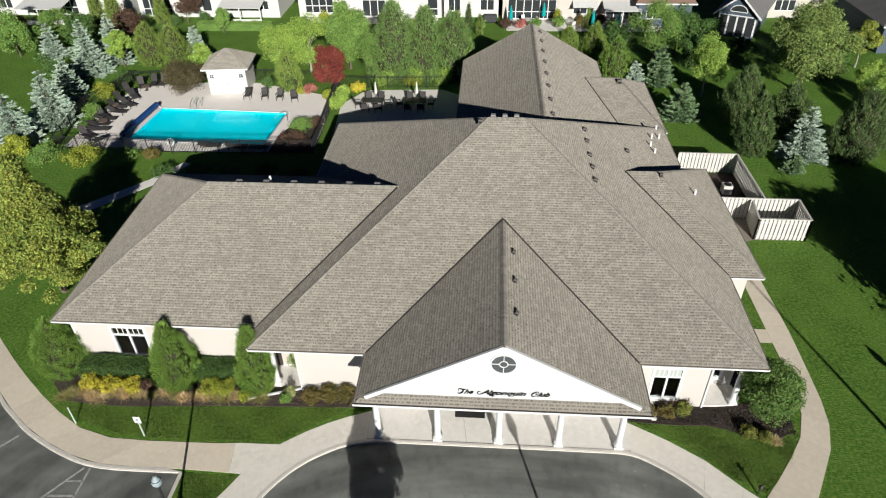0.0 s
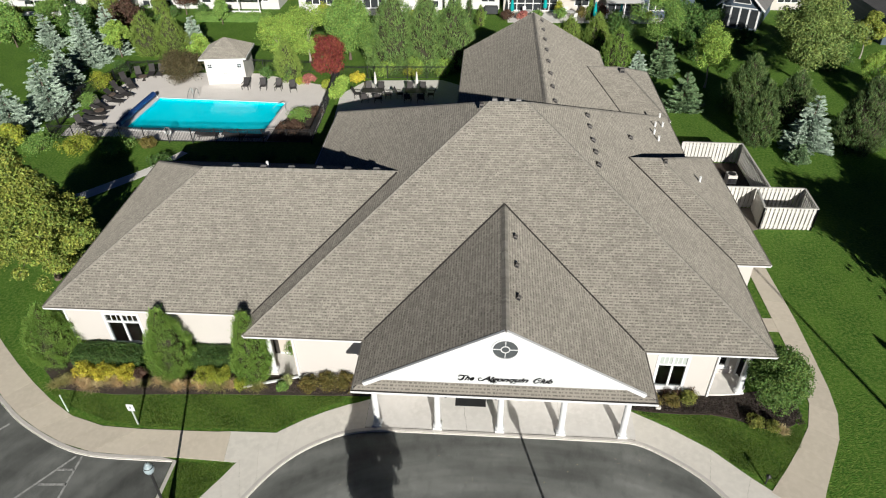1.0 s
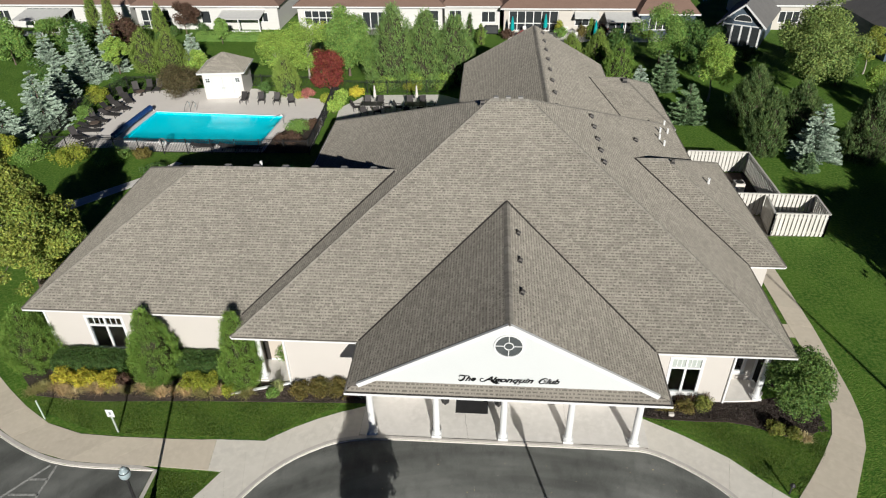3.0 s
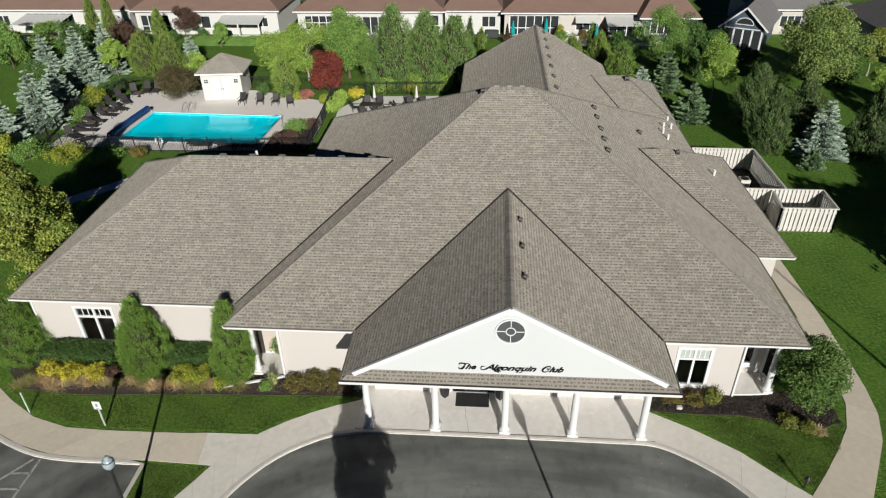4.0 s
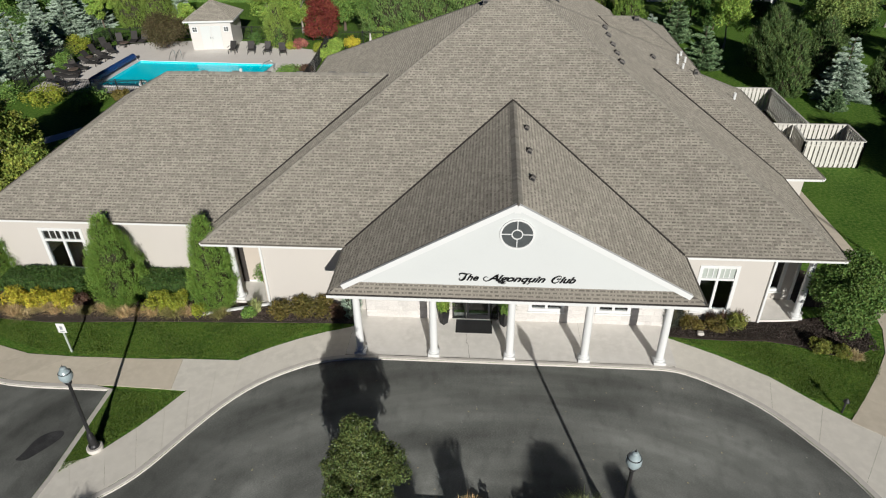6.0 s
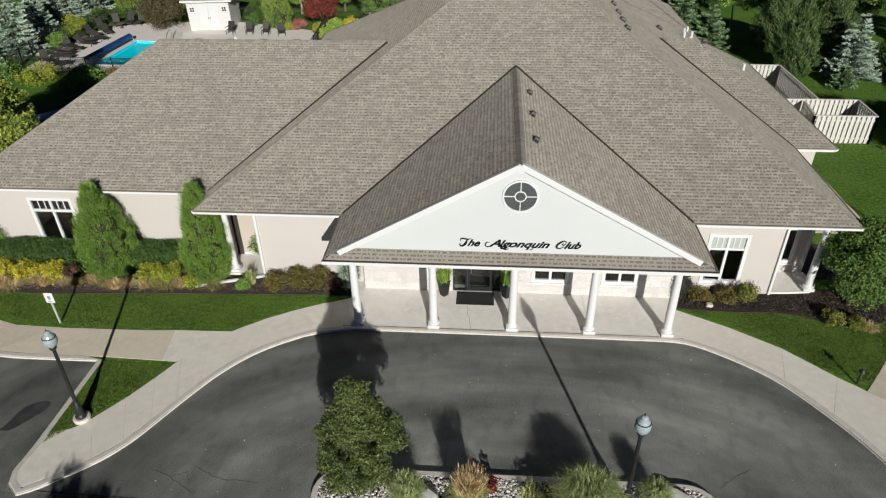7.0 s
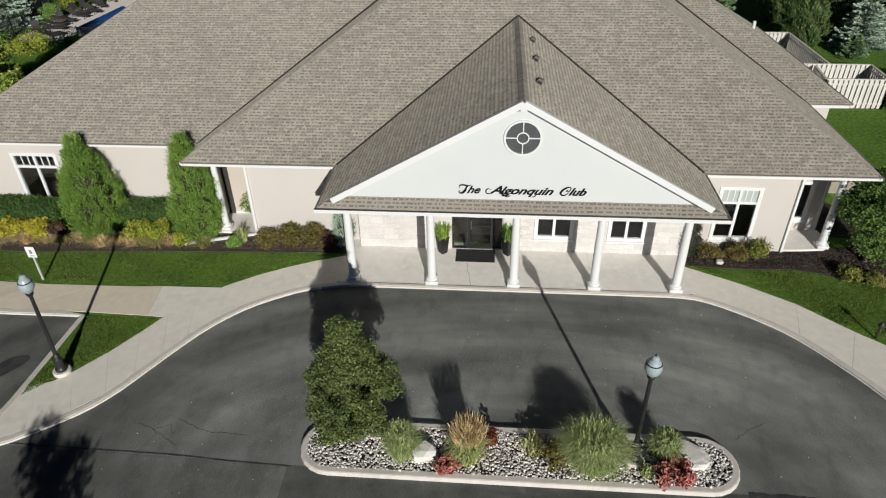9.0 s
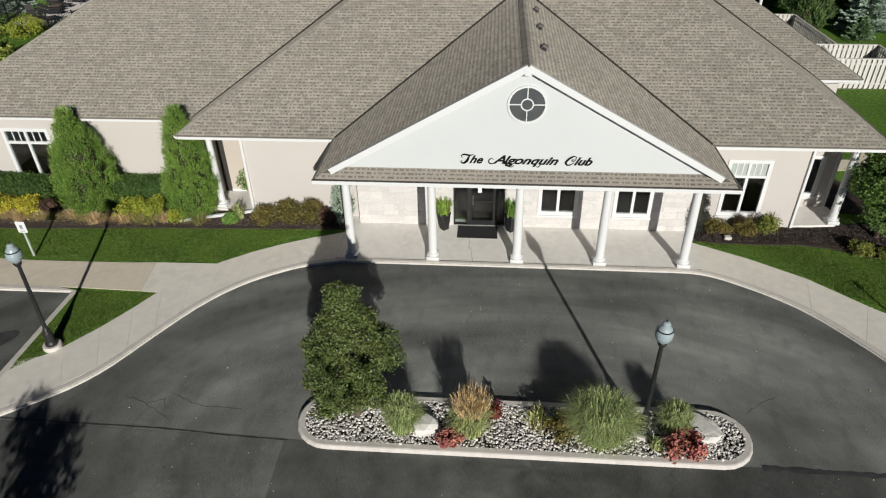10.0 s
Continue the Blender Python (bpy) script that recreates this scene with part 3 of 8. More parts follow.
part("drip_edge", bm, M["gutter"], skirt_deck, "dark metal drip edge")

rows_v, rows_d = shingle_rows(skirt, random.Random(4))
light = [k for k in range(len(rows_v)) if not rows_d[k]]
for k in light:
    part("shingle", shingle_mesh("shingle", [rows_v[k]], [False]), None, skirt_deck)
bands = [rows_v[k] for k in range(len(rows_v)) if rows_d[k]]
part("shingle_layer", shingle_mesh("shingle_layer", bands, [True] * len(bands)), None, skirt_deck, "darker laminated bands of the shingles")["kind"] = "stuff"

# pediment with its rake boards, round window and lettering
bm = bmesh.new()
slope = (PT - PE) / (PX - px0)
base_z = PE + 0.2
half = (PT - 0.16 - base_z) / slope
tri = [(PX - half, base_z), (PX + half, base_z), (PX, PT - 0.16)]
lo = [bm.verts.new((x, face_y, z)) for x, z in tri]
hi = [bm.verts.new((x, face_y + 0.15, z)) for x, z in tri]
bm.faces.new(lo), bm.faces.new(hi[::-1])
for k in range(3):
    bm.faces.new((lo[k], hi[k], hi[(k + 1) % 3], lo[(k + 1) % 3]))
pediment = cpart("pediment", bm, M["pediment"], None, "smooth white triangular pediment")
for sgn, x_end in ((-1, px0 + 0.45), (1, px1 - 0.45)):
    bm = bmesh.new()
    z_end = PT - abs(x_end - PX) * slope
    beam(bm, (x_end, 18.70, z_end - 0.085), (PX, 18.70, PT - 0.085), 0.12, 0.19)
    part("rake_board", bm, M["white"], pediment, "white painted rake board")
    bm = bmesh.new()
    beam(bm, (x_end, 18.82, z_end - 0.16), (PX, 18.82, PT - 0.16), 0.14, 0.05)
    part("rake_soffit", bm, M["white"], pediment)
part("rake_peak", box(bmesh.new(), PX - 0.1, PX + 0.1, 18.632, 18.768, PT - 0.3, PT - 0.055), M["white"], pediment)
ox, oz, orad = 2.55, 5.90, 0.52


def ring(bm, x, z, r0, r1, y0, y1, n=40):
    loops = []
    for r, y in ((r0, y0), (r1, y0), (r1, y1), (r0, y1)):
        loops.append([bm.verts.new((x + r * math.cos(k * 2 * math.pi / n), y, z + r * math.sin(k * 2 * math.pi / n))) for k in range(n)])
    for a, b in zip(loops, loops[1:] + loops[:1]):
        for k in range(n):
            bm.faces.new((a[k], a[(k + 1) % n], b[(k + 1) % n], b[k]))
    return bm


bm = bmesh.new()
cap = bmesh.ops.create_circle(bm, cap_ends=True, segments=40, radius=orad, matrix=Matrix.Translation((ox, face_y - 0.012, oz)) @ Matrix.Rotation(radians(90), 4, "X"))
# paler base colour stands in for the sky this pane reflects
M["oculus_glass"] = material("sky_toned_glass", (0.085, 0.092, 0.094), (0.065, 0.072, 0.074), rough=0.12, bump=0, spec=0.6)
oculus = part("window", bm, M["oculus_glass"], pediment, "round dark window with a white cross and ring")
bm = ring(bmesh.new(), ox, oz, orad - 0.01, orad + 0.05, face_y - 0.05, face_y + 0.01)
part("window_frame", bm, M["white"], oculus)
bm = ring(bmesh.new(), ox, oz, 0.155, 0.19, face_y - 0.04, face_y - 0.008, 28)
part("muntin_ring", bm, M["white"], oculus)
for dx, dz in ((1, 0), (-1, 0), (0, 1), (0, -1)):
    bm = bmesh.new()
    beam(bm, (ox + dx * 0.18, face_y - 0.024, oz + dz * 0.18), (ox + dx * orad, face_y - 0.024, oz + dz * orad), 0.03, 0.03)
    part("muntin", bm, M["white"], oculus)


def lettering(name, text, size, at, mat, parent, width=None, shear=0.35, bold=0.012, depth=0.02, turn=(90, 0, 0)):
    """Raised letters from the built-in font, made into a mesh."""
    cu = bpy.data.curves.new(name, "FONT")
    cu.body, cu.size, cu.shear, cu.offset, cu.extrude, cu.align_x = text, size, shear, bold, depth, "CENTER"
    tmp = new(name + "_tmp", cu)
    bpy.context.view_layer.update()
    me = bpy.data.meshes.new_from_object(tmp.evaluated_get(bpy.context.evaluated_depsgraph_get()))
    bpy.data.objects.remove(tmp)
    me.materials.clear()
    me.materials.append(mat)
    xs = [v.co.x for v in me.vertices]
    k = width / (max(xs) - min(xs)) if width else 1
    mid = (max(xs) + min(xs)) / 2
    turn_m = pose(*at, *turn)
    for v in me.vertices:
        v.co = turn_m @ Vector(((v.co.x - mid) * k, v.co.y, v.co.z))
    me.name = name
    return part(name, me, None, parent)


M["letter"] = material("black_sign_letters", (0.004, 0.004, 0.0045), (0.006, 0.006, 0.0065), rough=0.6, bump=0, spec=0.2)


def pen_stroke(bm, points, thin, thick):
    """A flat flourish through (x, z) points, thin at both ends."""
    line = smooth_line(points, 0.012)
    d = np.gradient(line, axis=0)
    d /= np.linalg.norm(d, axis=1)[:, None]
    side = np.stack((-d[:, 1], d[:, 0]), 1)
    wide = thin + (thick - thin) * np.sin(np.linspace(0, math.pi, len(line))) ** 1.5
    rows = [[bm.verts.new((q[0], y, q[1])) for q, y in ((p - s * w, 0), (p + s * w, 0), (p + s * w, 0.016), (p - s * w, 0.016))] for p, s, w in zip(line, side, wide / 2)]
    for r, q in zip(rows, rows[1:]):
        for k in range(4):
            bm.faces.new((r[k], r[(k + 1) % 4], q[(k + 1) % 4], q[k]))
    bm.faces.new(rows[0]), bm.faces.new(rows[-1][::-1])


sign_y, base = face_y - 0.03, 4.012
for pieces, strokes in (
        ((("he", 0.36, 0.90, 0.43),),
         ((0.075, [(0.98, 0.275), (0.90, 0.22), (0.84, 0.09), (0.76, 0.01), (0.68, 0.0), (0.65, 0.05), (0.69, 0.085)]), (0.05, [(0.70, 0.17), (0.665, 0.21), (0.69, 0.27), (0.78, 0.285), (0.90, 0.262), (1.04, 0.285)]))),
        ((("A", 0.39, 1.60, 0.40), ("lgonquin", 0.36, 1.93, 1.66)),
         ((0.034, [(1.68, 0.03), (1.60, -0.01), (1.51, 0.02), (1.50, 0.11), (1.57, 0.17), (1.64, 0.14)]), (0.03, [(1.94, 0.02), (1.99, 0.0), (2.05, 0.05)]),
          (0.03, [(2.26, -0.05), (2.19, -0.1), (2.10, -0.085), (2.15, -0.02), (2.30, 0.03)]), (0.026, [(2.93, -0.07), (2.99, -0.085), (3.07, 0.0)]))),
        ((("lub", 0.36, 4.05, 0.55),),
         ((0.06, [(4.09, 0.19), (4.11, 0.26), (4.03, 0.285), (3.90, 0.21), (3.81, 0.09), (3.84, 0.01), (3.93, 0.0), (4.05, 0.08)]), (0.026, [(4.03, 0.2), (3.98, 0.15), (4.04, 0.13), (4.10, 0.19)])))):
    bm = bmesh.new()
    for thick, points in strokes:
        pen_stroke(bm, points, 0.01, thick)
    bmesh.ops.translate(bm, verts=bm.verts, vec=(0, sign_y - 0.008, base))
    for text, size, x0, w in pieces:
        ob = lettering("sign_word", text, size, (x0 + w / 2, sign_y + 0.008, base), M["letter"], pediment, width=w, shear=0.5, bold=0.009, depth=0.008)
        bm.from_mesh(ob.data)
        bpy.data.objects.remove(ob)
    part("sign_word", bm, M["letter"], pediment, "black raised script lettering")

# portico ceiling, beam and posts
bm = bmesh.new()
box(bm, px0 + 0.3, px1 - 0.3, 18.95, 22.1, 3.12, 3.2)
cpart("portico_ceiling", bm, M["white"], None, "white boarded portico ceiling")
for a in ((-3.45, 8.5, 19.37, 19.67), (-3.45, -3.15, 19.67, 22.0), (8.2, 8.5, 19.67, 22.0)):
    cpart("portico_beam", box(bmesh.new(), *a, 3.08, 3.42), M["white"], None, "white painted beam over the posts")
for a in ((px0 + 0.02, px1 - 0.02, front_y + 0.02, 19.37), (px0 + 0.02, -3.45, 19.37, 21.5), (8.5, px1 - 0.02, 19.37, 21.5)):
    cpart("soffit", box(bmesh.new(), *a, 3.36, 3.40), M["white"])


def column(x, y, z0, z1, r=0.15):
    bm = bmesh.new()
    box(bm, x - r - 0.07, x + r + 0.07, y - r - 0.07, y + r + 0.07, z0, z0 + 0.13, 0.012)
    lathe(bm, [(r + 0.055, z0 + 0.13), (r + 0.065, z0 + 0.17), (r + 0.045, z0 + 0.21), (r + 0.01, z0 + 0.23), (r, z0 + 0.28), (r * 0.99, (z0 + z1) / 2), (r * 0.86, z1 - 0.26),
               (r * 0.86, z1 - 0.2), (r + 0.0, z1 - 0.18), (r + 0.0, z1 - 0.15), (r * 0.9, z1 - 0.13), (r + 0.05, z1 - 0.08)], 24, x, y)
    box(bm, x - r - 0.06, x + r + 0.06, y - r - 0.06, y + r + 0.06, z1 - 0.08, z1)
    ob = cpart("column", bm, M["white"], None, "white round porch column on a square base")
    for p in ob.data.polygons:
        p.use_smooth = len(p.vertices) == 4 and abs(p.normal.z) < 0.3
    return ob


for x in (-3.18, -0.35, 2.53, 5.33, 8.12):
    column(x, 19.52, 0.02, 3.08)
column(-8.9, 22.5, 0.12, 3.42, 0.13)
column(14.1, 22.4, 0.12, 3.42, 0.14)


def wall(name, axis, at, thick, a0, a1, z0, z1, mat, openings=(), label=""):
    """An upright wall along x or y with openings (from, to, sill, head) cut right through."""
    bm = bmesh.new()
    cuts = sorted({a0, a1, *[v for o in openings for v in o[:2]]})
    levels = sorted({z0, z1, *[v for o in openings for v in o[2:]]})
    keep = {(i, k) for i in range(len(cuts) - 1) for k in range(len(levels) - 1)
            if not any(o[0] < (cuts[i] + cuts[i + 1]) / 2 < o[1] and o[2] < (levels[k] + levels[k + 1]) / 2 < o[3] for o in openings)}
    made = {}

    def corner(i, k, side):
        if (i, k, side) not in made:
            depth = at + thick * side
            made[i, k, side] = bm.verts.new((cuts[i], depth, levels[k]) if axis == "x" else (depth, cuts[i], levels[k]))
        return made[i, k, side]

    for i, k in keep:
        for side in (0, 1):
            bm.faces.new([corner(p, q, side) for p, q in ((i, k), (i + 1, k), (i + 1, k + 1), (i, k + 1))])
        for (p, q), (c, d) in (((-1, 0), ((i, k), (i, k + 1))), ((1, 0), ((i + 1, k), (i + 1, k + 1))), ((0, -1), ((i, k), (i + 1, k))), ((0, 1), ((i, k + 1), (i + 1, k + 1)))):
            if (i + p, k + q) not in keep:
                bm.faces.new((corner(*c, 0), corner(*d, 0), corner(*d, 1), corner(*c, 1)))
    return cpart(name, bm, mat, None, label)


W_R = (9.86, 11.26, 0.56, 2.68)
W_L = (-17.62, -15.8, 0.72, 2.78)
DOOR = (0.23, 2.11, 0.02, 2.35)
W_P1, W_P2 = (3.36, 4.68, 0.62, 2.3), (6.05, 7.3, 0.62, 2.3)
wall("wall", "x", 22.1, 0.22, -7.5, -3.3, -0.1, 3.5, M["stucco"], (), "smooth beige stucco front wall")
wall("wall", "x", 22.1, 0.22, 8.7, 12.55, -0.1, 3.5, M["stucco"], [W_R], "smooth beige stucco front wall")
wall("wall", "x", 21.7, 0.2, -3.3, 8.7, -0.1, 3.5, M["stucco"], [DOOR, W_P1, W_P2], "entrance wall faced with stone")
wall("wall", "y", -3.3, 0.2, 21.9, 22.1, -0.1, 3.5, M["stucco"])
wall("wall", "y", 8.5, 0.2, 21.9, 22.1, -0.1, 3.5, M["stucco"])
wall("wall", "x", 23.4, 0.22, -19.6, -9.2, -0.1, 3.5, M["stucco"], [W_L], "smooth beige stucco wing wall")
wall("wall", "y", -19.6, 0.22, 23.62, 37.1, -0.1, 3.5, M["stucco"])
wall("wall", "x", 36.9, 0.2, -19.38, -9.2, -0.1, 3.5, M["stucco"])
wall("wall", "y", -9.2, 0.2, 36.9, 45.2, -0.1, 3.5, M["stucco"])
wall("wall", "x", 45.0, 0.2, -9.0, 14.2, -0.1, 3.5, M["stucco"])
wall("wall", "y", 14.08, 0.2, 23.8, 45.0, -0.1, 3.5, M["stucco"], [(24.9, 26.3, 0.6, 2.6)])
wall("wall", "y", -7.7, 0.2, 22.32, 23.7, -0.1, 3.5, M["stucco_tan"])
wall("wall", "x", 23.7, 0.2, -9.2, -7.5, -0.1, 3.5, M["stucco_tan"], (), "tan stucco wall at the back of the small porch")
wall("wall", "y", -9.4, 0.2, 23.62, 23.9, -0.1, 3.5, M["stucco_tan"])
wall("wall", "y", 12.33, 0.22, 22.32, 23.55, -0.1, 3.5, M["stucco"])
W_B = (12.95, 13.74, 0.62, 2.2)
wall("wall", "x", 23.55, 0.25, 12.33, 14.28, -0.1, 3.5, M["stucco"], [W_B], "beige stucco wall at the back of the porch")
wall("wall", "x", 28.85, 0.2, 14.2, 16.1, -0.1, 3.45, M["stucco"])
wall("wall", "y", 15.9, 0.2, 29.05, 39.3, -0.1, 3.45, M["stucco"])
wall("wall", "x", 39.3, 0.2, 14.2, 16.1, -0.1, 3.45, M["stucco"])
wall("wall", "y", -0.3, 0.2, 45.2, 59.0, -0.1, 3.5, M["stucco"])
wall("wall", "y", 10.7, 0.2, 45.2, 59.0, -0.1, 3.5, M["stucco"])
wall("wall", "x", 58.9, 0.2, -0.1, 10.7, -0.1, 3.5, M["stucco"])
wall("wall", "y", 14.5, 0.2, 45.2, 54.7, -0.1, 3.25, M["stucco"])
wall("wall", "x", 54.6, 0.2, 10.9, 14.5, -0.1, 3.25, M["stucco"])
bm = bmesh.new()
v = [bm.verts.new(p) for p in ((-0.3, 58.9, 3.5), (10.9, 58.9, 3.5), (5.3, 58.9, 6.8))]
w = [bm.verts.new(p) for p in ((-0.3, 59.1, 3.5), (10.9, 59.1, 3.5), (5.3, 59.1, 6.8))]
bm.faces.new(v), bm.faces.new(w[::-1])
for k in range(3):
    bm.faces.new((v[k], w[k], w[(k + 1) % 3], v[(k + 1) % 3]))
cpart("gable_wall", bm, M["stucco"], None)
# soffits and the floor inside
for x0, x1, y0, y1, z in ((-9.5, 14.7, 21.5, 22.15, 3.38), (-20.1, -9.5, 22.97, 23.5, 3.38), (12.5, 14.7, 22.15, 28.4, 3.381), (-9.5, -7.7, 22.15, 24.5, 3.381), (-20.1, -19.5, 23.5, 37.5, 3.379),
                          (14.7, 16.55, 28.2, 39.7, 3.32), (-9.8, -9.0, 37, 45.6, 3.38), (14.1, 14.7, 39.7, 45.6, 3.38)):
    cpart("soffit", box(bmesh.new(), x0, x1, y0, y1, z, z + 0.03), M["white"])
bm = bmesh.new()
box(bm, -9.2, 14.1, 22.3, 45, -0.1, 0.01)
box(bm, -19.4, -9.2, 23.6, 37, -0.1, 0.01)
cpart("inner_floor", bm, material("carpet", (0.10, 0.08, 0.065), (0.08, 0.065, 0.055), rough=0.95), None)
bm = bmesh.new()
box(bm, -19.4, 14.1, 26.6, 26.8, 0.01, 3.45)
box(bm, -9.2, 14.1, 22.32, 26.6, 3.40, 3.44)
box(bm, -19.4, -9.2, 23.62, 26.6, 3.40, 3.44)
cpart("inner_wall", bm, material("inner_paint", (0.30, 0.26, 0.22), (0.26, 0.23, 0.2), rough=0.9), None)
cpart("baseboard", box(bmesh.new(), -9.0, -7.72, 23.675, 23.7, 0.12, 0.21), M["white"], None, "white painted baseboard")
cpart("shutter_strip", box(bmesh.new(), -9.18, -8.93, 23.66, 23.7, 0.12, 3.3), M["gutter"], None, "dark narrow strip at the porch's back")
cpart("corner_trim", box(bmesh.new(), 14.19, 14.3, 23.52, 23.55, 0.12, 3.38), M["white"], None, "white corner board of the porch wall")
bm = bmesh.new()
box(bm, -9.3, -7.5, 22.25, 23.7, -0.05, 0.12)
cpart("porch_slab", bm, M["concrete"], None, "pale concrete porch slab")
bm = bmesh.new()
slab(bm, [(12.55, 22.1), (13.3, 22.15), (14.2, 22.25), (14.55, 22.7), (14.4, 23.55), (12.55, 23.55)], -0.05, 0.12)
cpart("porch_slab", bm, M["concrete"], None, "pale concrete porch slab")


def glazing():
    m = bpy.data.materials.new("window_glass")
    m.use_nodes = True
    b = m.node_tree.nodes["Principled BSDF"]
    b.inputs["Base Color"].default_value = (0.32, 0.35, 0.36, 1)
    b.inputs["Transmission Weight"].default_value = 1.0
    b.inputs["Roughness"].default_value = 0.03
    b.inputs["IOR"].default_value = 1.45
    return m


M["pane"] = glazing()


def window(opening, y, columns, transom=0.0, small=0, label="", sill=True):
    """A white framed window in a wall along x: a frame, mullions, panes and, above a transom, rows of small lights."""
    x0, x1, z0, z1 = opening
    f = 0.075
    bm = bmesh.new()
    for a in ((x0 - 0.06, x0 + f, z0 - 0.06, z1 + 0.06), (x1 - f, x1 + 0.06, z0 - 0.06, z1 + 0.06), (x0 + f, x1 - f, z1 - f, z1 + 0.06), (x0 + f, x1 - f, z0 - 0.06, z0 + f)):
        box(bm, a[0], a[1], y - 0.03, y + 0.09, a[2], a[3])
    win = cpart("window", bm, M["white"], None, label)
    xs = np.linspace(x0 + f, x1 - f, columns + 1)
    top = z1 - f
    if transom:
        bm = bmesh.new()
        box(bm, x0 + f, x1 - f, y - 0.015, y + 0.08, transom - 0.05, transom + 0.05)
        part("transom", bm, M["white"], win)
    for x in xs[1:-1]:
        bm = bmesh.new()
        box(bm, x - 0.05, x + 0.05, y - 0.012, y + 0.08, z0 + f, top)
        part("mullion", bm, M["white"], win)
    for p, q in zip(xs, xs[1:]):
        bm = bmesh.new()
        box(bm, p, q, y + 0.04, y + 0.05, z0 + f, (transom or top))
        part("pane", bm, M["pane"], win, "dark reflecting glass").visible_shadow = False
        if transom:
            bm = bmesh.new()
            box(bm, p, q, y + 0.04, y + 0.05, transom, top)
            part("pane", bm, M["pane"], win, "dark reflecting glass").visible_shadow = False
            for k in range(1, small):
                x = p + (q - p) * k / small
                bm = bmesh.new()
                box(bm, x - 0.018, x + 0.018, y + 0.015, y + 0.06, transom + 0.05, top)
                part("muntin", bm, M["white"], win)
    if sill:
        bm = bmesh.new()
        box(bm, x0 - 0.1, x1 + 0.1, y - 0.08, y + 0.05, z0 - 0.12, z0 - 0.06)
        part("window_sill", bm, M["white"], win)
    return win


window(W_R, 22.1, 2, 2.08, 3, "white framed tall window with small upper lights")
cpart("blind", box(bmesh.new(), 9.94, 11.18, 22.128, 22.136, 2.13, 2.6), M["canvas_pale"], None, "pale window blind")
window(W_L, 23.4, 2, 2.22, 3, "white framed tall window with small upper lights")
window(W_B, 23.55, 1, 0, 0, "narrow white framed window at the back of the porch")
window(W_P1, 21.7, 2, 0, 0, "white framed two-light window in the stone wall")
window(W_P2, 21.7, 2, 0, 0, "white framed two-light window in the stone wall")

# entrance door
x0, x1, z0, z1 = DOOR
bm = bmesh.new()
for a in ((x0, x0 + 0.06, z0, z1), (x1 - 0.06, x1, z0, z1), (x0 + 0.06, x1 - 0.06, z1 - 0.06, z1), (x0 + 0.50, x0 + 0.56, z0, z1 - 0.06), (x1 - 0.32, x1 - 0.26, z0, z1 - 0.06)):
    box(bm, a[0], a[1], 21.7, 21.8, a[2], a[3])
door = cpart("door", bm, M["black"], None, "black metal framed glass entrance door with side lights")
bm = bmesh.new()
for a in ((x0 + 0.58, x0 + 0.67, 0.04, 2.26), (x1 - 0.43, x1 - 0.34, 0.04, 2.26), (x0 + 0.67, x1 - 0.43, 2.17, 2.26), (x0 + 0.67, x1 - 0.43, 0.04, 0.22), (x0 + 0.67, x1 - 0.43, 1.0, 1.06)):
    box(bm, a[0], a[1], 21.71, 21.77, a[2], a[3])
leaf = part("door_leaf", bm, M["black"], door)
for a, b in ((x0 + 0.06, x0 + 0.5), (x0 + 0.67, x1 - 0.43), (x1 - 0.26, x1 - 0.06)):
    bm = bmesh.new()
    box(bm, a, b, 21.74, 21.75, z0 + 0.02, z1 - 0.06)
    part("pane", bm, M["pane"], door, "dark reflecting glass").visible_shadow = False
bm = bmesh.new()
bar(bm, (x0 + 0.72, 21.66, 0.9), (x0 + 0.72, 21.66, 1.3), 0.015)
part("handle", bm, material("steel", (0.5, 0.5, 0.5), rough=0.3, metal=1.0, bump=0), leaf, "steel pull handle")
bm = bmesh.new()
box(bm, 1.12, 1.26, 21.70, 21.706, 1.40, 1.60)
part("notice", bm, M["white"], leaf, "small white notice")


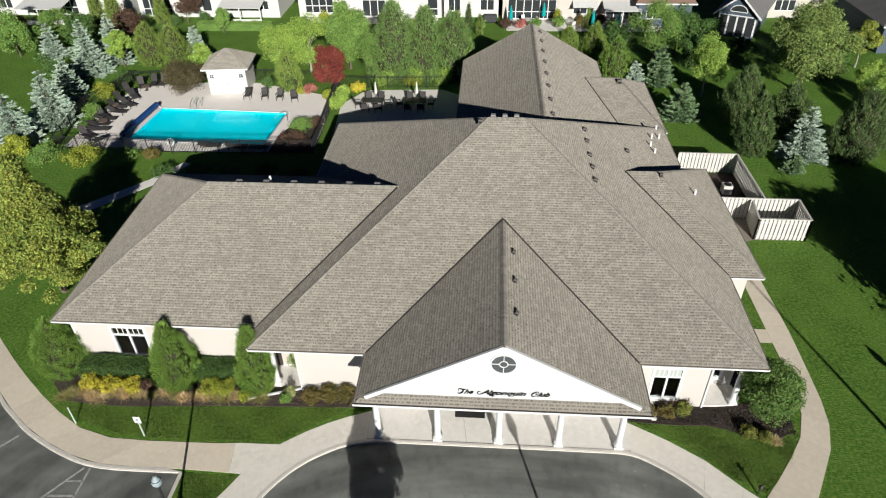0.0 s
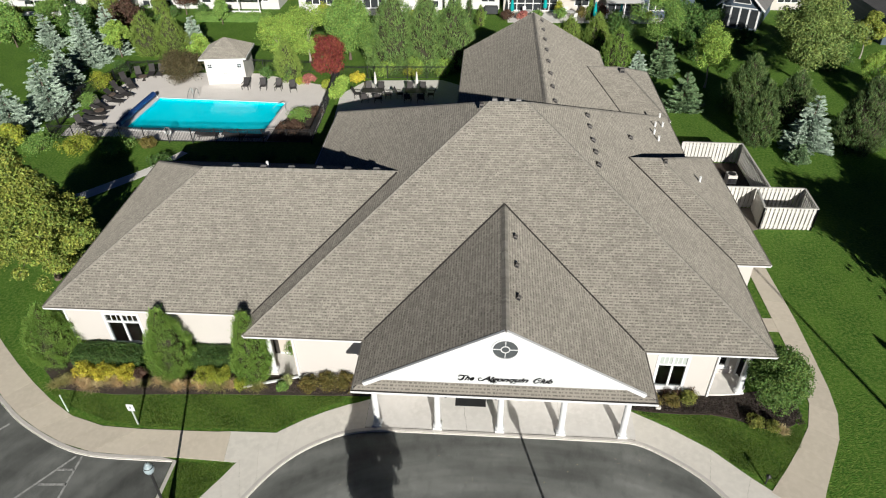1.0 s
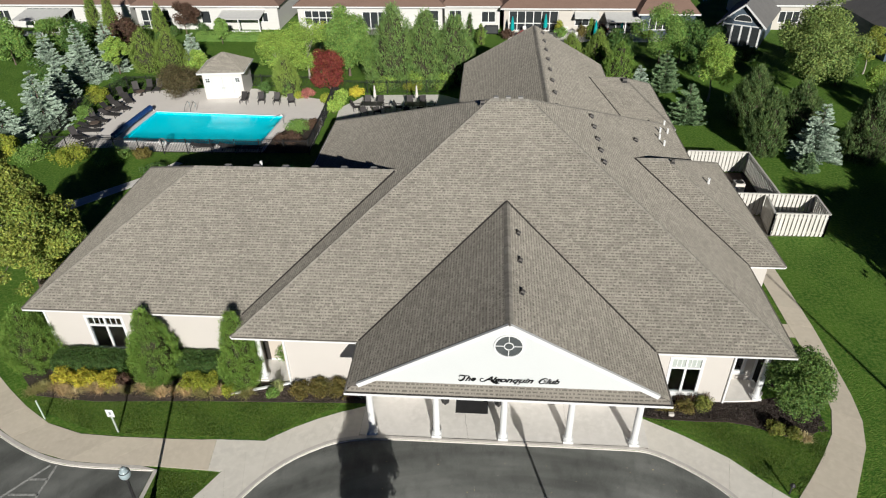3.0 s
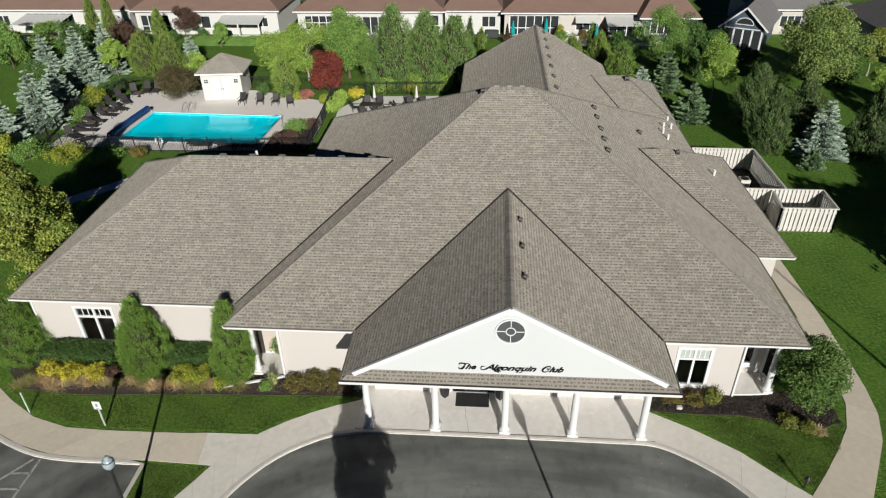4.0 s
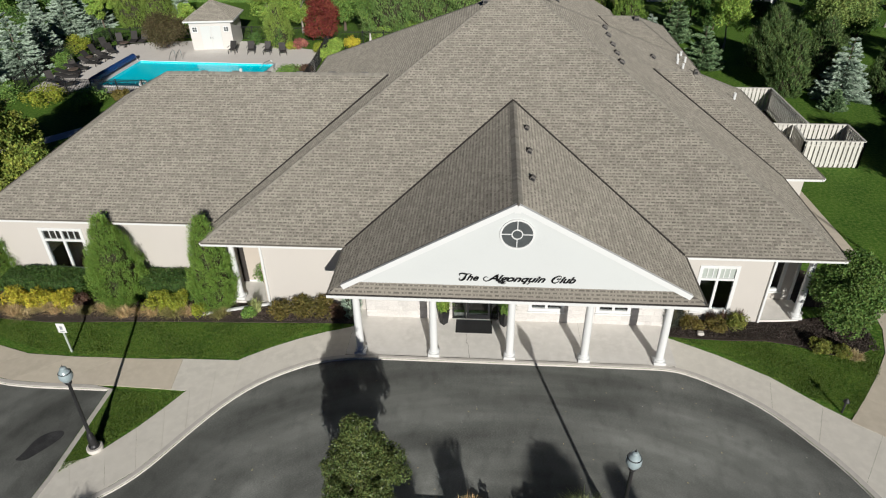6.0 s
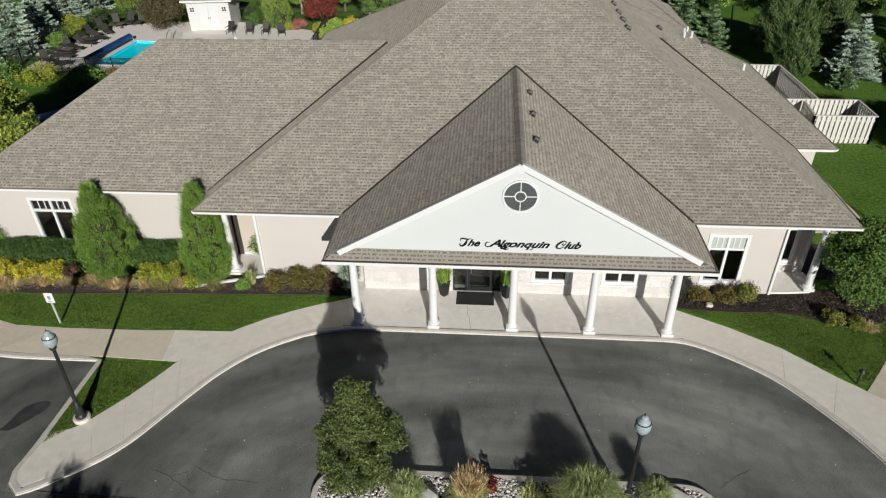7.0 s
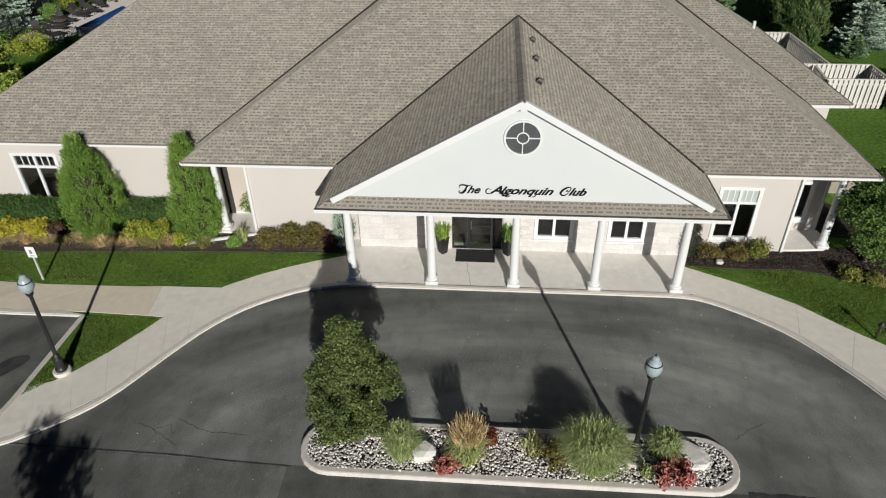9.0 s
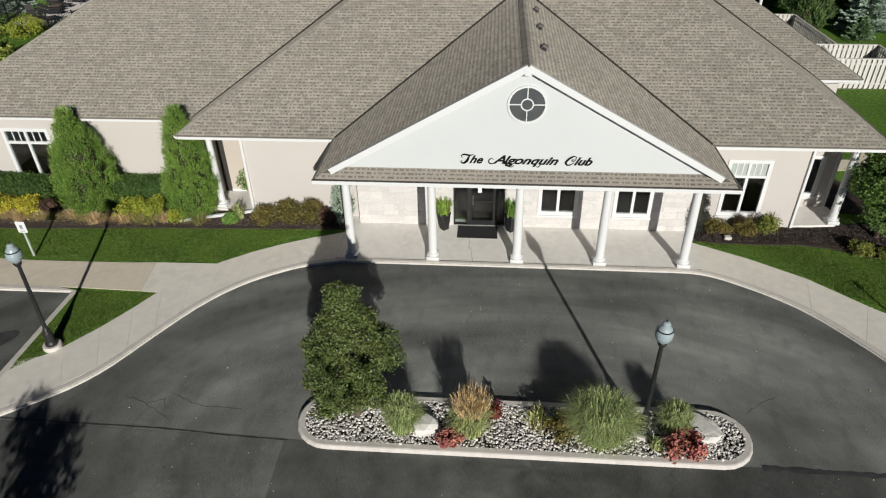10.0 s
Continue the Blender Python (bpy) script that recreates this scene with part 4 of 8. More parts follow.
# ---- plants: builders ----
M.update({
    "leaf_green": foliage("green_leaves", (0.216, 0.338, 0.065), (0.130, 0.223, 0.043)),
    "leaf_light": foliage("light_green_leaves", (0.320, 0.443, 0.068), (0.209, 0.320, 0.050)),
    "leaf_yellow": foliage("yellow_green_leaves", (0.345, 0.375, 0.056), (0.165, 0.25, 0.038), 0.5),
    "leaf_linden": foliage("linden_leaves", (0.305, 0.345, 0.055), (0.135, 0.205, 0.035), 0.5),
    "leaf_dark": foliage("dark_green_leaves", (0.101, 0.178, 0.037), (0.066, 0.124, 0.028)),
    "leaf_crab": foliage("small_green_leaves", (0.138, 0.172, 0.050), (0.075, 0.104, 0.030), 0.6, 0.35),
    "leaf_willow": foliage("grey_green_leaves", (0.251, 0.323, 0.079), (0.158, 0.224, 0.055)),
    "leaf_bush": foliage("glossy_green_leaves", (0.135, 0.212, 0.042), (0.08, 0.138, 0.028)),
    "needle_blue": foliage("blue_needles", (0.45, 0.54, 0.43), (0.29, 0.37, 0.28), 0.35),
    "needle_green": foliage("pine_needles", (0.220, 0.319, 0.149), (0.127, 0.193, 0.094)),
    "needle_pine": foliage("olive_pine_needles", (0.155, 0.225, 0.07), (0.085, 0.132, 0.043), 0.5),
    "needle_soft": foliage("soft_larch_needles", (0.215, 0.32, 0.085), (0.13, 0.21, 0.055), 0.45),
    "leaf_olive": foliage("olive_leaves", (0.245, 0.26, 0.045), (0.14, 0.165, 0.03), 0.5),
    "leaf_bronze": foliage("bronze_green_leaves", (0.125, 0.105, 0.045), (0.08, 0.07, 0.032), 0.5),
    "cedar": foliage("cedar_sprays", (0.235, 0.355, 0.058), (0.130, 0.220, 0.036), 0.4),
    "cedar_yellow": foliage("yellow_green_sprays", (0.25, 0.335, 0.06), (0.15, 0.225, 0.04), 0.35),
    "leaf_red": foliage("dark_red_leaves", (0.22, 0.055, 0.036), (0.135, 0.03, 0.022), 0.5),
    "leaf_purple": foliage("purple_brown_leaves", (0.115, 0.07, 0.045), (0.075, 0.048, 0.032)),
    "leaf_gold": foliage("golden_leaves", (0.56, 0.49, 0.03), (0.38, 0.37, 0.03)),
    "leaf_lime": foliage("lime_leaves", (0.34, 0.37, 0.03), (0.21, 0.255, 0.03)),
    "leaf_rust": foliage("rusty_green_leaves", (0.176, 0.143, 0.033), (0.110, 0.110, 0.031)),
    "leaf_coral": foliage("coral_leaves", (0.47, 0.20, 0.155), (0.27, 0.10, 0.08), 0.5),
    "blade": foliage("grass_blades", (0.47, 0.50, 0.21), (0.33, 0.39, 0.14)),
    "blade_soft": foliage("soft_grass_blades", (0.42, 0.48, 0.20), (0.27, 0.34, 0.13), 0.5),
    "hedge_leaf": foliage("hedge_leaves", (0.075, 0.13, 0.026), (0.045, 0.085, 0.018), 0.5),
    "blade_straw": foliage("straw_blades", (0.70, 0.54, 0.29), (0.50, 0.37, 0.18)),
    "blade_dry": foliage("dry_grass_blades", (0.60, 0.50, 0.27), (0.42, 0.35, 0.17)),
})


def unit(v):
    return v / np.maximum(np.linalg.norm(v, axis=-1, keepdims=True), 1e-9)


def leaf_mesh(name, centres, axis, normals, length, width, mat):
    """Diamond leaves: each one a folded pair of triangles."""
    n = len(centres)
    axis = unit(axis)
    side = unit(np.cross(normals, axis))
    length, width = np.broadcast_to(length, n)[:, None], np.broadcast_to(width, n)[:, None]
    tip, tail = centres + axis * length / 2, centres - axis * length / 2
    up = unit(np.cross(axis, side)) * width * 0.25
    verts = np.stack((tail, centres + side * width / 2 + up, tip, centres - side * width / 2 + up), 1).reshape(-1, 3)
    faces = (np.arange(n)[:, None] * 4 + np.array((0, 1, 2, 0, 2, 3))).reshape(-1, 3)
    return quick(name, verts, faces, mat)


def clumps(rng, count, w, h, base, shape=0.9, spread=0.8, lobes=0):
    """Clump centres on and within an uneven crown; base: where the crown starts above the ground; shape: how blunt its top is; lobes: boughs that gather them."""
    n = lobes or count
    d = unit(rng.normal(size=(n, 3)))
    r = spread * rng.uniform(0.3, 1.0, n) ** 0.4
    if lobes:
        r *= 0.82
    z = d[:, 2] * r
    squeeze = np.clip(1 - (1 - shape) * (0.5 + z), 0.25, 1.25)[:, None]
    ph = rng.uniform(0, 6, 3)
    wob = 1 + 0.2 * np.sin(d[:, 0] * 4 + d[:, 2] * 5 + ph[0]) + 0.14 * np.sin(d[:, 1] * 7 - d[:, 2] * 6 + ph[1])
    xy = d[:, :2] * (r * wob)[:, None] * squeeze * w / 2
    up = 0.5 + 0.5 * z * (1 + 0.15 * np.sin(d[:, 0] * 5 + ph[2]))
    c = np.c_[xy, base + (h - base) * up]
    if lobes:
        pick = rng.integers(0, lobes, count)
        out = unit(rng.normal(size=(count, 3)) + d[pick] * 0.9 + (0, 0, 0.3))
        reach = rng.uniform(0.5, 1.25, lobes)[pick] * rng.uniform(0.3, 1.0, count) ** 0.5
        c = c[pick] + out * (reach * 0.5 * ((w + h - base) / 2) / lobes ** 0.42)[:, None]
        c[:, 2] = np.clip(c[:, 2], base * 0.6 + 0.1, h * 0.97)
        r = reach
    return c, r


def leafy_crown(rng, w, h, base, mat, leaves=6000, leaf=0.2, count=90, blob=0.2, shape=0.85, name="crown", lobed=True):
    c, r = clumps(rng, count, w, h, base, shape, lobes=max(10, count // 4) if lobed else 0)
    size = (w + h - base) / 2 * blob * 0.92 * rng.uniform(0.45, 1.35, count)
    which = rng.choice(count, leaves, p=size ** 2 / (size ** 2).sum())
    d = unit(rng.normal(size=(leaves, 3)) + (0, 0, 0.25))
    rad = size[which] * rng.uniform(0.4, 1.0, leaves) ** 0.6
    shoots = rng.random(leaves) < 0.12
    rad[shoots] *= rng.uniform(1.0, 1.45, shoots.sum())
    centres = c[which] + d * rad[:, None] * (1, 1, 0.8)
    centres[:, 2] = np.maximum(centres[:, 2], 0.05)
    normals = unit(d * 0.7 + rng.normal(size=(leaves, 3)) * 0.6 + (0, 0, 0.35))
    axis = np.cross(normals, rng.normal(size=(leaves, 3)))
    return leaf_mesh(name, centres, axis, normals, leaf * rng.uniform(0.7, 1.3, leaves), leaf * 0.62 * rng.uniform(0.7, 1.2, leaves), mat), c


def trunk_mesh(rng, h, r, tops=(), name="trunk", mat=None, lean=0.03):
    bm = bmesh.new()
    pts = [Vector((math.sin(k * 1.7) * lean * k, math.cos(k * 2.3) * lean * k, h * k / 5)) for k in range(6)]
    rings = []
    for k, p in enumerate(pts):
        rr = r * (1.35 if k == 0 else 1 - 0.13 * k)
        rings.append([bm.verts.new(p + Vector((math.cos(a), math.sin(a), 0)) * rr) for a in np.arange(8) * math.pi / 4])
    for lo, hi in zip(rings, rings[1:]):
        for k in range(8):
            bm.faces.new((lo[k], lo[(k + 1) % 8], hi[(k + 1) % 8], hi[k]))
    bm.faces.new(rings[-1])
    for t in tops:
        start = pts[3].lerp(pts[5], rng.random())
        mid = start.lerp(Vector(t), 0.5) + Vector((0, 0, 0.1))
        for a, b, q in ((start, mid, 0.3), (mid, Vector(t), 0.17)):
            m = Matrix.Translation((a + b) / 2) @ (b - a).to_track_quat("Z", "Y").to_matrix().to_4x4()
            bmesh.ops.create_cone(bm, cap_ends=True, segments=5, radius1=r * q, radius2=r * q * 0.6, depth=max(0.05, (b - a).length), matrix=m)
    return bm


def broadleaf(x, y, h, w, mat, label, base=0.25, leaves=6000, leaf=0.2, count=90, blob=0.2, shape=0.85, bark="bark", seed=0, name="tree", category="tree", group="", lobed=True):
    rng = np.random.default_rng(int(abs(x * 131 + y * 17)) + seed)
    t = thing(name, x, y, 0, label, category, group)
    crown, c = leafy_crown(rng, w, h, h * base, M[mat], leaves, leaf, count, blob, shape, lobed=lobed)
    part("trunk", trunk_mesh(rng, h * (0.45 + base * 0.4), max(0.04, h * 0.017), [tuple(p) for p in c[:9]]), M[bark], t)
    part("crown", crown, None, t)
    return t


def conifer(x, y, h, w, mat, label, leaves=11000, leaf=0.25, droop=0.30, base=0.02, seed=0, name="conifer", density=1.75):
    """A spruce or pine: whorls of boughs, each a spray of needles."""
    rng = np.random.default_rng(int(abs(x * 131 + y * 17)) + seed)
    t = thing(name, x, y, 0, label, "tree")
    part("trunk", cyl(bmesh.new(), 0, 0, 0, h * 0.93, max(0.05, h * 0.018), 0.015, 8), M["bark"], t)
    tiers = max(9, int(h / 0.34))
    level = np.concatenate([np.full(max(4, int(15 * (1 - k / tiers) ** 0.8 * density)), k) for k in range(tiers)])
    boughs = len(level)
    f = np.clip((level + rng.uniform(-0.22, 0.22, boughs)) / tiers, 0, 1)
    z0 = h * (base + (0.98 - base) * f)
    ang = rng.uniform(0, 2 * math.pi, boughs)
    reach = (w / 2) * 1.12 * (1 - f) ** 0.8 * rng.uniform(0.68, 1.12, boughs) + 0.12
    # longer boughs hold more needles
    which = rng.choice(boughs, leaves, p=reach / reach.sum())
    s = rng.uniform(0.1, 1.0, leaves) ** 0.7
    out = np.stack((np.cos(ang), np.sin(ang), np.zeros(boughs)), 1)[which]
    across = np.stack((-out[:, 1], out[:, 0], out[:, 2]), 1)
    fan = (1.05 - s * 0.75) * reach[which] * 0.30
    sway = rng.uniform(-1, 1, leaves)
    rise = -droop * reach[which] * s + 0.22 * reach[which] * s ** 3
    centres = out * (reach[which] * s)[:, None] + across * (fan * sway)[:, None]
    centres[:, 2] = np.maximum(0.04, z0[which] + rise + rng.normal(0, 0.035, leaves))
    axis = unit(out + across * (sway * 0.8)[:, None] + rng.normal(size=(leaves, 3)) * 0.25 + (0, 0, 0.15))
    normals = unit(rng.normal(size=(leaves, 3)) * 0.55 + (0, 0, 1.0) + out * 0.4)
    part("crown", leaf_mesh("crown", centres, axis, normals, leaf * rng.uniform(0.7, 1.3, leaves), leaf * 0.52, M[mat]), None, t)
    return t


def cedar(x, y, h, w, mat, label, leaves=9000, leaf=0.17, top=0.5, belly=0.35, seed=0, name="cedar_shrub", group="", lumps=1.0):
    """A clipped or natural cedar: a dense body of upright sprays."""
    rng = np.random.default_rng(int(abs(x * 131 + y * 17)) + seed)
    t = thing(name, x, y, 0, label, "shrub", group)
    part("trunk", cyl(bmesh.new(), 0, 0, 0, h * 0.75, 0.06, 0.02, 8), M["bark"], t)
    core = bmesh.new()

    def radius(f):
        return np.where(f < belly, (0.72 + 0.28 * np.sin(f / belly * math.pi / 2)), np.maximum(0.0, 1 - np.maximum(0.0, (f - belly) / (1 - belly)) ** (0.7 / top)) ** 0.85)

    # dark inner body whose colour gives the gaps their shade
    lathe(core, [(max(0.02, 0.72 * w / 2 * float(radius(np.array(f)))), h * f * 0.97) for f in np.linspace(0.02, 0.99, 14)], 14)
    part("core", core, M["core_shade"], t)
    m = int(60 + 62 * w * h)
    f = rng.uniform(0, 0.97, m * 3)
    f = f[rng.uniform(0, 1, m * 3) < radius(f) + 0.12][:m]
    m = len(f)
    a = rng.uniform(0, 2 * math.pi, m)
    wob = 1 + lumps * 0.10 * np.sin(a * 3 + f * 9 + seed) * np.sin(f * 14 + a * 2) + lumps * 0.06 * np.sin(a * 7 + f * 23)
    r = w / 2 * radius(f) * wob * rng.uniform(0.76, 0.96, m)
    heart = np.stack((np.cos(a) * r, np.sin(a) * r, h * f), 1)
    # each spray is a small upright fan of leaves about its heart
    size = min(0.2, 0.085 + 0.02 * w) * rng.uniform(0.7, 1.4, m)
    which = rng.integers(0, m, leaves)
    n = leaves
    out = np.stack((np.cos(a), np.sin(a), np.zeros(m)), 1)[which]
    d = rng.normal(size=(n, 3)) * (0.55, 0.55, 0.8)
    centres = heart[which] + (d + out * 0.35 + (0, 0, 0.25)) * size[which][:, None]
    centres[:, 2] = np.maximum(centres[:, 2], 0.03)
    axis = unit(out * 0.4 + d * 0.35 + rng.normal(size=(n, 3)) * 0.2 + (0, 0, 0.95))
    normals = unit(out + d * 0.4 + rng.normal(size=(n, 3)) * 0.5 + (0, 0, 0.2))
    part("foliage", leaf_mesh("foliage", centres, axis, normals, leaf * rng.uniform(0.6, 1.7, n), leaf * 0.27, M[mat]), None, t)
    return t


def shrub(x, y, h, w, mat, label, leaves=1500, leaf=0.09, count=26, depth=1.0, seed=0, name="shrub", group="", z=0.0):
    rng = np.random.default_rng(int(abs(x * 131 + y * 17)) + seed)
    t = thing(name, x, y, z, label, "shrub", group)
    c, r = clumps(rng, count, w, h, h * 0.12, 0.85)
    c[:, 1] *= depth
    size = 0.24 * (w + h) / 2 * rng.uniform(0.7, 1.2, count)
    which = rng.integers(0, count, leaves)
    d = unit(rng.normal(size=(leaves, 3)) + (0, 0, 0.35))
    centres = c[which] + d * (size[which] * rng.uniform(0.5, 1.05, leaves))[:, None]
    centres[:, 2] = np.maximum(centres[:, 2], 0.03)
    normals = unit(d + rng.normal(size=(leaves, 3)) * 0.5)
    axis = np.cross(normals, rng.normal(size=(leaves, 3)))
    bm = bmesh.new()
    for p in c[:7]:
        bar(bm, (0, 0, 0.0), tuple(p), 0.012, 5)
    part("stems", bm, M["bark"], t)
    part("foliage", leaf_mesh("foliage", centres, axis, normals, leaf * rng.uniform(0.7, 1.3, leaves), leaf * 0.65, M[mat]), None, t)
    return t


def tuft(x, y, h, w, mat, label, blades=420, seed=0, name="ornamental_grass", group="", plume="", z=0.0, lean=1.0, thick=0.014):
    """A clump of arching grass blades, with upright plumes where asked."""
    rng = np.random.default_rng(int(abs(x * 131 + y * 17)) + seed)
    t = thing(name, x, y, z, label, "grass", group)
    n = blades
    a = rng.uniform(0, 2 * math.pi, n)
    out = np.stack((np.cos(a), np.sin(a), np.zeros(n)), 1)
    side = np.stack((-np.sin(a), np.cos(a), np.zeros(n)), 1)
    reach = w / 2 * rng.uniform(0.1, 1.0, n) * lean
    tall = h * rng.uniform(0.55, 1.05, n) * (1 - 0.3 * (reach / (w / 2 * lean)) ** 2)
    b = a + rng.normal(0, 1.1, n)
    root = np.stack((np.cos(b), np.sin(b), 0 * b), 1) * (0.24 * w * rng.uniform(0, 1, n) ** 0.7)[:, None]
    rows = []
    for s, hgt in ((0.0, 0.0), (0.22, 0.55), (0.6, 0.92), (1.0, 0.86)):
        rows.append(root + out * (reach * s)[:, None] + np.stack((0 * a, 0 * a, tall * hgt), 1))
    wide = thick * rng.uniform(0.7, 1.3, n)[:, None]
    verts = np.stack([p for k, c in enumerate(rows[:3]) for p in (c - side * wide * (1 - 0.25 * k), c + side * wide * (1 - 0.25 * k))] + [rows[3]], 1).reshape(-1, 3)
    tri = np.array((0, 1, 3, 0, 3, 2, 2, 3, 5, 2, 5, 4, 4, 5, 6))
    part("tuft", quick("tuft", verts, (np.arange(n)[:, None] * 7 + tri).reshape(-1, 3), M[mat]), None, t)
    if plume:
        m = 1300
        a = rng.uniform(0, 2 * math.pi, m)
        r = w * 0.42 * rng.uniform(0, 1, m) ** 0.6
        f = rng.uniform(0.55, 1.12, m)
        centres = np.stack((np.cos(a) * r * f, np.sin(a) * r * f, h * f), 1)
        axis = np.stack((np.cos(a) * 0.3, np.sin(a) * 0.3, np.ones(m)), 1) + rng.normal(size=(m, 3)) * 0.1
        part("plumes", leaf_mesh("plumes", centres, axis, rng.normal(size=(m, 3)), 0.3, 0.014, M[plume]), None, t, "straw-coloured feathery plumes")
    return t


# ---- trees round the site ----
for k, (x, y, h, w) in enumerate(((-38.6, 48.2, 5.0, 3.7), (-37.6, 52.2, 5.3, 4.1), (-39.4, 58.1, 4.2, 3.0), (-47.0, 68.7, 3.9, 2.8), (-40.2, 64.0, 6.0, 3.6), (-39.0, 67.2, 5.6, 3.2), (26.6, 48.4, 4.6, 3.4), (15.9, 62.7, 2.6, 1.7), (-30.8, 69.4, 3.6, 2.4))):
    conifer(x, y, h, w, "needle_blue", "silvery blue spruce on the lawn", seed=k)
for k, (x, y, h, w) in enumerate(((18.3, 63.2, 4.0, 2.8), (18.6, 55.3, 3.5, 3.0), (25.2, 46.0, 1.5, 1.4))):
    conifer(x, y, h, w, "needle_green", "dark green young pine with open boughs", leaf=0.25, droop=0.12, seed=k)
for k, (x, y, h, w) in enumerate(((22.9, 48.9, 5.2, 2.7), (23.8, 55.0, 5.0, 3.7), (26.3, 51.6, 4.9, 3.7), (30.6, 48.6, 5.8, 4.2), (37.5, 48.5, 5.5, 4.5), (39.5, 53.0, 5.0, 4.5))):
    cedar(x, y, h, w, "needle_pine", "dark olive-green pine with ragged boughs", leaves=12000, leaf=0.23, top=0.62, belly=0.3, seed=k, name="pine", lumps=2.6)["category"] = "tree"
for k, (x, y, h, w) in enumerate(((-8.0, 64.0, 7.8, 5.4), (-4.9, 64.0, 7.2, 5.0), (-2.1, 64.4, 6.7, 5.2))):
    cedar(x, y, h, w, "needle_soft", "feathery green larch along the boundary fence", leaves=13000, leaf=0.24, top=0.6, belly=0.3, seed=k + 3, name="larch", lumps=2.4)["category"] = "tree"
for k, (x, y, h, w, mat, label, base) in enumerate((
        (-37.7, 65.9, 4.0, 2.9, "leaf_light", "small round light green tree", 0.3),
        (-19.6, 63.4, 6.2, 4.2, "leaf_light", "light green birch by the pool fence", 0.02),
        (-17.0, 65.0, 6.9, 4.9, "leaf_light", "light green birch by the pool fence", 0.02),
        (-13.0, 66.0, 7.6, 6.2, "leaf_green", "broad green tree behind the pool", 0.02),
        (-14.0, 61.2, 4.2, 4.6, "leaf_red", "round dark red Japanese maple", 0.02),
        (-10.2, 63.6, 4.7, 3.2, "leaf_green", "green tree along the boundary fence", 0.02),
        (18.6, 67.6, 7.6, 5.0, "leaf_green", "tall green tree near the houses", 0.12),
        (21.7, 59.9, 5.9, 4.2, "leaf_light", "young green tree with a pale stem", 0.24),
        (31.0, 61.5, 9.6, 9.0, "leaf_willow", "large grey-green willow on the lawn", 0.02),
        (39.1, 67.9, 4.6, 3.2, "leaf_yellow", "young light green tree with a pale stem", 0.33),
        (36.0, 58.4, 4.3, 3.6, "leaf_light", "young light green tree with a pale stem", 0.28),
        (-36.3, 80.5, 4.0, 4.0, "leaf_purple", "dark red-leaved tree by the houses", 0.25),
        (-48.0, 72.0, 5.0, 5.0, "leaf_green", "green tree by the houses", 0.1),
        (-54.0, 70.0, 5.5, 6.0, "leaf_green", "green tree by the houses", 0.08),
        (-30.5, 77.0, 3.0, 2.2, "leaf_green", "small green tree by the houses", 0.15),
)):
    big = w > 6
    broadleaf(x, y, h, w, mat, label, base, leaves=26000 if big else 10500, leaf=0.19 if big else 0.155, count=220 if big else 80, blob=0.10 if big else 0.14, seed=k,
              bark="bark_pale" if "pale" in label or "birch" in label else "bark", shape=0.7)
broadleaf(-24.2, 29.2, 9.9, 8.8, "leaf_linden", "tall yellow-green linden beside the side wing", 0.0, leaves=54000, leaf=0.165, count=330, blob=0.06, shape=0.2, lobed=False)
# Some dark ones are added, their mass standing in for shade between trees.
for x, y, h, w, mat in ((-41.5, 59.5, 3.5, 4.0, "leaf_dark"), (-43.0, 69.0, 5.0, 4.5, "leaf_dark"), (-34.5, 70.0, 3.2, 4.0, "leaf_dark"), (-40.5, 73.0, 4.5, 4.0, "leaf_purple"),
                        (-37.2, 46.0, 1.9, 2.2, "leaf_lime"), (-51.0, 68.5, 4.4, 4.0, "leaf_green"), (-29.0, 66.0, 2.6, 3.0, "leaf_light"), (15.5, 71.5, 4.5, 4.0, "leaf_dark"), (21.5, 71.0, 5.5, 5.0, "leaf_dark"), (22.6, 66.6, 3.4, 3.6, "leaf_dark"), (35.0, 64.5, 5.0, 5.0, "leaf_dark"), (25.4, 73.4, 3.2, 3.6, "leaf_dark"), (34.0, 72.4, 4.0, 4.4, "leaf_dark"), (28.6, 72.0, 1.2, 3.6, "leaf_dark")):
    broadleaf(x, y, h, w, mat, "dense dark filler tree among the others" if mat in ("leaf_dark", "leaf_purple") else "dense green shrubby tree among the others" if mat == "leaf_green" else "light green shrubby tree behind the pool house", 0.03, leaves=5000, leaf=0.23, count=60, blob=0.17, shape=0.8)
for x, y, h, w in ((30.2, 24.5, 8.2, 8.2), (33.0, 17.5, 11.0, 8.0), (36.5, 25.0, 9.6, 8.8), (33.8, 32.0, 6.8, 6.6)):
    broadleaf(x, y, h, w, "leaf_green", "tall green tree on the side lawn", 0.08, leaves=7000, leaf=0.4, count=150, blob=0.14, shape=0.85)
broadleaf(-6.5, 0.4, 5.0, 2.7, "leaf_crab", "small green tree on the verge behind the drive", 0.22, leaves=3000, leaf=0.15, count=26, blob=0.15)
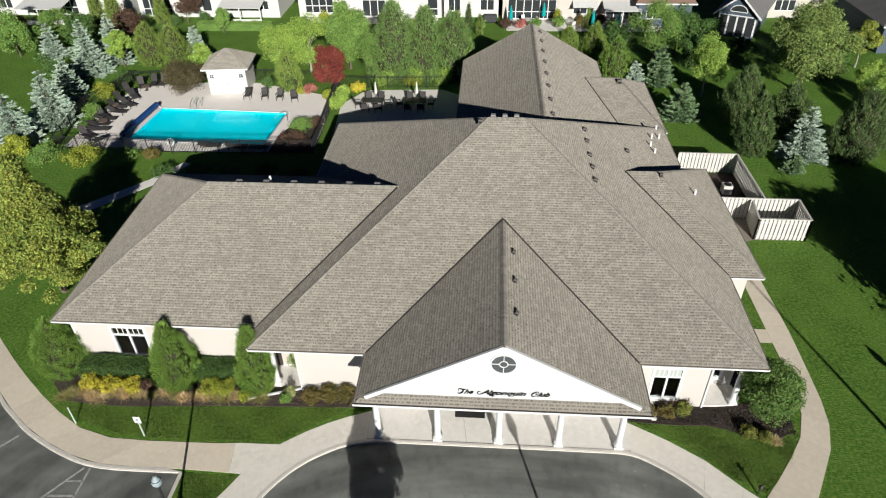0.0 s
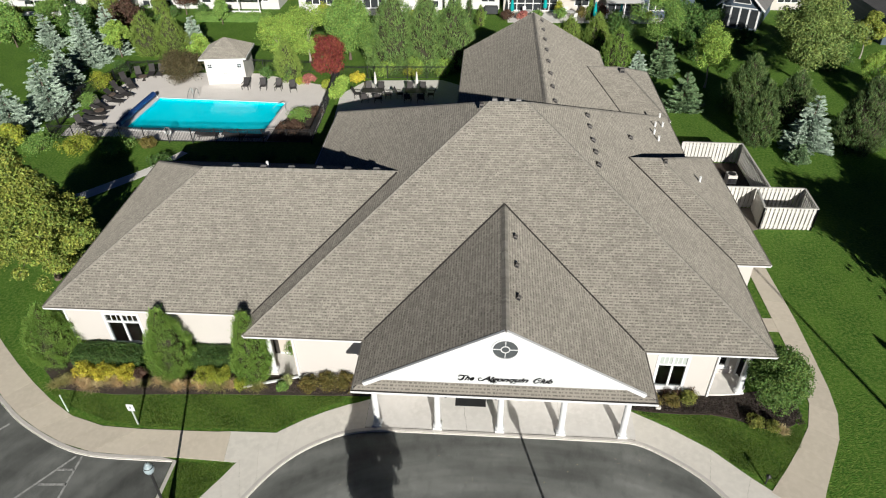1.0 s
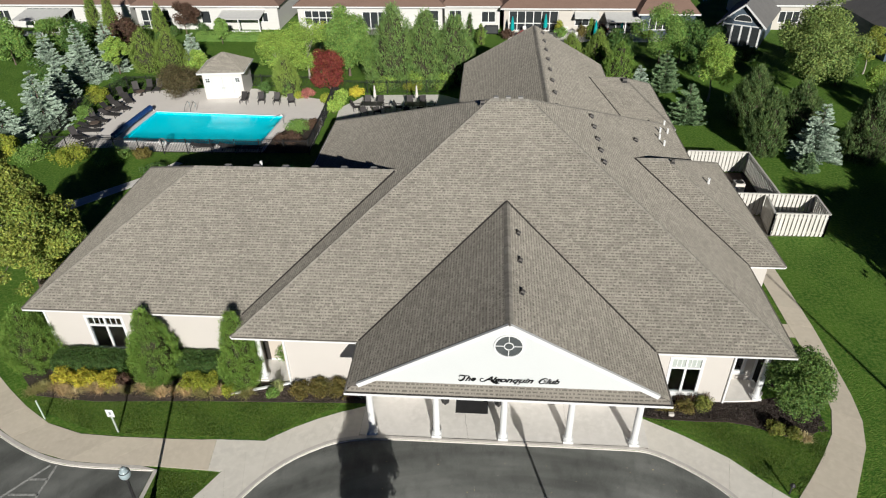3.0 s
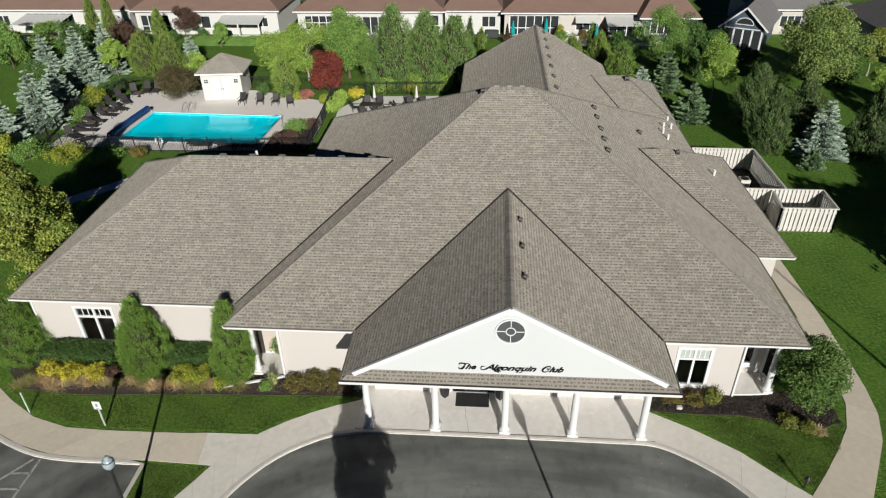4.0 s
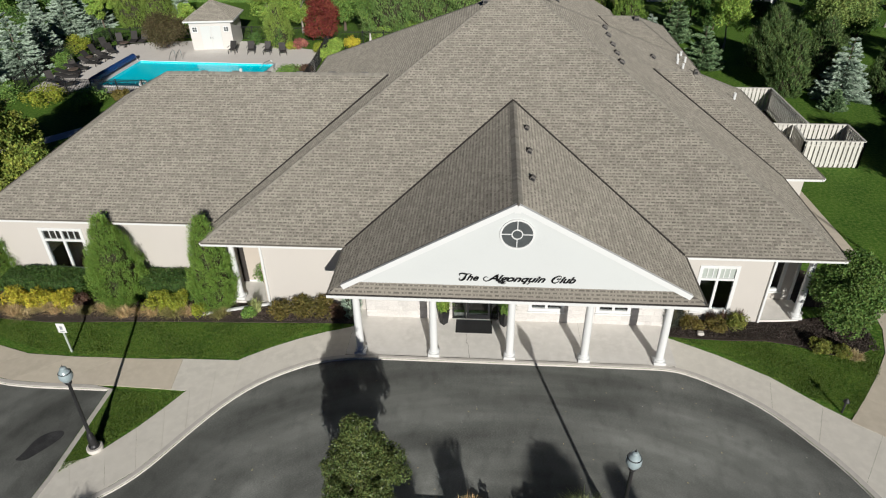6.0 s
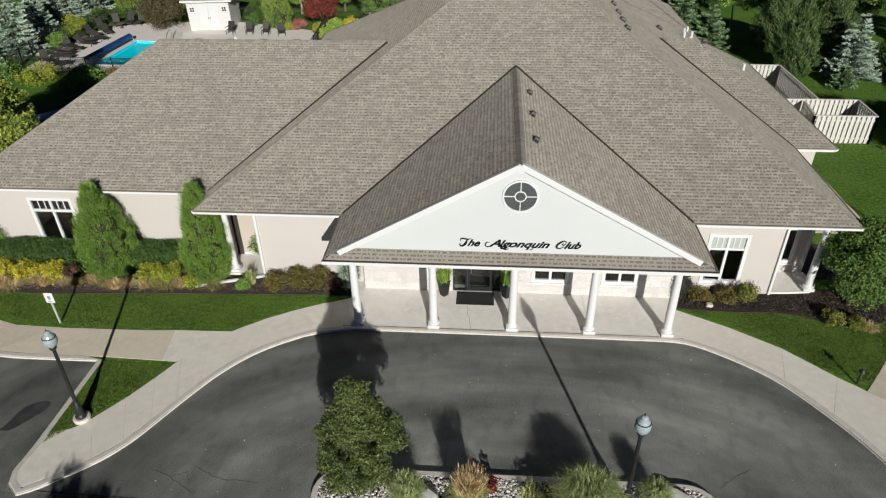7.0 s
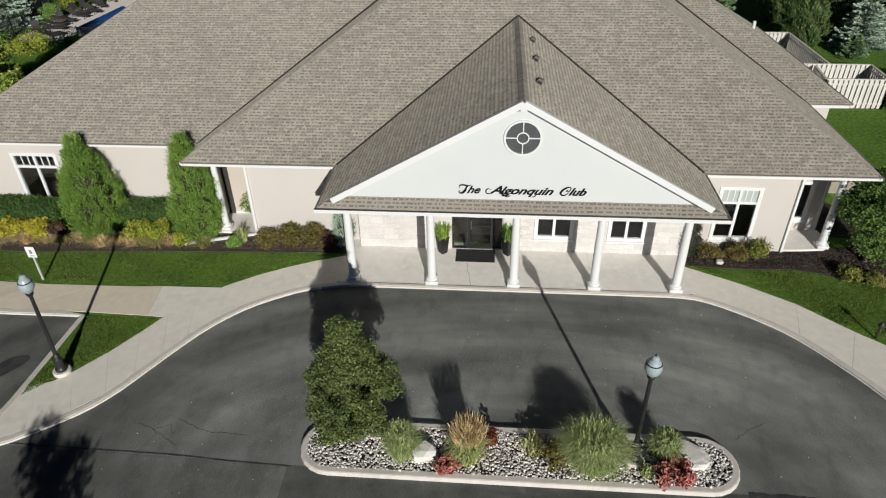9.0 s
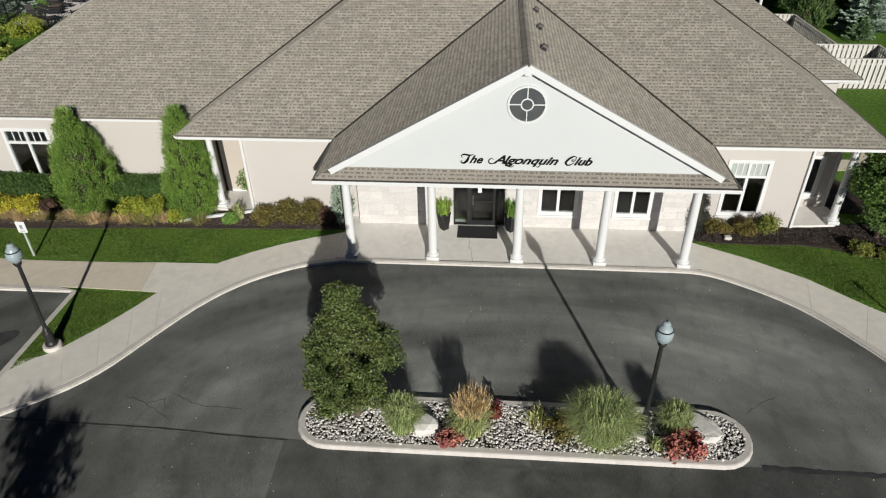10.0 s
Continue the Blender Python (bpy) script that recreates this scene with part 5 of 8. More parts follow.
for x, y, h, w, mat, label in ((-34.9, 66.9, 4.5, 3.4, "cedar_yellow", "yellow-green cedar behind the loungers"), (-32.5, 67.4, 4.1, 3.4, "cedar_yellow", "yellow-green cedar behind the loungers"),
                               (-18.0, 60.4, 3.9, 2.4, "cedar_yellow", "pale green cedar beside the pool house"), (12.7, 69.5, 3.8, 2.8, "cedar_yellow", "yellow-green cedar behind the rear wing"),
                               (14.1, 64.0, 4.3, 3.1, "cedar", "green cedar behind the rear wing"), (-38.5, 78.6, 4.3, 1.7, "cedar_yellow", "narrow yellow-green cedar by the houses"),
                               (-45.0, 76.0, 6.5, 1.7, "cedar_yellow", "narrow yellow-green cedar by the houses"), (-43.0, 76.0, 6.5, 1.7, "cedar_yellow", "narrow yellow-green cedar by the houses"),
                               (10.0, 70.5, 3.2, 2.4, "cedar_yellow", "yellow-green cedar behind the rear wing")):
    cedar(x, y, h, w, mat, label, leaves=6000, leaf=0.21, top=0.55, name="cedar_tree", lumps=2.0)
shrub(-28.2, 59.3, 2.9, 4.2, "leaf_bronze", "large dark bronze-green bush beside the pool house", 9000, 0.15, 70)

# ---- planting along the front ----
cedar(-20.6, 22.9, 3.5, 2.6, "cedar", "dense green pyramidal cedar by the wing's corner", leaves=30000, leaf=0.10, seed=1, lumps=1.3)
cedar(-14.05, 22.3, 4.15, 2.2, "cedar", "dense green pyramidal cedar against the wing wall", leaves=30000, leaf=0.10, seed=2, lumps=1.3, top=0.62)
cedar(-9.75, 22.05, 4.45, 1.8, "cedar", "dense green columnar cedar by the small porch", leaves=27000, leaf=0.10, seed=3, lumps=1.3, top=0.52)
broadleaf(15.35, 21.6, 4.0, 2.9, "leaf_bush", "large rounded dark green bush at the porch corner", 0.0, leaves=26000, leaf=0.105, count=170, blob=0.13, name="bush", category="shrub", shape=1.05)
bm = bmesh.new()
slab(bm, [(-21.9, 22.8), (-19.5, 20.75), (-16.5, 20.55), (-11.7, 20.85), (-8.1, 20.98), (-5.4, 21.1), (-3.75, 21.15), (-3.75, 22.1), (-7.5, 22.1), (-7.52, 22.25), (-9.3, 22.25), (-9.3, 23.4), (-19.6, 23.4), (-21.5, 25)], -0.05, 0.03)
tagged(part("planting_bed_left", bm, M["soil"]), "dark planting bed along the wing wall", "bed", kind="structure")
bm = bmesh.new()
slab(bm, [(8.75, 21.05), (9.6, 20.95), (11.0, 20.9), (12.5, 20.95), (13.6, 20.75), (14.4, 20.35), (15.4, 20.15), (16.2, 20.6), (16.6, 21.4), (17.0, 23.0), (14.3, 22.35), (13.3, 22.15), (12.55, 22.1), (8.75, 22.1)], -0.05, 0.035)
# second slab: dark sheet standing in for deep shade behind the porch
slab(bm, [(14.42, 23.3), (16.0, 23.2), (16.1, 25.6), (15.2, 26.4), (14.3, 26.4), (14.3, 23.6)], -0.05, 0.032)
tagged(part("planting_bed_right", bm, M["mulch"]), "dark bark mulch bed by the porch, with a shade-dark patch behind", "bed", kind="structure")


def hedge_row(x0, x1, y, h, d, mat, label):
    rng = np.random.default_rng(int(abs(x0 * 31)))
    t = thing("hedge", (x0 + x1) / 2, y, 0, label, "hedge")
    half = (x1 - x0) / 2
    part("core", box(bmesh.new(), -half + 0.12, half - 0.12, -d / 2 + 0.12, d / 2 - 0.12, 0, h - 0.14), M["leaf_dark"], t)
    n = int((2600 if y < 40 else 900) * (x1 - x0) * (h + d))
    face = rng.choice(3, n, p=(0.45, 0.45, 0.10))
    p = np.stack((rng.uniform(-half, half, n), rng.uniform(-d / 2, d / 2, n), rng.uniform(0.03, h, n)), 1)
    out = np.zeros((n, 3))
    top, fronts, ends = face == 0, face == 1, face == 2
    p[top, 2] = h
    out[top, 2] = 1
    sgn = np.where(rng.random(n) < 0.75, -1, 1)
    p[fronts, 1] = (sgn * d / 2)[fronts]
    out[fronts, 1] = sgn[fronts]
    p[ends, 0] = (sgn * half)[ends]
    out[ends, 0] = sgn[ends]
    p += out * (0.07 * np.sin(p[:, 0] * 3.1) * np.cos(p[:, 2] * 5 + p[:, 0]))[:, None] + rng.normal(0, 0.05, (n, 3))
    p[:, 2] = np.maximum(p[:, 2], 0.02)
    normals = unit(out + rng.normal(size=(n, 3)) * 0.6)
    n2 = np.cross(normals, rng.normal(size=(n, 3)))
    part("foliage", leaf_mesh("foliage", p, n2, normals, 0.09, 0.055, M[mat]), None, t)
    return t


hedge_row(-19.3, -15.8, 22.65, 0.95, 0.9, "hedge_leaf", "clipped dark green hedge under the wing window")
hedge_row(-13.4, -11.0, 22.75, 0.95, 0.9, "hedge_leaf", "clipped dark green hedge against the wing wall")
# the purple one is added in place of a dark shadow in the bed
for k, (x, y, h, w, mat) in enumerate(((-18.6, 21.7, 0.75, 1.3, "leaf_gold"), (-17.4, 21.6, 0.75, 1.3, "leaf_gold"), (-16.3, 21.6, 0.75, 1.2, "leaf_gold"), (-15.6, 21.7, 0.6, 0.7, "leaf_purple"),
                                       (-12.2, 21.75, 0.75, 1.2, "leaf_lime"), (-11.3, 21.7, 0.75, 1.1, "leaf_lime"), (-10.3, 21.35, 0.5, 0.8, "leaf_lime"))):
    shrub(x, y, h, w, mat, "low golden spirea in the planting bed" if mat == "leaf_gold" else "low lime-green spirea in the planting bed" if mat == "leaf_lime" else "low dark purple shrub added where the bed is in shadow", 1500, 0.085, 26, seed=k, group="bed shrubs")
rnd = random.Random(12)
M["blade_olive"] = foliage("olive_dry_blades", (0.44, 0.40, 0.15), (0.29, 0.29, 0.10), 0.5)
x = -20.3
for k in range(19):
    x += rnd.uniform(0.34, 0.78)
    mat, label = rnd.choice((("blade_dry", "low dry tan grass at the bed's edge"), ("blade_straw", "low straw-brown grass at the bed's edge"), ("blade_olive", "low olive-green grass at the bed's edge"), ("blade_olive", "low olive-green grass at the bed's edge")))
    tuft(x, 20.98 + 0.02 * k + rnd.uniform(-0.1, 0.28), rnd.uniform(0.26, 0.5), rnd.uniform(0.7, 1.2), mat, label, 300, seed=k, group="bed edge grasses", lean=1.25, thick=0.009)
for k, (x, y, h, w, mat) in enumerate(((-6.9, 21.45, 0.7, 1.1, "leaf_rust"), (-6.1, 21.6, 0.85, 1.2, "leaf_rust"), (-5.2, 21.6, 0.9, 1.3, "leaf_rust"), (-4.5, 21.45, 0.7, 0.8, "leaf_purple"), (-8.2, 21.35, 0.45, 0.6, "leaf_green"))):
    shrub(x, y, h, w, mat, "rusty green deciduous shrub by the front wall" if mat == "leaf_rust" else "small shrub by the front wall", 1700, 0.085, 30, seed=k, group="front wall shrubs")
tuft(-8.0, 21.7, 0.7, 0.7, "blade", "green ornamental grass by the small porch", 220)
cedar(-3.95, 21.75, 2.2, 0.7, "needle_blue", "narrow blue-green juniper beside the portico", leaves=2600, leaf=0.11, top=0.8)
shrub(-8.2, 23.6, 1.3, 0.7, "leaf_green", "small green shrub inside the porch", 900, 0.08, 18)
for k, (x, y, h, w, mat) in enumerate(((9.75, 21.5, 0.65, 0.95, "leaf_rust"), (10.75, 21.5, 0.6, 0.9, "leaf_rust"), (11.5, 21.6, 0.75, 0.95, "leaf_olive"), (14.35, 20.5, 0.4, 0.9, "leaf_olive"), (15.1, 20.3, 0.35, 0.8, "leaf_olive"))):
    shrub(x, y, h, w, mat, "low yellowish green shrub in bark mulch", 1400, 0.075, 26, seed=k, group="mulch bed shrubs")
tuft(15.45, 20.15, 0.35, 0.8, "blade_dry", "low dry tan grass at the bush's foot", 220)
for k, (x, y) in enumerate(((10.55, 21.85), (11.05, 21.9), (11.75, 21.95))):
    tuft(x, y, 0.85, 0.6, "leaf_purple", "thin twiggy perennial under the window", 60, seed=k, thick=0.012)
bm = bmesh.new()
box(bm, 9.95, 10.2, 21.1, 21.3, 0.0, 0.16, 0.03)
tagged(part("stone", bm, M["kerb"]), "small pale square stone in the mulch", "stone")
# shrub row, white edging board of the small porch
bm = bmesh.new()
beam(bm, (-10.2, 21.3, 0.11), (-7.55, 22.12, 0.13), 0.09, 0.10)
tagged(part("drain_pipe", bm, M["white"]), "white downspout extension lying on the bed", "pipe")
# right: columnar shrub, its grey put in for its shadow on the wall
M["leaf_grey"] = foliage("shadow_grey_leaves", (0.085, 0.095, 0.075), (0.05, 0.058, 0.045), 0.5)
cedar(9.0, 21.7, 2.55, 0.66, "leaf_grey", "columnar shrub beside the portico, coloured shadow-grey", leaves=2600, leaf=0.1, top=0.9, lumps=2.2)

# blades of grass on the lawns nearest the drive
def lawn_blades(name, outline, count, label, seed):
    """Loose short blades over an outline, leaning all ways."""
    rng = np.random.default_rng(seed)
    poly = np.array(outline, float)
    lo, hi = poly.min(0), poly.max(0)
    p = rng.uniform(lo, hi, (int(count * 2.6), 2))
    inside = np.zeros(len(p), bool)
    for (xa, ya), (xb, yb) in zip(poly, np.roll(poly, -1, 0)):
        cross = ((ya > p[:, 1]) != (yb > p[:, 1])) & (p[:, 0] < (xb - xa) * (p[:, 1] - ya) / (yb - ya + 1e-12) + xa)
        inside ^= cross
    p = p[inside][:count]
    n = len(p)
    a = rng.uniform(0, 2 * math.pi, n)
    tall = rng.uniform(0.02, 0.05, n) * (1 + 0.5 * np.sin(p[:, 0] * 2.1 + 1.7 * np.sin(p[:, 1] * 1.9)))
    side = np.stack((np.cos(a), np.sin(a), 0 * a), 1) * rng.uniform(0.008, 0.016, n)[:, None]
    foot = np.c_[p, np.zeros(n)]
    tip = foot + np.c_[rng.normal(0, 0.03, (n, 2)), tall]
    verts = np.stack((foot - side, foot + side, tip), 1).reshape(-1, 3)
    tagged(part(name, quick(name, verts, np.arange(n * 3).reshape(-1, 3), M["lawn_blade"]), None), label, "grass", kind="stuff")


def bark_chips(outline_x, outline_y, count, mat, label, seed, z=0.04):
    """Loose flat chips of bark lying at all angles over a strip."""
    rng = np.random.default_rng(seed)
    p = np.c_[rng.uniform(*outline_x, count), rng.uniform(*outline_y, count), rng.uniform(z, z + 0.02, count)]
    n = unit(rng.normal(size=(count, 3)) * 0.45 + (0, 0, 1))
    tagged(part("bark_chips", leaf_mesh("bark_chips", p, np.cross(n, rng.normal(size=(count, 3))), n, rng.uniform(0.05, 0.12, count), rng.uniform(0.025, 0.05, count), mat), None), label, "mulch", kind="stuff")


M["chips"] = material("bark_chips", (0.055, 0.042, 0.034), (0.09, 0.072, 0.06), (0.03, 0.024, 0.02), scale=3, fine=20, rough=0.9, bump=0.2, island=0.75)
M["chips_brown"] = material("brown_bark_chips", (0.085, 0.066, 0.052), (0.06, 0.047, 0.038), (0.13, 0.10, 0.08), scale=3, fine=20, rough=0.9, bump=0.2, island=0.6)
bark_chips((8.85, 13.5), (21.02, 22.05), 5200, M["chips"], "dark loose bark chips in the porch bed", 7)
bark_chips((13.5, 16.7), (20.6, 22.05), 3200, M["chips"], "dark loose bark chips in the porch bed", 8)
bark_chips((-19.4, -11.7), (20.85, 22.2), 8000, M["chips_brown"], "brown loose bark chips in the wing bed", 9)
bark_chips((-11.7, -3.85), (21.15, 22.0), 5000, M["chips_brown"], "brown loose bark chips in the front bed", 10)
M["lawn_blade"] = foliage("lawn_blades", (0.145, 0.215, 0.030), (0.092, 0.150, 0.021), 0.35)
lawn_blades("lawn_grass", [(-20.4, 20.9), (-18.55, 19.75), (-16.1, 18.95), (-14.0, 18.72), (-10.6, 18.8), (-7.9, 18.85), (-6.3, 20.05), (-4.9, 20.9), (-5.4, 21.05), (-8.1, 20.9), (-11.7, 20.78), (-16.5, 20.5), (-19.5, 20.7)], 42000, "short green grass blades on the front lawn", 3)
lawn_blades("lawn_grass", [(-11.85, 13.3), (-10.95, 14.35), (-9.95, 15.75), (-9.3, 16.95), (-11.8, 16.9)], 12000, "short green grass blades on the lamp's grass island", 4)
lawn_blades("lawn_grass", [(8.9, 20.95), (10.2, 20.45), (11.7, 19.35), (13.0, 18.1), (14.3, 17.3), (16.0, 19.3), (16.8, 20.9), (16.25, 20.5), (15.4, 20.05), (14.4, 20.25), (13.6, 20.67), (12.5, 20.87), (11.0, 20.82), (9.6, 20.87)], 26000, "short green grass blades on the front lawn", 5)

# ---- drive island ----
def stadium(x0, x1, y0, y1, n=12):
    r = (y1 - y0) / 2
    ym = (y0 + y1) / 2
    a = [(x1 - r + r * math.cos(t), ym + r * math.sin(t)) for t in np.linspace(-math.pi / 2, math.pi / 2, n)]
    b = [(x0 + r + r * math.cos(t), ym + r * math.sin(t)) for t in np.linspace(math.pi / 2, 3 * math.pi / 2, n)]
    return np.array(a + b)


bed_rim = stadium(-3.19, 8.17, 11.24, 13.03)
kerb("island_kerb", bed_rim, "pale rounded concrete kerb round the drive island", width=0.19, top=0.06, closed=True)
bm = bmesh.new()
slab(bm, [tuple(p) for p in stadium(-3.02, 8.0, 11.41, 12.86)], -0.25, 0.0)
tagged(part("island_bed", bm, M["soil"]), "gravelled bed of the drive island", "bed", kind="structure")


def stones():
    rng = np.random.default_rng(5)
    bm = bmesh.new()
    bmesh.ops.create_icosphere(bm, subdivisions=1, radius=1.0)
    bm.verts.ensure_lookup_table()
    bv = np.array([v.co[:] for v in bm.verts])
    bf = np.array([[v.index for v in f.verts] for f in bm.faces])
    bm.free()
    pts = []
    while len(pts) < 8200:
        x, y = rng.uniform(-3.0, 8.0), rng.uniform(11.38, 12.9)
        ex = max(0, -2.3 - x, x - 7.28)
        if ex * ex + (y - 12.135) ** 2 < 0.72 ** 2:
            pts.append((x, y))
    out_v, out_f, tops = [], [], []
    for k, (x, y) in enumerate(pts):
        s = rng.uniform(0.018, 0.042)
        sc = np.array((s * rng.uniform(0.8, 1.5), s * rng.uniform(0.7, 1.1), s * rng.uniform(0.45, 0.75)))
        a = rng.uniform(0, math.pi)
        rot = np.array(((math.cos(a), -math.sin(a), 0), (math.sin(a), math.cos(a), 0), (0, 0, 1)))
        v = (bv * sc * rng.uniform(0.85, 1.15, (len(bv), 1))) @ rot.T + (x, y, 0.01 + rng.uniform(0, 0.06))
        out_v.append(v)
        out_f.append(bf + len(bv) * k)
    return np.concatenate(out_v), np.concatenate(out_f)


M["pebble"] = material("river_pebbles", (0.58, 0.55, 0.51), (0.44, 0.42, 0.40), (0.70, 0.67, 0.63), scale=4, fine=30, rough=0.7, bump=0.1, island=0.5)
sv, sf = stones()
pebbles = new("river_pebbles", quick("river_pebbles", sv, sf, M["pebble"], True))
tagged(pebbles, "mixed grey, white and tan river pebbles in the island bed", "gravel", kind="stuff")


def boulder(x, y, sx, sy, sz, mat, label, seed=0, turn=0.0):
    rng = random.Random(seed)
    bm = bmesh.new()
    bmesh.ops.create_icosphere(bm, subdivisions=2, radius=1.0)
    for v in bm.verts:
        k = 1 + 0.45 * noise.noise(v.co * 1.1 + Vector((seed * 3.1, 0, 0))) + 0.12 * noise.noise(v.co * 3)
        c = v.co * k
        c = Vector((max(-0.8, min(0.8, c.x)), max(-0.8, min(0.8, c.y)), max(-0.7, min(0.62, c.z))))
        v.co = Vector((c.x * sx, c.y * sy, c.z * sz))
    ob = part("boulder", bm, mat)
    ob.matrix_basis = pose(x, y, 0.02, 0, 0, turn)
    return tagged(ob, label, "rock")


M["boulder"] = material("pale_limestone", (0.64, 0.62, 0.58), (0.52, 0.505, 0.475), (0.68, 0.665, 0.63), scale=2.5, fine=20, rough=0.85, bump=0.4, bump_size=14)
boulder(0.12, 12.02, 0.42, 0.36, 0.42, M["boulder"], "pale flat limestone boulder in the island bed", 1, 20)
boulder(7.0, 12.35, 0.62, 0.4, 0.3, M["boulder"], "pale flat limestone boulder in the island bed", 2, -30)
boulder(7.05, 12.1, 0.3, 0.24, 0.28, M["boulder"], "pale pointed limestone boulder in the island bed", 3, 10)
broadleaf(-1.68, 12.3, 4.65, 2.95, "leaf_crab", "small dark green crabapple tree in the drive island", 0.03, leaves=56000, leaf=0.068, count=330, blob=0.066, shape=0.42, lobed=False)
shrub(-2.45, 12.2, 0.6, 0.7, "leaf_crab", "low green shrub at the crabapple's foot", 900, 0.08, 16)
tuft(-0.45, 11.95, 1.2, 1.2, "blade_soft", "soft green fountain grass among the pebbles", 2300, z=-0.03, lean=0.85, thick=0.0075, group="island grasses")
tuft(1.25, 11.95, 1.1, 1.15, "blade", "feather grass with straw-coloured plumes", 1100, z=-0.03, plume="blade_straw", group="island grasses")
tuft(4.45, 12.0, 1.38, 1.9, "blade_soft", "large arching green fountain grass", 5200, z=-0.03, lean=1.0, thick=0.0075, group="island grasses")
tuft(6.3, 12.35, 1.0, 1.0, "blade_soft", "small green fountain grass by the lamp", 1300, z=-0.03, lean=0.95, thick=0.008, group="island grasses")
tuft(5.75, 11.7, 0.45, 0.45, "blade", "tiny green grass tuft by the lamp", 160, z=-0.03, group="island grasses")
M["blade_pale"] = foliage("pale_yucca_blades", (0.66, 0.66, 0.25), (0.46, 0.52, 0.17), 0.4)
tuft(2.95, 12.3, 0.5, 0.9, "blade_pale", "pale yellow-green yucca rosette", 60, z=-0.02, thick=0.017, lean=1.1)
for k, (x, y, w, h, mat, label) in enumerate(((0.78, 11.6, 0.6, 0.28, "leaf_coral", "coral-orange heuchera among the pebbles"), (1.78, 12.5, 0.6, 0.4, "leaf_red", "dark red coleus at the island's rim"),
                                              (6.4, 11.72, 1.05, 0.5, "leaf_coral", "coral-red heuchera mound among the pebbles"), (3.5, 11.9, 0.95, 0.7, "leaf_rust", "dark bronze-green perennial clump"), (0.95, 12.15, 0.4, 0.3, "leaf_purple", "small dark bronze plant"))):
    shrub(x, y, h, w, mat, label, 800, 0.125 if mat == "leaf_coral" else 0.09, 18, seed=k, z=-0.02, name="perennial")


# ---- lamps and signs ----
M["globe"] = material("frosted_lamp_glass", (0.33, 0.39, 0.41), (0.26, 0.32, 0.34), rough=0.3, bump=0.03, scale=3)


def street_lamp(x, y, label, h=3.72, ground_z=0.0):
    t = thing("street_lamp", x, y, ground_z, label, "lamp", "site lamps")
    part("footing", lathe(bmesh.new(), [(0.26, -0.12), (0.26, 0.10), (0.24, 0.13)], 20), M["kerb"], t, "pale concrete footing")
    part("base", lathe(bmesh.new(), [(0.17, 0.13), (0.17, 0.2), (0.13, 0.26), (0.12, 0.55), (0.085, 0.65), (0.1, 0.68), (0.062, 0.76)], 16), M["black"], t)
    part("pole", lathe(bmesh.new(), [(0.06, 0.74), (0.055, 2.0), (0.05, h - 0.75)], 12), M["black"], t)
    part("collar", lathe(bmesh.new(), [(0.06, h - 0.78), (0.1, h - 0.72), (0.11, h - 0.66), (0.08, h - 0.62)], 16), M["black"], t)
    g = part("globe", lathe(bmesh.new(), [(0.09, h - 0.64), (0.15, h - 0.58), (0.198, h - 0.48), (0.205, h - 0.38), (0.175, h - 0.29)], 20), M["globe"], t, "frosted acorn globe")
    part("band", lathe(bmesh.new(), [(0.18, h - 0.295), (0.19, h - 0.28), (0.175, h - 0.265)], 20), M["black"], g)
    part("cap", lathe(bmesh.new(), [(0.17, h - 0.27), (0.13, h - 0.2), (0.09, h - 0.16), (0.095, h - 0.11), (0.06, h - 0.07), (0.02, h - 0.06)], 20), M["globe"], t)
    part("finial", lathe(bmesh.new(), [(0.015, h - 0.065), (0.025, h - 0.04), (0.012, h - 0.02), (0.004, h + 0.03)], 8), M["black"], t)
    return t


lamp = street_lamp(-11.13, 14.33, "black lamp post with a frosted acorn globe on a grass island")
lamp.matrix_basis = pose(-11.13, 14.33, 0, 0, 1.9, 0)
street_lamp(5.5, 12.15, "black lamp post with a frosted acorn globe in the drive island")
street_lamp(25.1, 17.7, "black lamp post with a frosted acorn globe on the side lawn")
# a tall tapered pole on the side lawn
t = thing("flagpole", 24.1, 10.4, 0, "tall tapered pole on the side lawn", "pole")
part("footing", lathe(bmesh.new(), [(0.3, -0.12), (0.3, 0.06), (0.26, 0.09)], 18), M["kerb"], t, "pale concrete footing")
part("shaft", lathe(bmesh.new(), [(0.13, 0.05), (0.12, 3.0), (0.08, 6.5), (0.035, 8.6)], 14), M["white"], t)
part("finial", lathe(bmesh.new(), [(0.03, 8.58), (0.07, 8.64), (0.07, 8.7), (0.02, 8.76)], 12), M["white"], t)
# a low path light
t = thing("path_light", 13.85, 17.35, 0, "low black garden path light at the walk's edge", "lamp")
part("stem", lathe(bmesh.new(), [(0.035, -0.02), (0.03, 0.5)], 10), M["black"], t)
part("shade", lathe(bmesh.new(), [(0.03, 0.48), (0.11, 0.52), (0.1, 0.56), (0.03, 0.66)], 14), M["black"], t)


M["frame_sign"] = material("grey_sign_paint", (0.22, 0.24, 0.26), (0.18, 0.2, 0.22), rough=0.6, bump=0)
M["post_pale"] = material("pale_green_post", (0.50, 0.60, 0.50), (0.43, 0.52, 0.43), rough=0.6, bump=0.05)


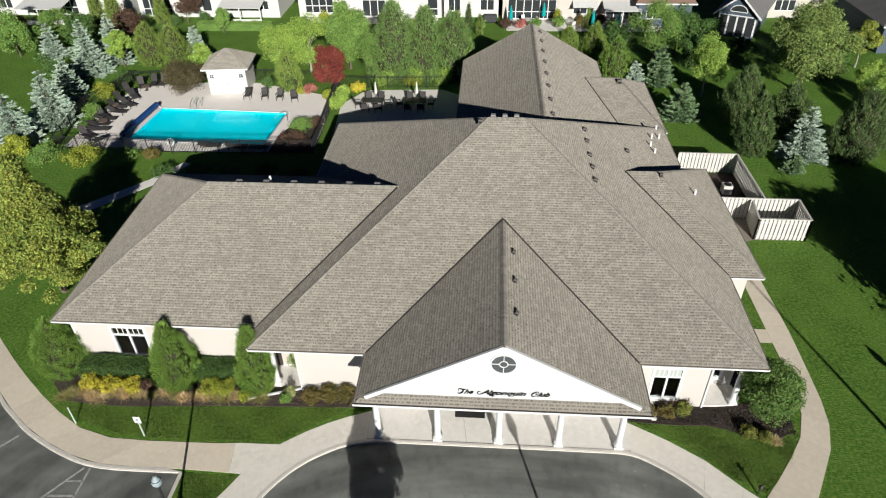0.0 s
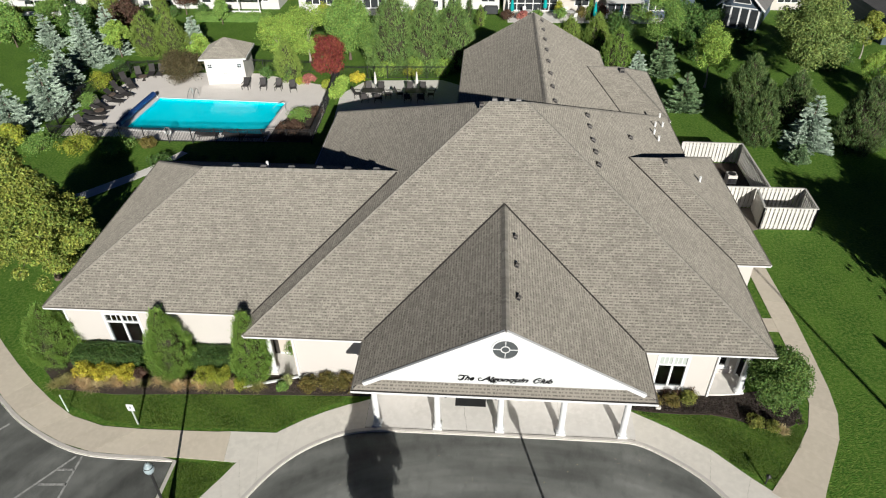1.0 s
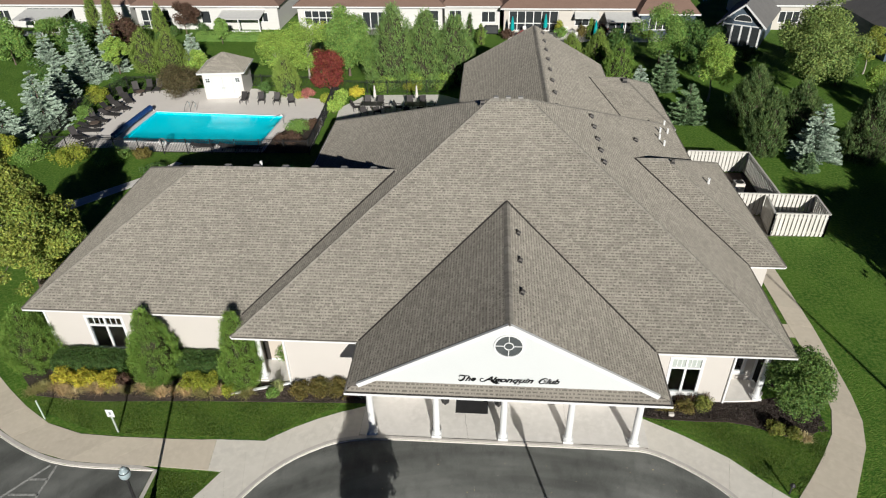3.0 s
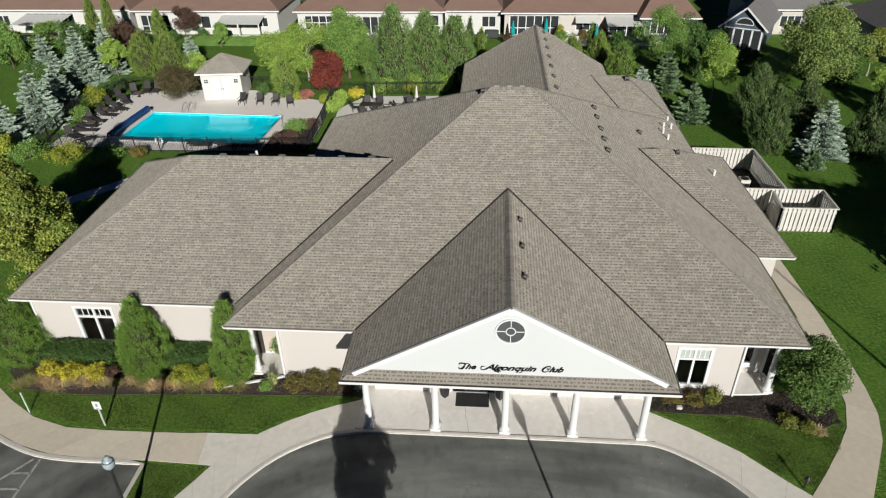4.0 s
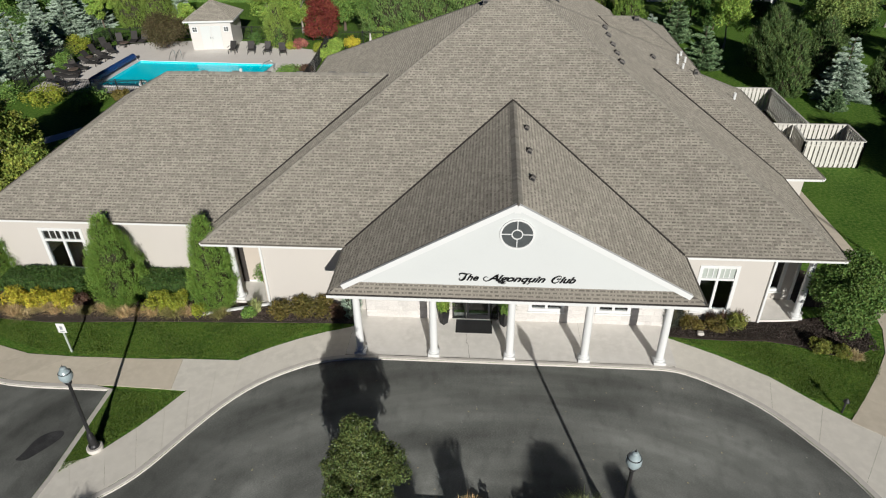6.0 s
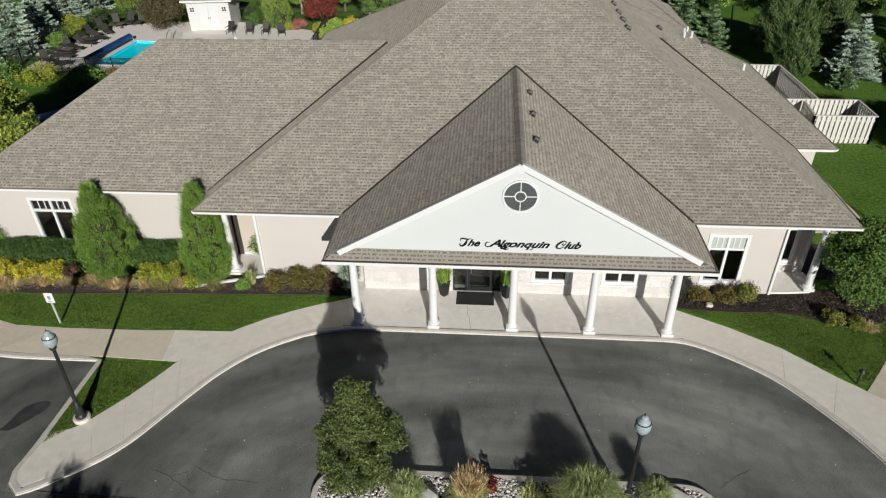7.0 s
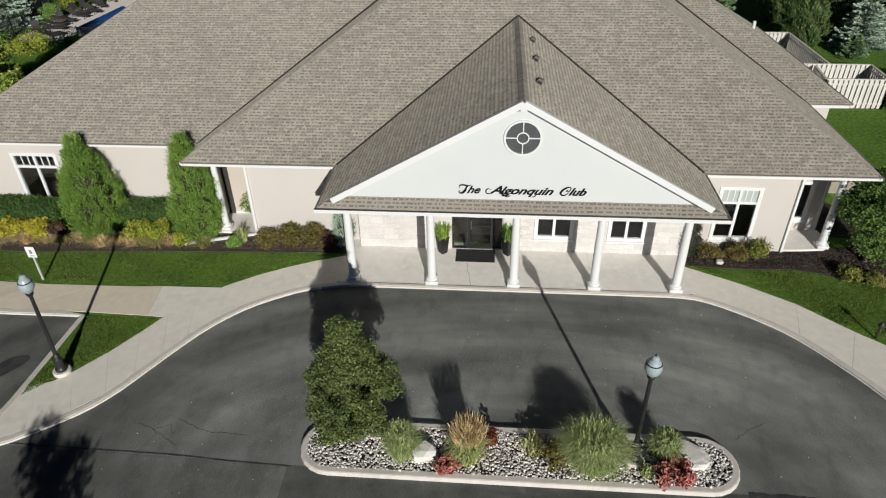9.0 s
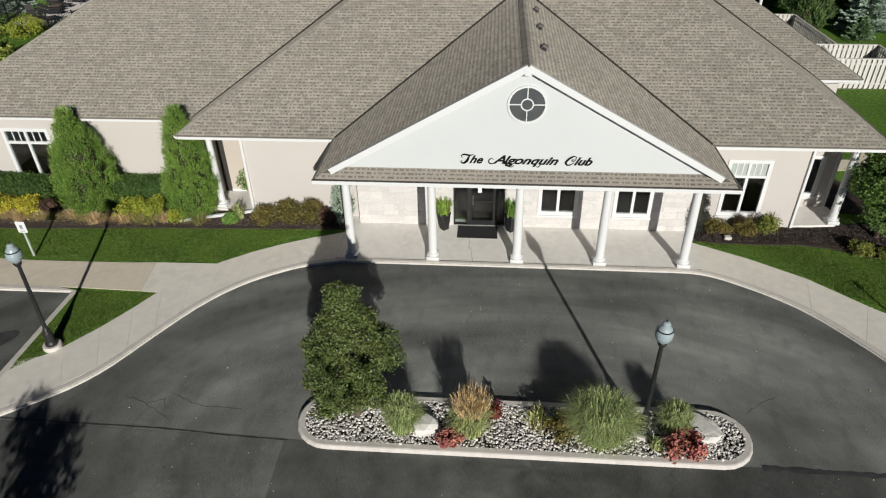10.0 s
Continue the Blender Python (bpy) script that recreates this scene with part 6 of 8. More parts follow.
def parking_sign(x, y, h, label):
    t = thing("parking_sign", x, y, 0, label, "sign")
    part("post", box(bmesh.new(), -0.035, 0.035, -0.02, 0.02, -0.1, h - 0.05), material("galvanised_post", (0.45, 0.50, 0.44), (0.38, 0.43, 0.38), rough=0.6, metal=0.2, bump=0.05), t)
    p = part("plate", box(bmesh.new(), -0.17, 0.17, -0.035, -0.022, h - 0.45, h, 0.006), M["white"], t, "white metal plate")
    part("plate_back", box(bmesh.new(), -0.165, 0.165, -0.022, -0.018, h - 0.445, h - 0.005), M["black"], t)
    part("symbol_bar", box(bmesh.new(), -0.05, 0.05, -0.041, -0.036, h - 0.29, h - 0.13), M["frame_sign"], p)
    part("text_bar", box(bmesh.new(), -0.09, 0.09, -0.041, -0.036, h - 0.39, h - 0.36), M["frame_sign"], p)
    return t


parking_sign(-14.5, 18.85, 1.45, "white parking sign on a metal post in the lawn")
t = thing("marker_post", -18.24, 19.4, 0, "thin pale green marker post in the lawn", "post")
part("post", box(bmesh.new(), -0.025, 0.025, -0.025, 0.025, -0.1, 1.15, 0.006), M["post_pale"], t)
part("cap", box(bmesh.new(), -0.032, 0.032, -0.032, 0.032, 1.14, 1.17, 0.006), M["white"], t)

# painted lines and a kerb-side wear seam on the asphalt
M["line"] = material("faded_road_paint", (0.36, 0.36, 0.34), (0.20, 0.20, 0.19), (0.46, 0.46, 0.44), scale=2.5, fine=14, rough=0.85, bump=0.1)
for a, b in (((-16.58, 17.0), (-20.1, 12.0)), ((-16.3, 17.0), (-16.2, 11.8)), ((-16.28, 16.31), (-17.04, 16.27)), ((-16.26, 15.57), (-17.5, 15.5)), ((-16.24, 14.8), (-18.05, 14.72)), ((-16.22, 14.0), (-18.6, 13.92)), ((-16.2, 13.2), (-19.15, 13.12)), ((-20.72, 18.57), (-24.2, 14.1))):
    bm = bmesh.new()
    beam(bm, (*a, ROAD + 0.003), (*b, ROAD + 0.003), 0.10, 0.006)
    tagged(part("parking_line", bm, M["line"]), "faded white parking bay line on asphalt", "marking", kind="structure")

M["crack"] = material("crack_filler", (0.032, 0.032, 0.034), (0.07, 0.07, 0.07), rough=0.8, bump=0.1)
rng_c = random.Random(31)
for line, wide in ((((-11.9, 11.72), (-9.2, 11.66), (-6.6, 11.62), (-4.6, 11.5), (-3.3, 11.46)), 0.045), (((8.2, 11.36), (10.2, 11.3), (12.4, 11.27), (14.2, 11.2)), 0.16)):
    bm = bmesh.new()
    pts = along(line, 60)
    edge = [(x, y + wide * rng_c.uniform(0.25, 0.6)) for x, y in pts] + [(x, y - wide * rng_c.uniform(0.25, 0.7)) for x, y in pts[::-1]]
    tagged(part("asphalt_seam", slab(bm, edge, ROAD - 0.05, ROAD + 0.006), M["crack"]), "dark tar-sealed seam between two asphalt layers", "seam", kind="structure")
for line in (((-8.1, 12.65), (-7.42, 12.4), (-6.59, 11.93)), ((-6.85, 12.8), (-5.87, 12.42), (-4.81, 12.39)), ((-7.42, 12.4), (-7.0, 12.62), (-6.8, 12.25)), ((8.34, 13.05), (8.89, 13.47), (9.33, 13.7))):
    bm = bmesh.new()
    for p, q in zip(line, line[1:]):
        p, q = Vector((*p, ROAD + 0.001)), Vector((*q, ROAD + 0.001))
        last = p
        for k in range(1, 7):
            at = p.lerp(q, k / 6) + Vector((rng_c.uniform(-0.04, 0.04), rng_c.uniform(-0.04, 0.04), 0)) * (k < 6)
            beam(bm, last, at, rng_c.uniform(0.005, 0.013), 0.004)
            last = at
    tagged(part("asphalt_crack", bm, M["crack"]), "thin branching crack in the asphalt drive", "crack", kind="structure")
bm = bmesh.new()
last = Vector((0.84, 20.75, 0.021))
for x, y in ((0.88, 20.5), (0.86, 20.25), (0.95, 20.04), (0.97, 19.7), (1.01, 19.5), (1.03, 19.34)):
    beam(bm, last, (x, y, 0.021), 0.012, 0.004)
    last = Vector((x, y, 0.021))
tagged(part("slab_crack", bm, M["joint"]), "thin crack across the porch slab", "crack", kind="structure")
rim = [(-13.1 + (0.62 + 0.14 * math.sin(3 * a)) * math.cos(a) * 0.55 + 0.35 * math.sin(a), 14.4 + (0.75 + 0.1 * math.cos(2 * a)) * math.sin(a), 0) for a in np.linspace(0, 2 * math.pi, 28, endpoint=False)]
tagged(part("oil_stain", slab(bmesh.new(), [p[:2] for p in rim], -0.14, ROAD + 0.0025), M["crack"]), "dark oily stain on the asphalt", "stain", kind="structure")

rng_l = np.random.default_rng(5)
for count, mat, size, label in ((160, M["blade_dry"], 0.05, "few fallen tan leaves on the drive"), (90, M["kerb"], 0.035, "pale grit and litter specks on the drive")):
    p = np.c_[rng_l.uniform(-9, 12, count), rng_l.uniform(8.5, 18.7, count), np.full(count, ROAD + 0.012)]
    keep = ~((p[:, 0] > -3.6) & (p[:, 0] < 8.2) & (p[:, 1] > 10.4) & (p[:, 1] < 13.2)) & (p[:, 1] < 12.0 + 0.9 * (p[:, 0] + 9.5)) & (p[:, 1] < 18.4 - 0.9 * np.maximum(0, p[:, 0] - 9))
    p = p[keep]
    n = unit(rng_l.normal(size=(len(p), 3)) * 0.25 + (0, 0, 1))
    tagged(part("leaf_litter", leaf_mesh("leaf_litter", p, np.cross(n, rng_l.normal(size=(len(p), 3))), n, size * rng_l.uniform(0.7, 1.6, len(p)), size * 0.6, mat), None), label, "litter", kind="stuff")

# ---- pool area ----
deck_outline = [(-34.5, 47.7), (-29.5, 47.7), (-24.5, 47.2), (-16.8, 47.3), (-12.9, 47.6), (-13.0, 53.0), (-13.3, 58.2), (-14.6, 59.2), (-17.6, 60.2), (-21.3, 61.8), (-26.0, 61.9), (-30.5, 61.4), (-33.9, 60.0), (-34.6, 55.0)]
px, py, pX, pY = POOL
bm = bmesh.new()
# the deck is a ring round the basin
outer = [bm.verts.new((x, y, 0.03)) for x, y in deck_outline]
inner = [bm.verts.new((x, y, 0.03)) for x, y in pool_rim]
oe = [bm.edges.new((a, b)) for a, b in zip(outer, outer[1:] + outer[:1])]
ie = [bm.edges.new((a, b)) for a, b in zip(inner, inner[1:] + inner[:1])]
bmesh.ops.triangle_fill(bm, use_beauty=True, edges=oe + ie, normal=(0, 0, 1))
for f in bm.faces:
    if f.normal.z < 0:
        f.normal_flip()
M["pool_deck"] = material("beige_pool_deck", (0.80, 0.755, 0.705), (0.74, 0.695, 0.645), (0.82, 0.775, 0.725), scale=0.8, fine=12, rough=0.88, bump=0.1)
tagged(part("pool_deck", bm, M["pool_deck"]), "beige concrete deck round the swimming pool", "pavement", kind="structure")
pool = thing("swimming_pool", (px + pX) / 2, (py + pY) / 2, 0, "rectangular turquoise swimming pool with white coping", "pool", turn=POOL_TURN)
hx, hy = (pX - px) / 2, (pY - py) / 2
M["liner"] = material("turquoise_pool_liner", (0.055, 0.50, 0.60), (0.045, 0.44, 0.55), (0.075, 0.55, 0.64), scale=0.5, fine=4, rough=0.5, bump=0)
bm = bmesh.new()
lo = [bm.verts.new(p) for p in ((-hx, -hy, -0.45), (hx, -hy, -0.4), (hx, hy, -0.4), (-hx, hy, -0.45))]
hi = [bm.verts.new(p) for p in ((-hx, -hy, 0.02), (hx, -hy, 0.02), (hx, hy, 0.02), (-hx, hy, 0.02))]
bm.faces.new(lo)
for k in range(4):
    bm.faces.new((lo[k], lo[(k + 1) % 4], hi[(k + 1) % 4], hi[k]))
part("basin", bm, M["liner"], pool, "turquoise pool liner")
for a in ((-hx - 0.22, hx + 0.22, -hy - 0.22, -hy), (-hx - 0.22, hx + 0.22, hy, hy + 0.22), (-hx - 0.22, -hx, -hy, hy), (hx, hx + 0.22, -hy, hy)):
    part("coping", box(bmesh.new(), *a, 0.0, 0.07, 0.015), M["white"], pool, "white rounded coping")


def water_material():
    m = bpy.data.materials.new("pool_water")
    m.use_nodes = True
    tree = m.node_tree
    b = tree.nodes["Principled BSDF"]
    b.inputs["Base Color"].default_value = (0.75, 0.97, 1.0, 1)
    b.inputs["Transmission Weight"].default_value = 1.0
    b.inputs["Roughness"].default_value = 0.02
    b.inputs["IOR"].default_value = 1.33
    nz = tree.nodes.new("ShaderNodeTexNoise")
    nz.inputs["Scale"].default_value, nz.inputs["Detail"].default_value = 2.2, 3.0
    geo = tree.nodes.new("ShaderNodeNewGeometry")
    tree.links.new(geo.outputs["Position"], nz.inputs["Vector"])
    bump = tree.nodes.new("ShaderNodeBump")
    bump.inputs["Strength"].default_value, bump.inputs["Distance"].default_value = 0.15, 0.05
    tree.links.new(nz.outputs["Fac"], bump.inputs["Height"])
    tree.links.new(bump.outputs[0], b.inputs["Normal"])
    return m


bm = bmesh.new()
bm.faces.new([bm.verts.new(p) for p in ((-hx, -hy, -0.04), (hx, -hy, -0.04), (hx, hy, -0.04), (-hx, hy, -0.04))])
water = part("water", bm, water_material(), pool, "clear still water")
water.visible_shadow = False
bm = bmesh.new()
for k in range(3):
    lathe(bm, [(0.95 - 0.28 * k, -0.42), (0.95 - 0.28 * k, -0.34 + 0.08 * k), (0.0, -0.34 + 0.08 * k)], 28, hx - 0.1, 0.6)
part("steps", bm, M["liner"], pool, "turquoise rounded entry steps")
M["steel"] = material("stainless_steel", (0.55, 0.55, 0.55), (0.45, 0.45, 0.45), rough=0.3, metal=1.0, bump=0)
for name, cx, cy, turn in (("grab_rail", hx - 0.1, 1.5, 0), ("grab_rail", -hx + 2.9, hy + 0.1, 90), ("grab_rail", -hx + 3.5, hy + 0.1, 90)):
    bm = bmesh.new()
    m = pose(cx, cy, 0, 0, 0, turn)
    pts = [m @ Vector(p) for p in ((0.7, 0, 0.0), (0.7, 0, 0.75), (0.5, 0, 0.9), (0.0, 0, 0.7), (-0.5, 0, 0.25))]
    for a, b in zip(pts, pts[1:]):
        bar(bm, a, b, 0.025, 8)
    part(name, bm, M["steel"], pool, "stainless steel grab rail")
# cover reel
t = thing("pool_cover_reel", -29.75, 52.35, 0.03, "blue solar cover rolled on a pool reel", "pool cover", turn=POOL_TURN)
bm = bmesh.new()
bmesh.ops.create_cone(bm, cap_ends=True, segments=18, radius1=0.24, radius2=0.24, depth=6.3, matrix=Matrix.Translation((0, 0, 0.42)) @ Matrix.Rotation(radians(90), 4, "X"))
part("cover_roll", bm, material("blue_cover", (0.012, 0.04, 0.16), (0.02, 0.06, 0.22), rough=0.5, scale=2, stretch=(1, 0.2, 1), bump=0.3), t, "dark blue plastic cover")
for sgn in (-1, 1):
    bm = bmesh.new()
    bar(bm, (-0.25, sgn * 3.3, 0.0), (0, sgn * 3.3, 0.42), 0.03)
    bar(bm, (0.25, sgn * 3.3, 0.0), (0, sgn * 3.3, 0.42), 0.03)
    bar(bm, (0, sgn * 3.14, 0.42), (0, sgn * 3.4, 0.42), 0.04)
    part("stand", bm, M["white"], t)

# pool house
t = thing("pool_house", -23.95, 60.85, 0.03, "small white clad pool house with a hipped shingle roof", "shed", turn=6)
W2, D2, HH = 1.85, 1.75, 2.6
part("wall", box(bmesh.new(), -W2, W2, -D2, D2, -0.05, HH), material("white_siding", (0.58, 0.56, 0.535), (0.55, 0.53, 0.505), rough=0.6, bump=0.15, stretch=(0.2, 0.2, 6), fine=4), t)
part("roof", (lambda bm: (bm.faces.new([bm.verts.new(p) for p in ((-2.15, -2.05, HH), (2.15, -2.05, HH), (2.15, 2.05, HH), (-2.15, 2.05, HH))]), bmesh.ops.extrude_face_region(bm, geom=list(bm.faces)), bm)[2])(bmesh.new()), M["deck"], t)
hv, hd = [], []
for poly in ([(-2.2, -2.1, HH), (2.2, -2.1, HH), (0.12, 0, HH + 1.35), (-0.12, 0, HH + 1.35)], [(2.2, -2.1, HH), (2.2, 2.1, HH), (0.12, 0, HH + 1.35)],
             [(2.2, 2.1, HH), (-2.2, 2.1, HH), (-0.12, 0, HH + 1.35), (0.12, 0, HH + 1.35)], [(-2.2, 2.1, HH), (-2.2, -2.1, HH), (-0.12, 0, HH + 1.35)]):
    a, b = shingle_rows(poly, random.Random(9))
    hv += a
    hd += b
ob = part("roof_shingles", shingle_mesh("roof_shingles", hv, hd), None, t, "grey-brown shingles")
ob["kind"] = "stuff"
for a, b in (((-2.2, -2.1), (2.2, -2.1)), ((2.2, -2.1), (2.2, 2.1)), ((-2.2, -2.1), (-2.2, 2.1))):
    part("gutter", beam(bmesh.new(), (*a, HH - 0.06), (*b, HH - 0.06), 0.08, 0.14), M["white"], t)
for sgn in (-1, 1):
    d = part("door", box(bmesh.new(), sgn * 0.46 - 0.44, sgn * 0.46 + 0.44, -D2 - 0.05, -D2, 0.05, 2.1, 0.01), M["pediment"], t, "white double door")
    part("handle", box(bmesh.new(), sgn * 0.1 - 0.02, sgn * 0.1 + 0.02, -D2 - 0.09, -D2 - 0.05, 1.0, 1.12), M["black"], d)
    w = part("window", box(bmesh.new(), sgn * 1.4 - 0.24, sgn * 1.4 + 0.24, -D2 - 0.03, -D2, 1.55, 2.05), M["white"], t)
    for dx in (-0.1, 0.1):
        for dz in (-0.1, 0.1):
            part("pane", box(bmesh.new(), sgn * 1.4 + dx - 0.08, sgn * 1.4 + dx + 0.08, -D2 - 0.035, -D2 - 0.028, 1.8 + dz - 0.08, 1.8 + dz + 0.08), M["glass"], w, "dark glass")

# loungers and chairs
M["sling"] = material("dark_sling_fabric", (0.05, 0.046, 0.045), (0.035, 0.032, 0.032), rough=0.85, bump=0.1, object_random=0.45)
M["frame_grey"] = material("dark_powder_coat", (0.035, 0.032, 0.03), (0.05, 0.047, 0.045), rough=0.5, bump=0.05)


def lounger(x, y, turn, back=45.0):
    t = thing("sun_lounger", x, y, 0.03, "dark grey sling sun lounger with raised back", "lounger", "pool loungers", turn=turn)
    bm = bmesh.new()
    for s in (-0.31, 0.31):
        beam(bm, (-0.75, s, 0.3), (0.95, s, 0.3), 0.04, 0.05)
    beam(bm, (0.93, -0.31, 0.3), (0.93, 0.31, 0.3), 0.04, 0.05)
    beam(bm, (-0.73, -0.31, 0.3), (-0.73, 0.31, 0.3), 0.04, 0.05)
    part("frame", bm, M["frame_grey"], t)
    for lx in (-0.6, 0.75):
        for s in (-0.3, 0.3):
            part("leg", beam(bmesh.new(), (lx, s, 0.0), (lx + 0.04, s, 0.29), 0.04, 0.04), M["frame_grey"], t)
    part("seat", box(bmesh.new(), -0.2, 0.92, -0.28, 0.28, 0.31, 0.335), M["sling"], t)
    b = radians(back)
    part("backrest", beam(bmesh.new(), (-0.2, 0, 0.32), (-0.2 - 0.78 * math.cos(b), 0, 0.32 + 0.78 * math.sin(b)), 0.56, 0.03), M["sling"], t)
    return t


for x, y, turn, back in ((-31.9, 48.4, 55, 40), (-33.3, 49.4, -30, 62), (-32.8, 50.5, 6, 18), (-33.3, 51.5, 2, 20), (-33.2, 52.6, 5, 22), (-33.9, 53.4, -40, 60), (-32.9, 54.2, -8, 30), (-33.4, 55.3, -14, 45), (-32.6, 55.9, -30, 25), (-33.7, 56.9, -22, 55),
                         (-32.9, 57.8, -50, 30), (-33.9, 58.9, -38, 62), (-33.2, 60.3, -60, 62), (-32.2, 61.0, -78, 60), (-31.3, 61.1, -86, 62), (-21.7, 47.85, 4, 12), (-19.4, 47.8, -3, 12), (-17.4, 47.75, 178, 15)):
    lounger(x, y, turn, back)


def deck_chair(x, y, turn):
    t = thing("deck_chair", x, y, 0.03, "dark sling deck chair on the pool deck", "chair", "pool chairs", turn=turn)
    for lx in (-0.22, 0.25):
        for s in (-0.3, 0.3):
            part("leg", beam(bmesh.new(), (lx, s, 0.0), (lx, s, 0.38), 0.04, 0.04), M["frame_grey"], t)
    part("seat", box(bmesh.new(), -0.25, 0.3, -0.28, 0.28, 0.38, 0.41), M["sling"], t)
    part("backrest", beam(bmesh.new(), (-0.22, 0, 0.4), (-0.5, 0, 1.0), 0.56, 0.03), M["sling"], t)
    for s in (-0.31, 0.31):
        part("armrest", beam(bmesh.new(), (-0.36, s, 0.62), (0.28, s, 0.6), 0.05, 0.03), M["frame_grey"], t)
    return t


for x, y, turn in ((-21.6, 57.9, -95), (-19.9, 57.9, -80), (-18.4, 57.8, -90), (-16.9, 57.5, -70)):
    deck_chair(x, y, turn)
for x, y in ((-32.5, 59.7), (-33.0, 51.9), (-33.6, 55.3)):
    t = thing("side_table", x, y, 0.03, "small round brown side table by the loungers", "table", "pool tables")
    part("tabletop", lathe(bmesh.new(), [(0.42, 0.4), (0.42, 0.44)], 18), M["bark"], t)
    part("pedestal", lathe(bmesh.new(), [(0.2, 0.0), (0.06, 0.05), (0.05, 0.4)], 12), M["frame_grey"], t)
# ring buoy on its stand
t = thing("ring_buoy_stand", -24.8, 47.5, 0.03, "white ring buoy on a short stand by the pool", "buoy")
part("post", cyl(bmesh.new(), 0, 0, 0, 0.9, 0.03), M["white"], t)
part("ring", ring(bmesh.new(), 0, 0.75, 0.2, 0.33, -0.1, -0.02, 20), M["white"], t)


def metal_fence(name, points, label, h=1.25, gap=2.0):
    t = thing(name, points[0][0], points[0][1], 0, label, "fence")
    base = Vector((points[0][0], points[0][1], 0))
    for a, b in zip(points, points[1:]):
        a, b = Vector((*a, 0)) - base, Vector((*b, 0)) - base
        n = max(1, round((b - a).length / gap))
        for k in range(n):
            p, q = a.lerp(b, k / n), a.lerp(b, (k + 1) / n)
            part("post", box(bmesh.new(), p.x - 0.035, p.x + 0.035, p.y - 0.035, p.y + 0.035, 0, h + 0.08), M["black"], t)
            panel = bmesh.new()
            for z in (0.15, h - 0.12, h):
                beam(panel, p + Vector((0, 0, z)), q + Vector((0, 0, z)), 0.03, 0.035)
            m = int((q - p).length / 0.13)
            for i in range(1, m):
                c = p.lerp(q, i / m)
                box(panel, c.x - 0.009, c.x + 0.009, c.y - 0.009, c.y + 0.009, 0.12, h)
            part("fence_panel", panel, M["black"], t)
    return t


metal_fence("pool_fence", [(-34.9, 47.2), (-24.6, 46.9), (-12.75, 47.2), (-12.9, 53.0), (-13.25, 58.5), (-13.4, 62.0), (-27.0, 62.6), (-34.6, 61.4), (-36.3, 55.0), (-34.9, 47.2)], "black metal picket fence round the pool")
metal_fence("patio_fence", [(-13.2, 61.0), (-10.3, 60.9), (-2.6, 61.2)], "black metal picket fence behind the patio")

# patio behind the main hall
bm = bmesh.new()
slab(bm, [(-12.0, 53.2), (-12.3, 57.0), (-10.4, 60.4), (-3.0, 60.8), (-0.4, 59.0), (-0.4, 45.2), (-9.2, 45.2), (-11.5, 48)], -0.05, 0.02)
tagged(part("patio", bm, M["concrete"]), "pale concrete patio behind the clubhouse", "pavement", kind="structure")
M["canvas"] = material("white_canvas", (0.62, 0.6, 0.56), (0.55, 0.53, 0.5), rough=0.85, bump=0.2)
for x, y in ((-9.1, 56.4), (-5.2, 56.5)):
    t = thing("patio_table", x, y, 0.02, "dark rectangular patio table", "table", "patio tables")
    part("tabletop", box(bmesh.new(), -0.95, 0.95, -0.5, 0.5, 0.70, 0.74, 0.01), M["frame_grey"], t)
    for sx in (-0.8, 0.8):
        for sy in (-0.4, 0.4):
            part("leg", box(bmesh.new(), sx - 0.03, sx + 0.03, sy - 0.03, sy + 0.03, 0, 0.7), M["frame_grey"], t)
    for sx, sy, turn in ((-0.6, -0.95, 90), (0.6, -0.95, 90), (-0.6, 0.95, -90), (0.6, 0.95, -90), (-1.45, 0, 0), (1.45, 0, 180)):
        deck_chair(x + sx, y + sy, turn)["label"] = "dark patio chair at the table"
    u = thing("patio_umbrella", x + 0.0, y + 1.7, 0.02, "closed white patio umbrella on a pole", "umbrella", "patio umbrellas")
    u.scale = (0.75, 0.75, 0.74)
    part("base", lathe(bmesh.new(), [(0.3, 0), (0.28, 0.08), (0.05, 0.12)], 16), M["frame_grey"], u)
    part("pole", cyl(bmesh.new(), 0, 0, 0.1, 2.5, 0.025), M["frame_grey"], u)
    part("canopy", lathe(bmesh.new(), [(0.16, 0.95), (0.2, 1.1), (0.14, 1.7), (0.08, 2.3), (0.02, 2.5)], 10), M["canvas"], u, "folded white canvas")
# planting by pool and patio
tagged(part("pool_bed", slab(bmesh.new(), [(-16.6, 47.4), (-12.95, 47.45), (-13.1, 52.6), (-13.6, 53.4), (-15.9, 52.3), (-16.55, 50.2)], 0.0, 0.045), M["mulch"]), "dark mulch bed beside the swimming pool", "bed", kind="structure")
for k, y in enumerate((55.8, 57.2, 58.6)):
    shrub(-12.55 + 0.12 * k, y, 1.2, 1.5, "leaf_light", "light green clipped shrub along the patio fence", 1500, 0.13, 28, seed=k, group="patio fence shrubs")
for k in range(5):
    shrub(-8.6 + 1.45 * k, 62.4 + 0.25 * (k % 2), 1.5 + 0.2 * (k % 3), 1.9, "leaf_green" if k % 2 else "leaf_light", "bright green rounded shrub under the trees", 1500, 0.14, 26, seed=k + 9, group="boundary shrubs")
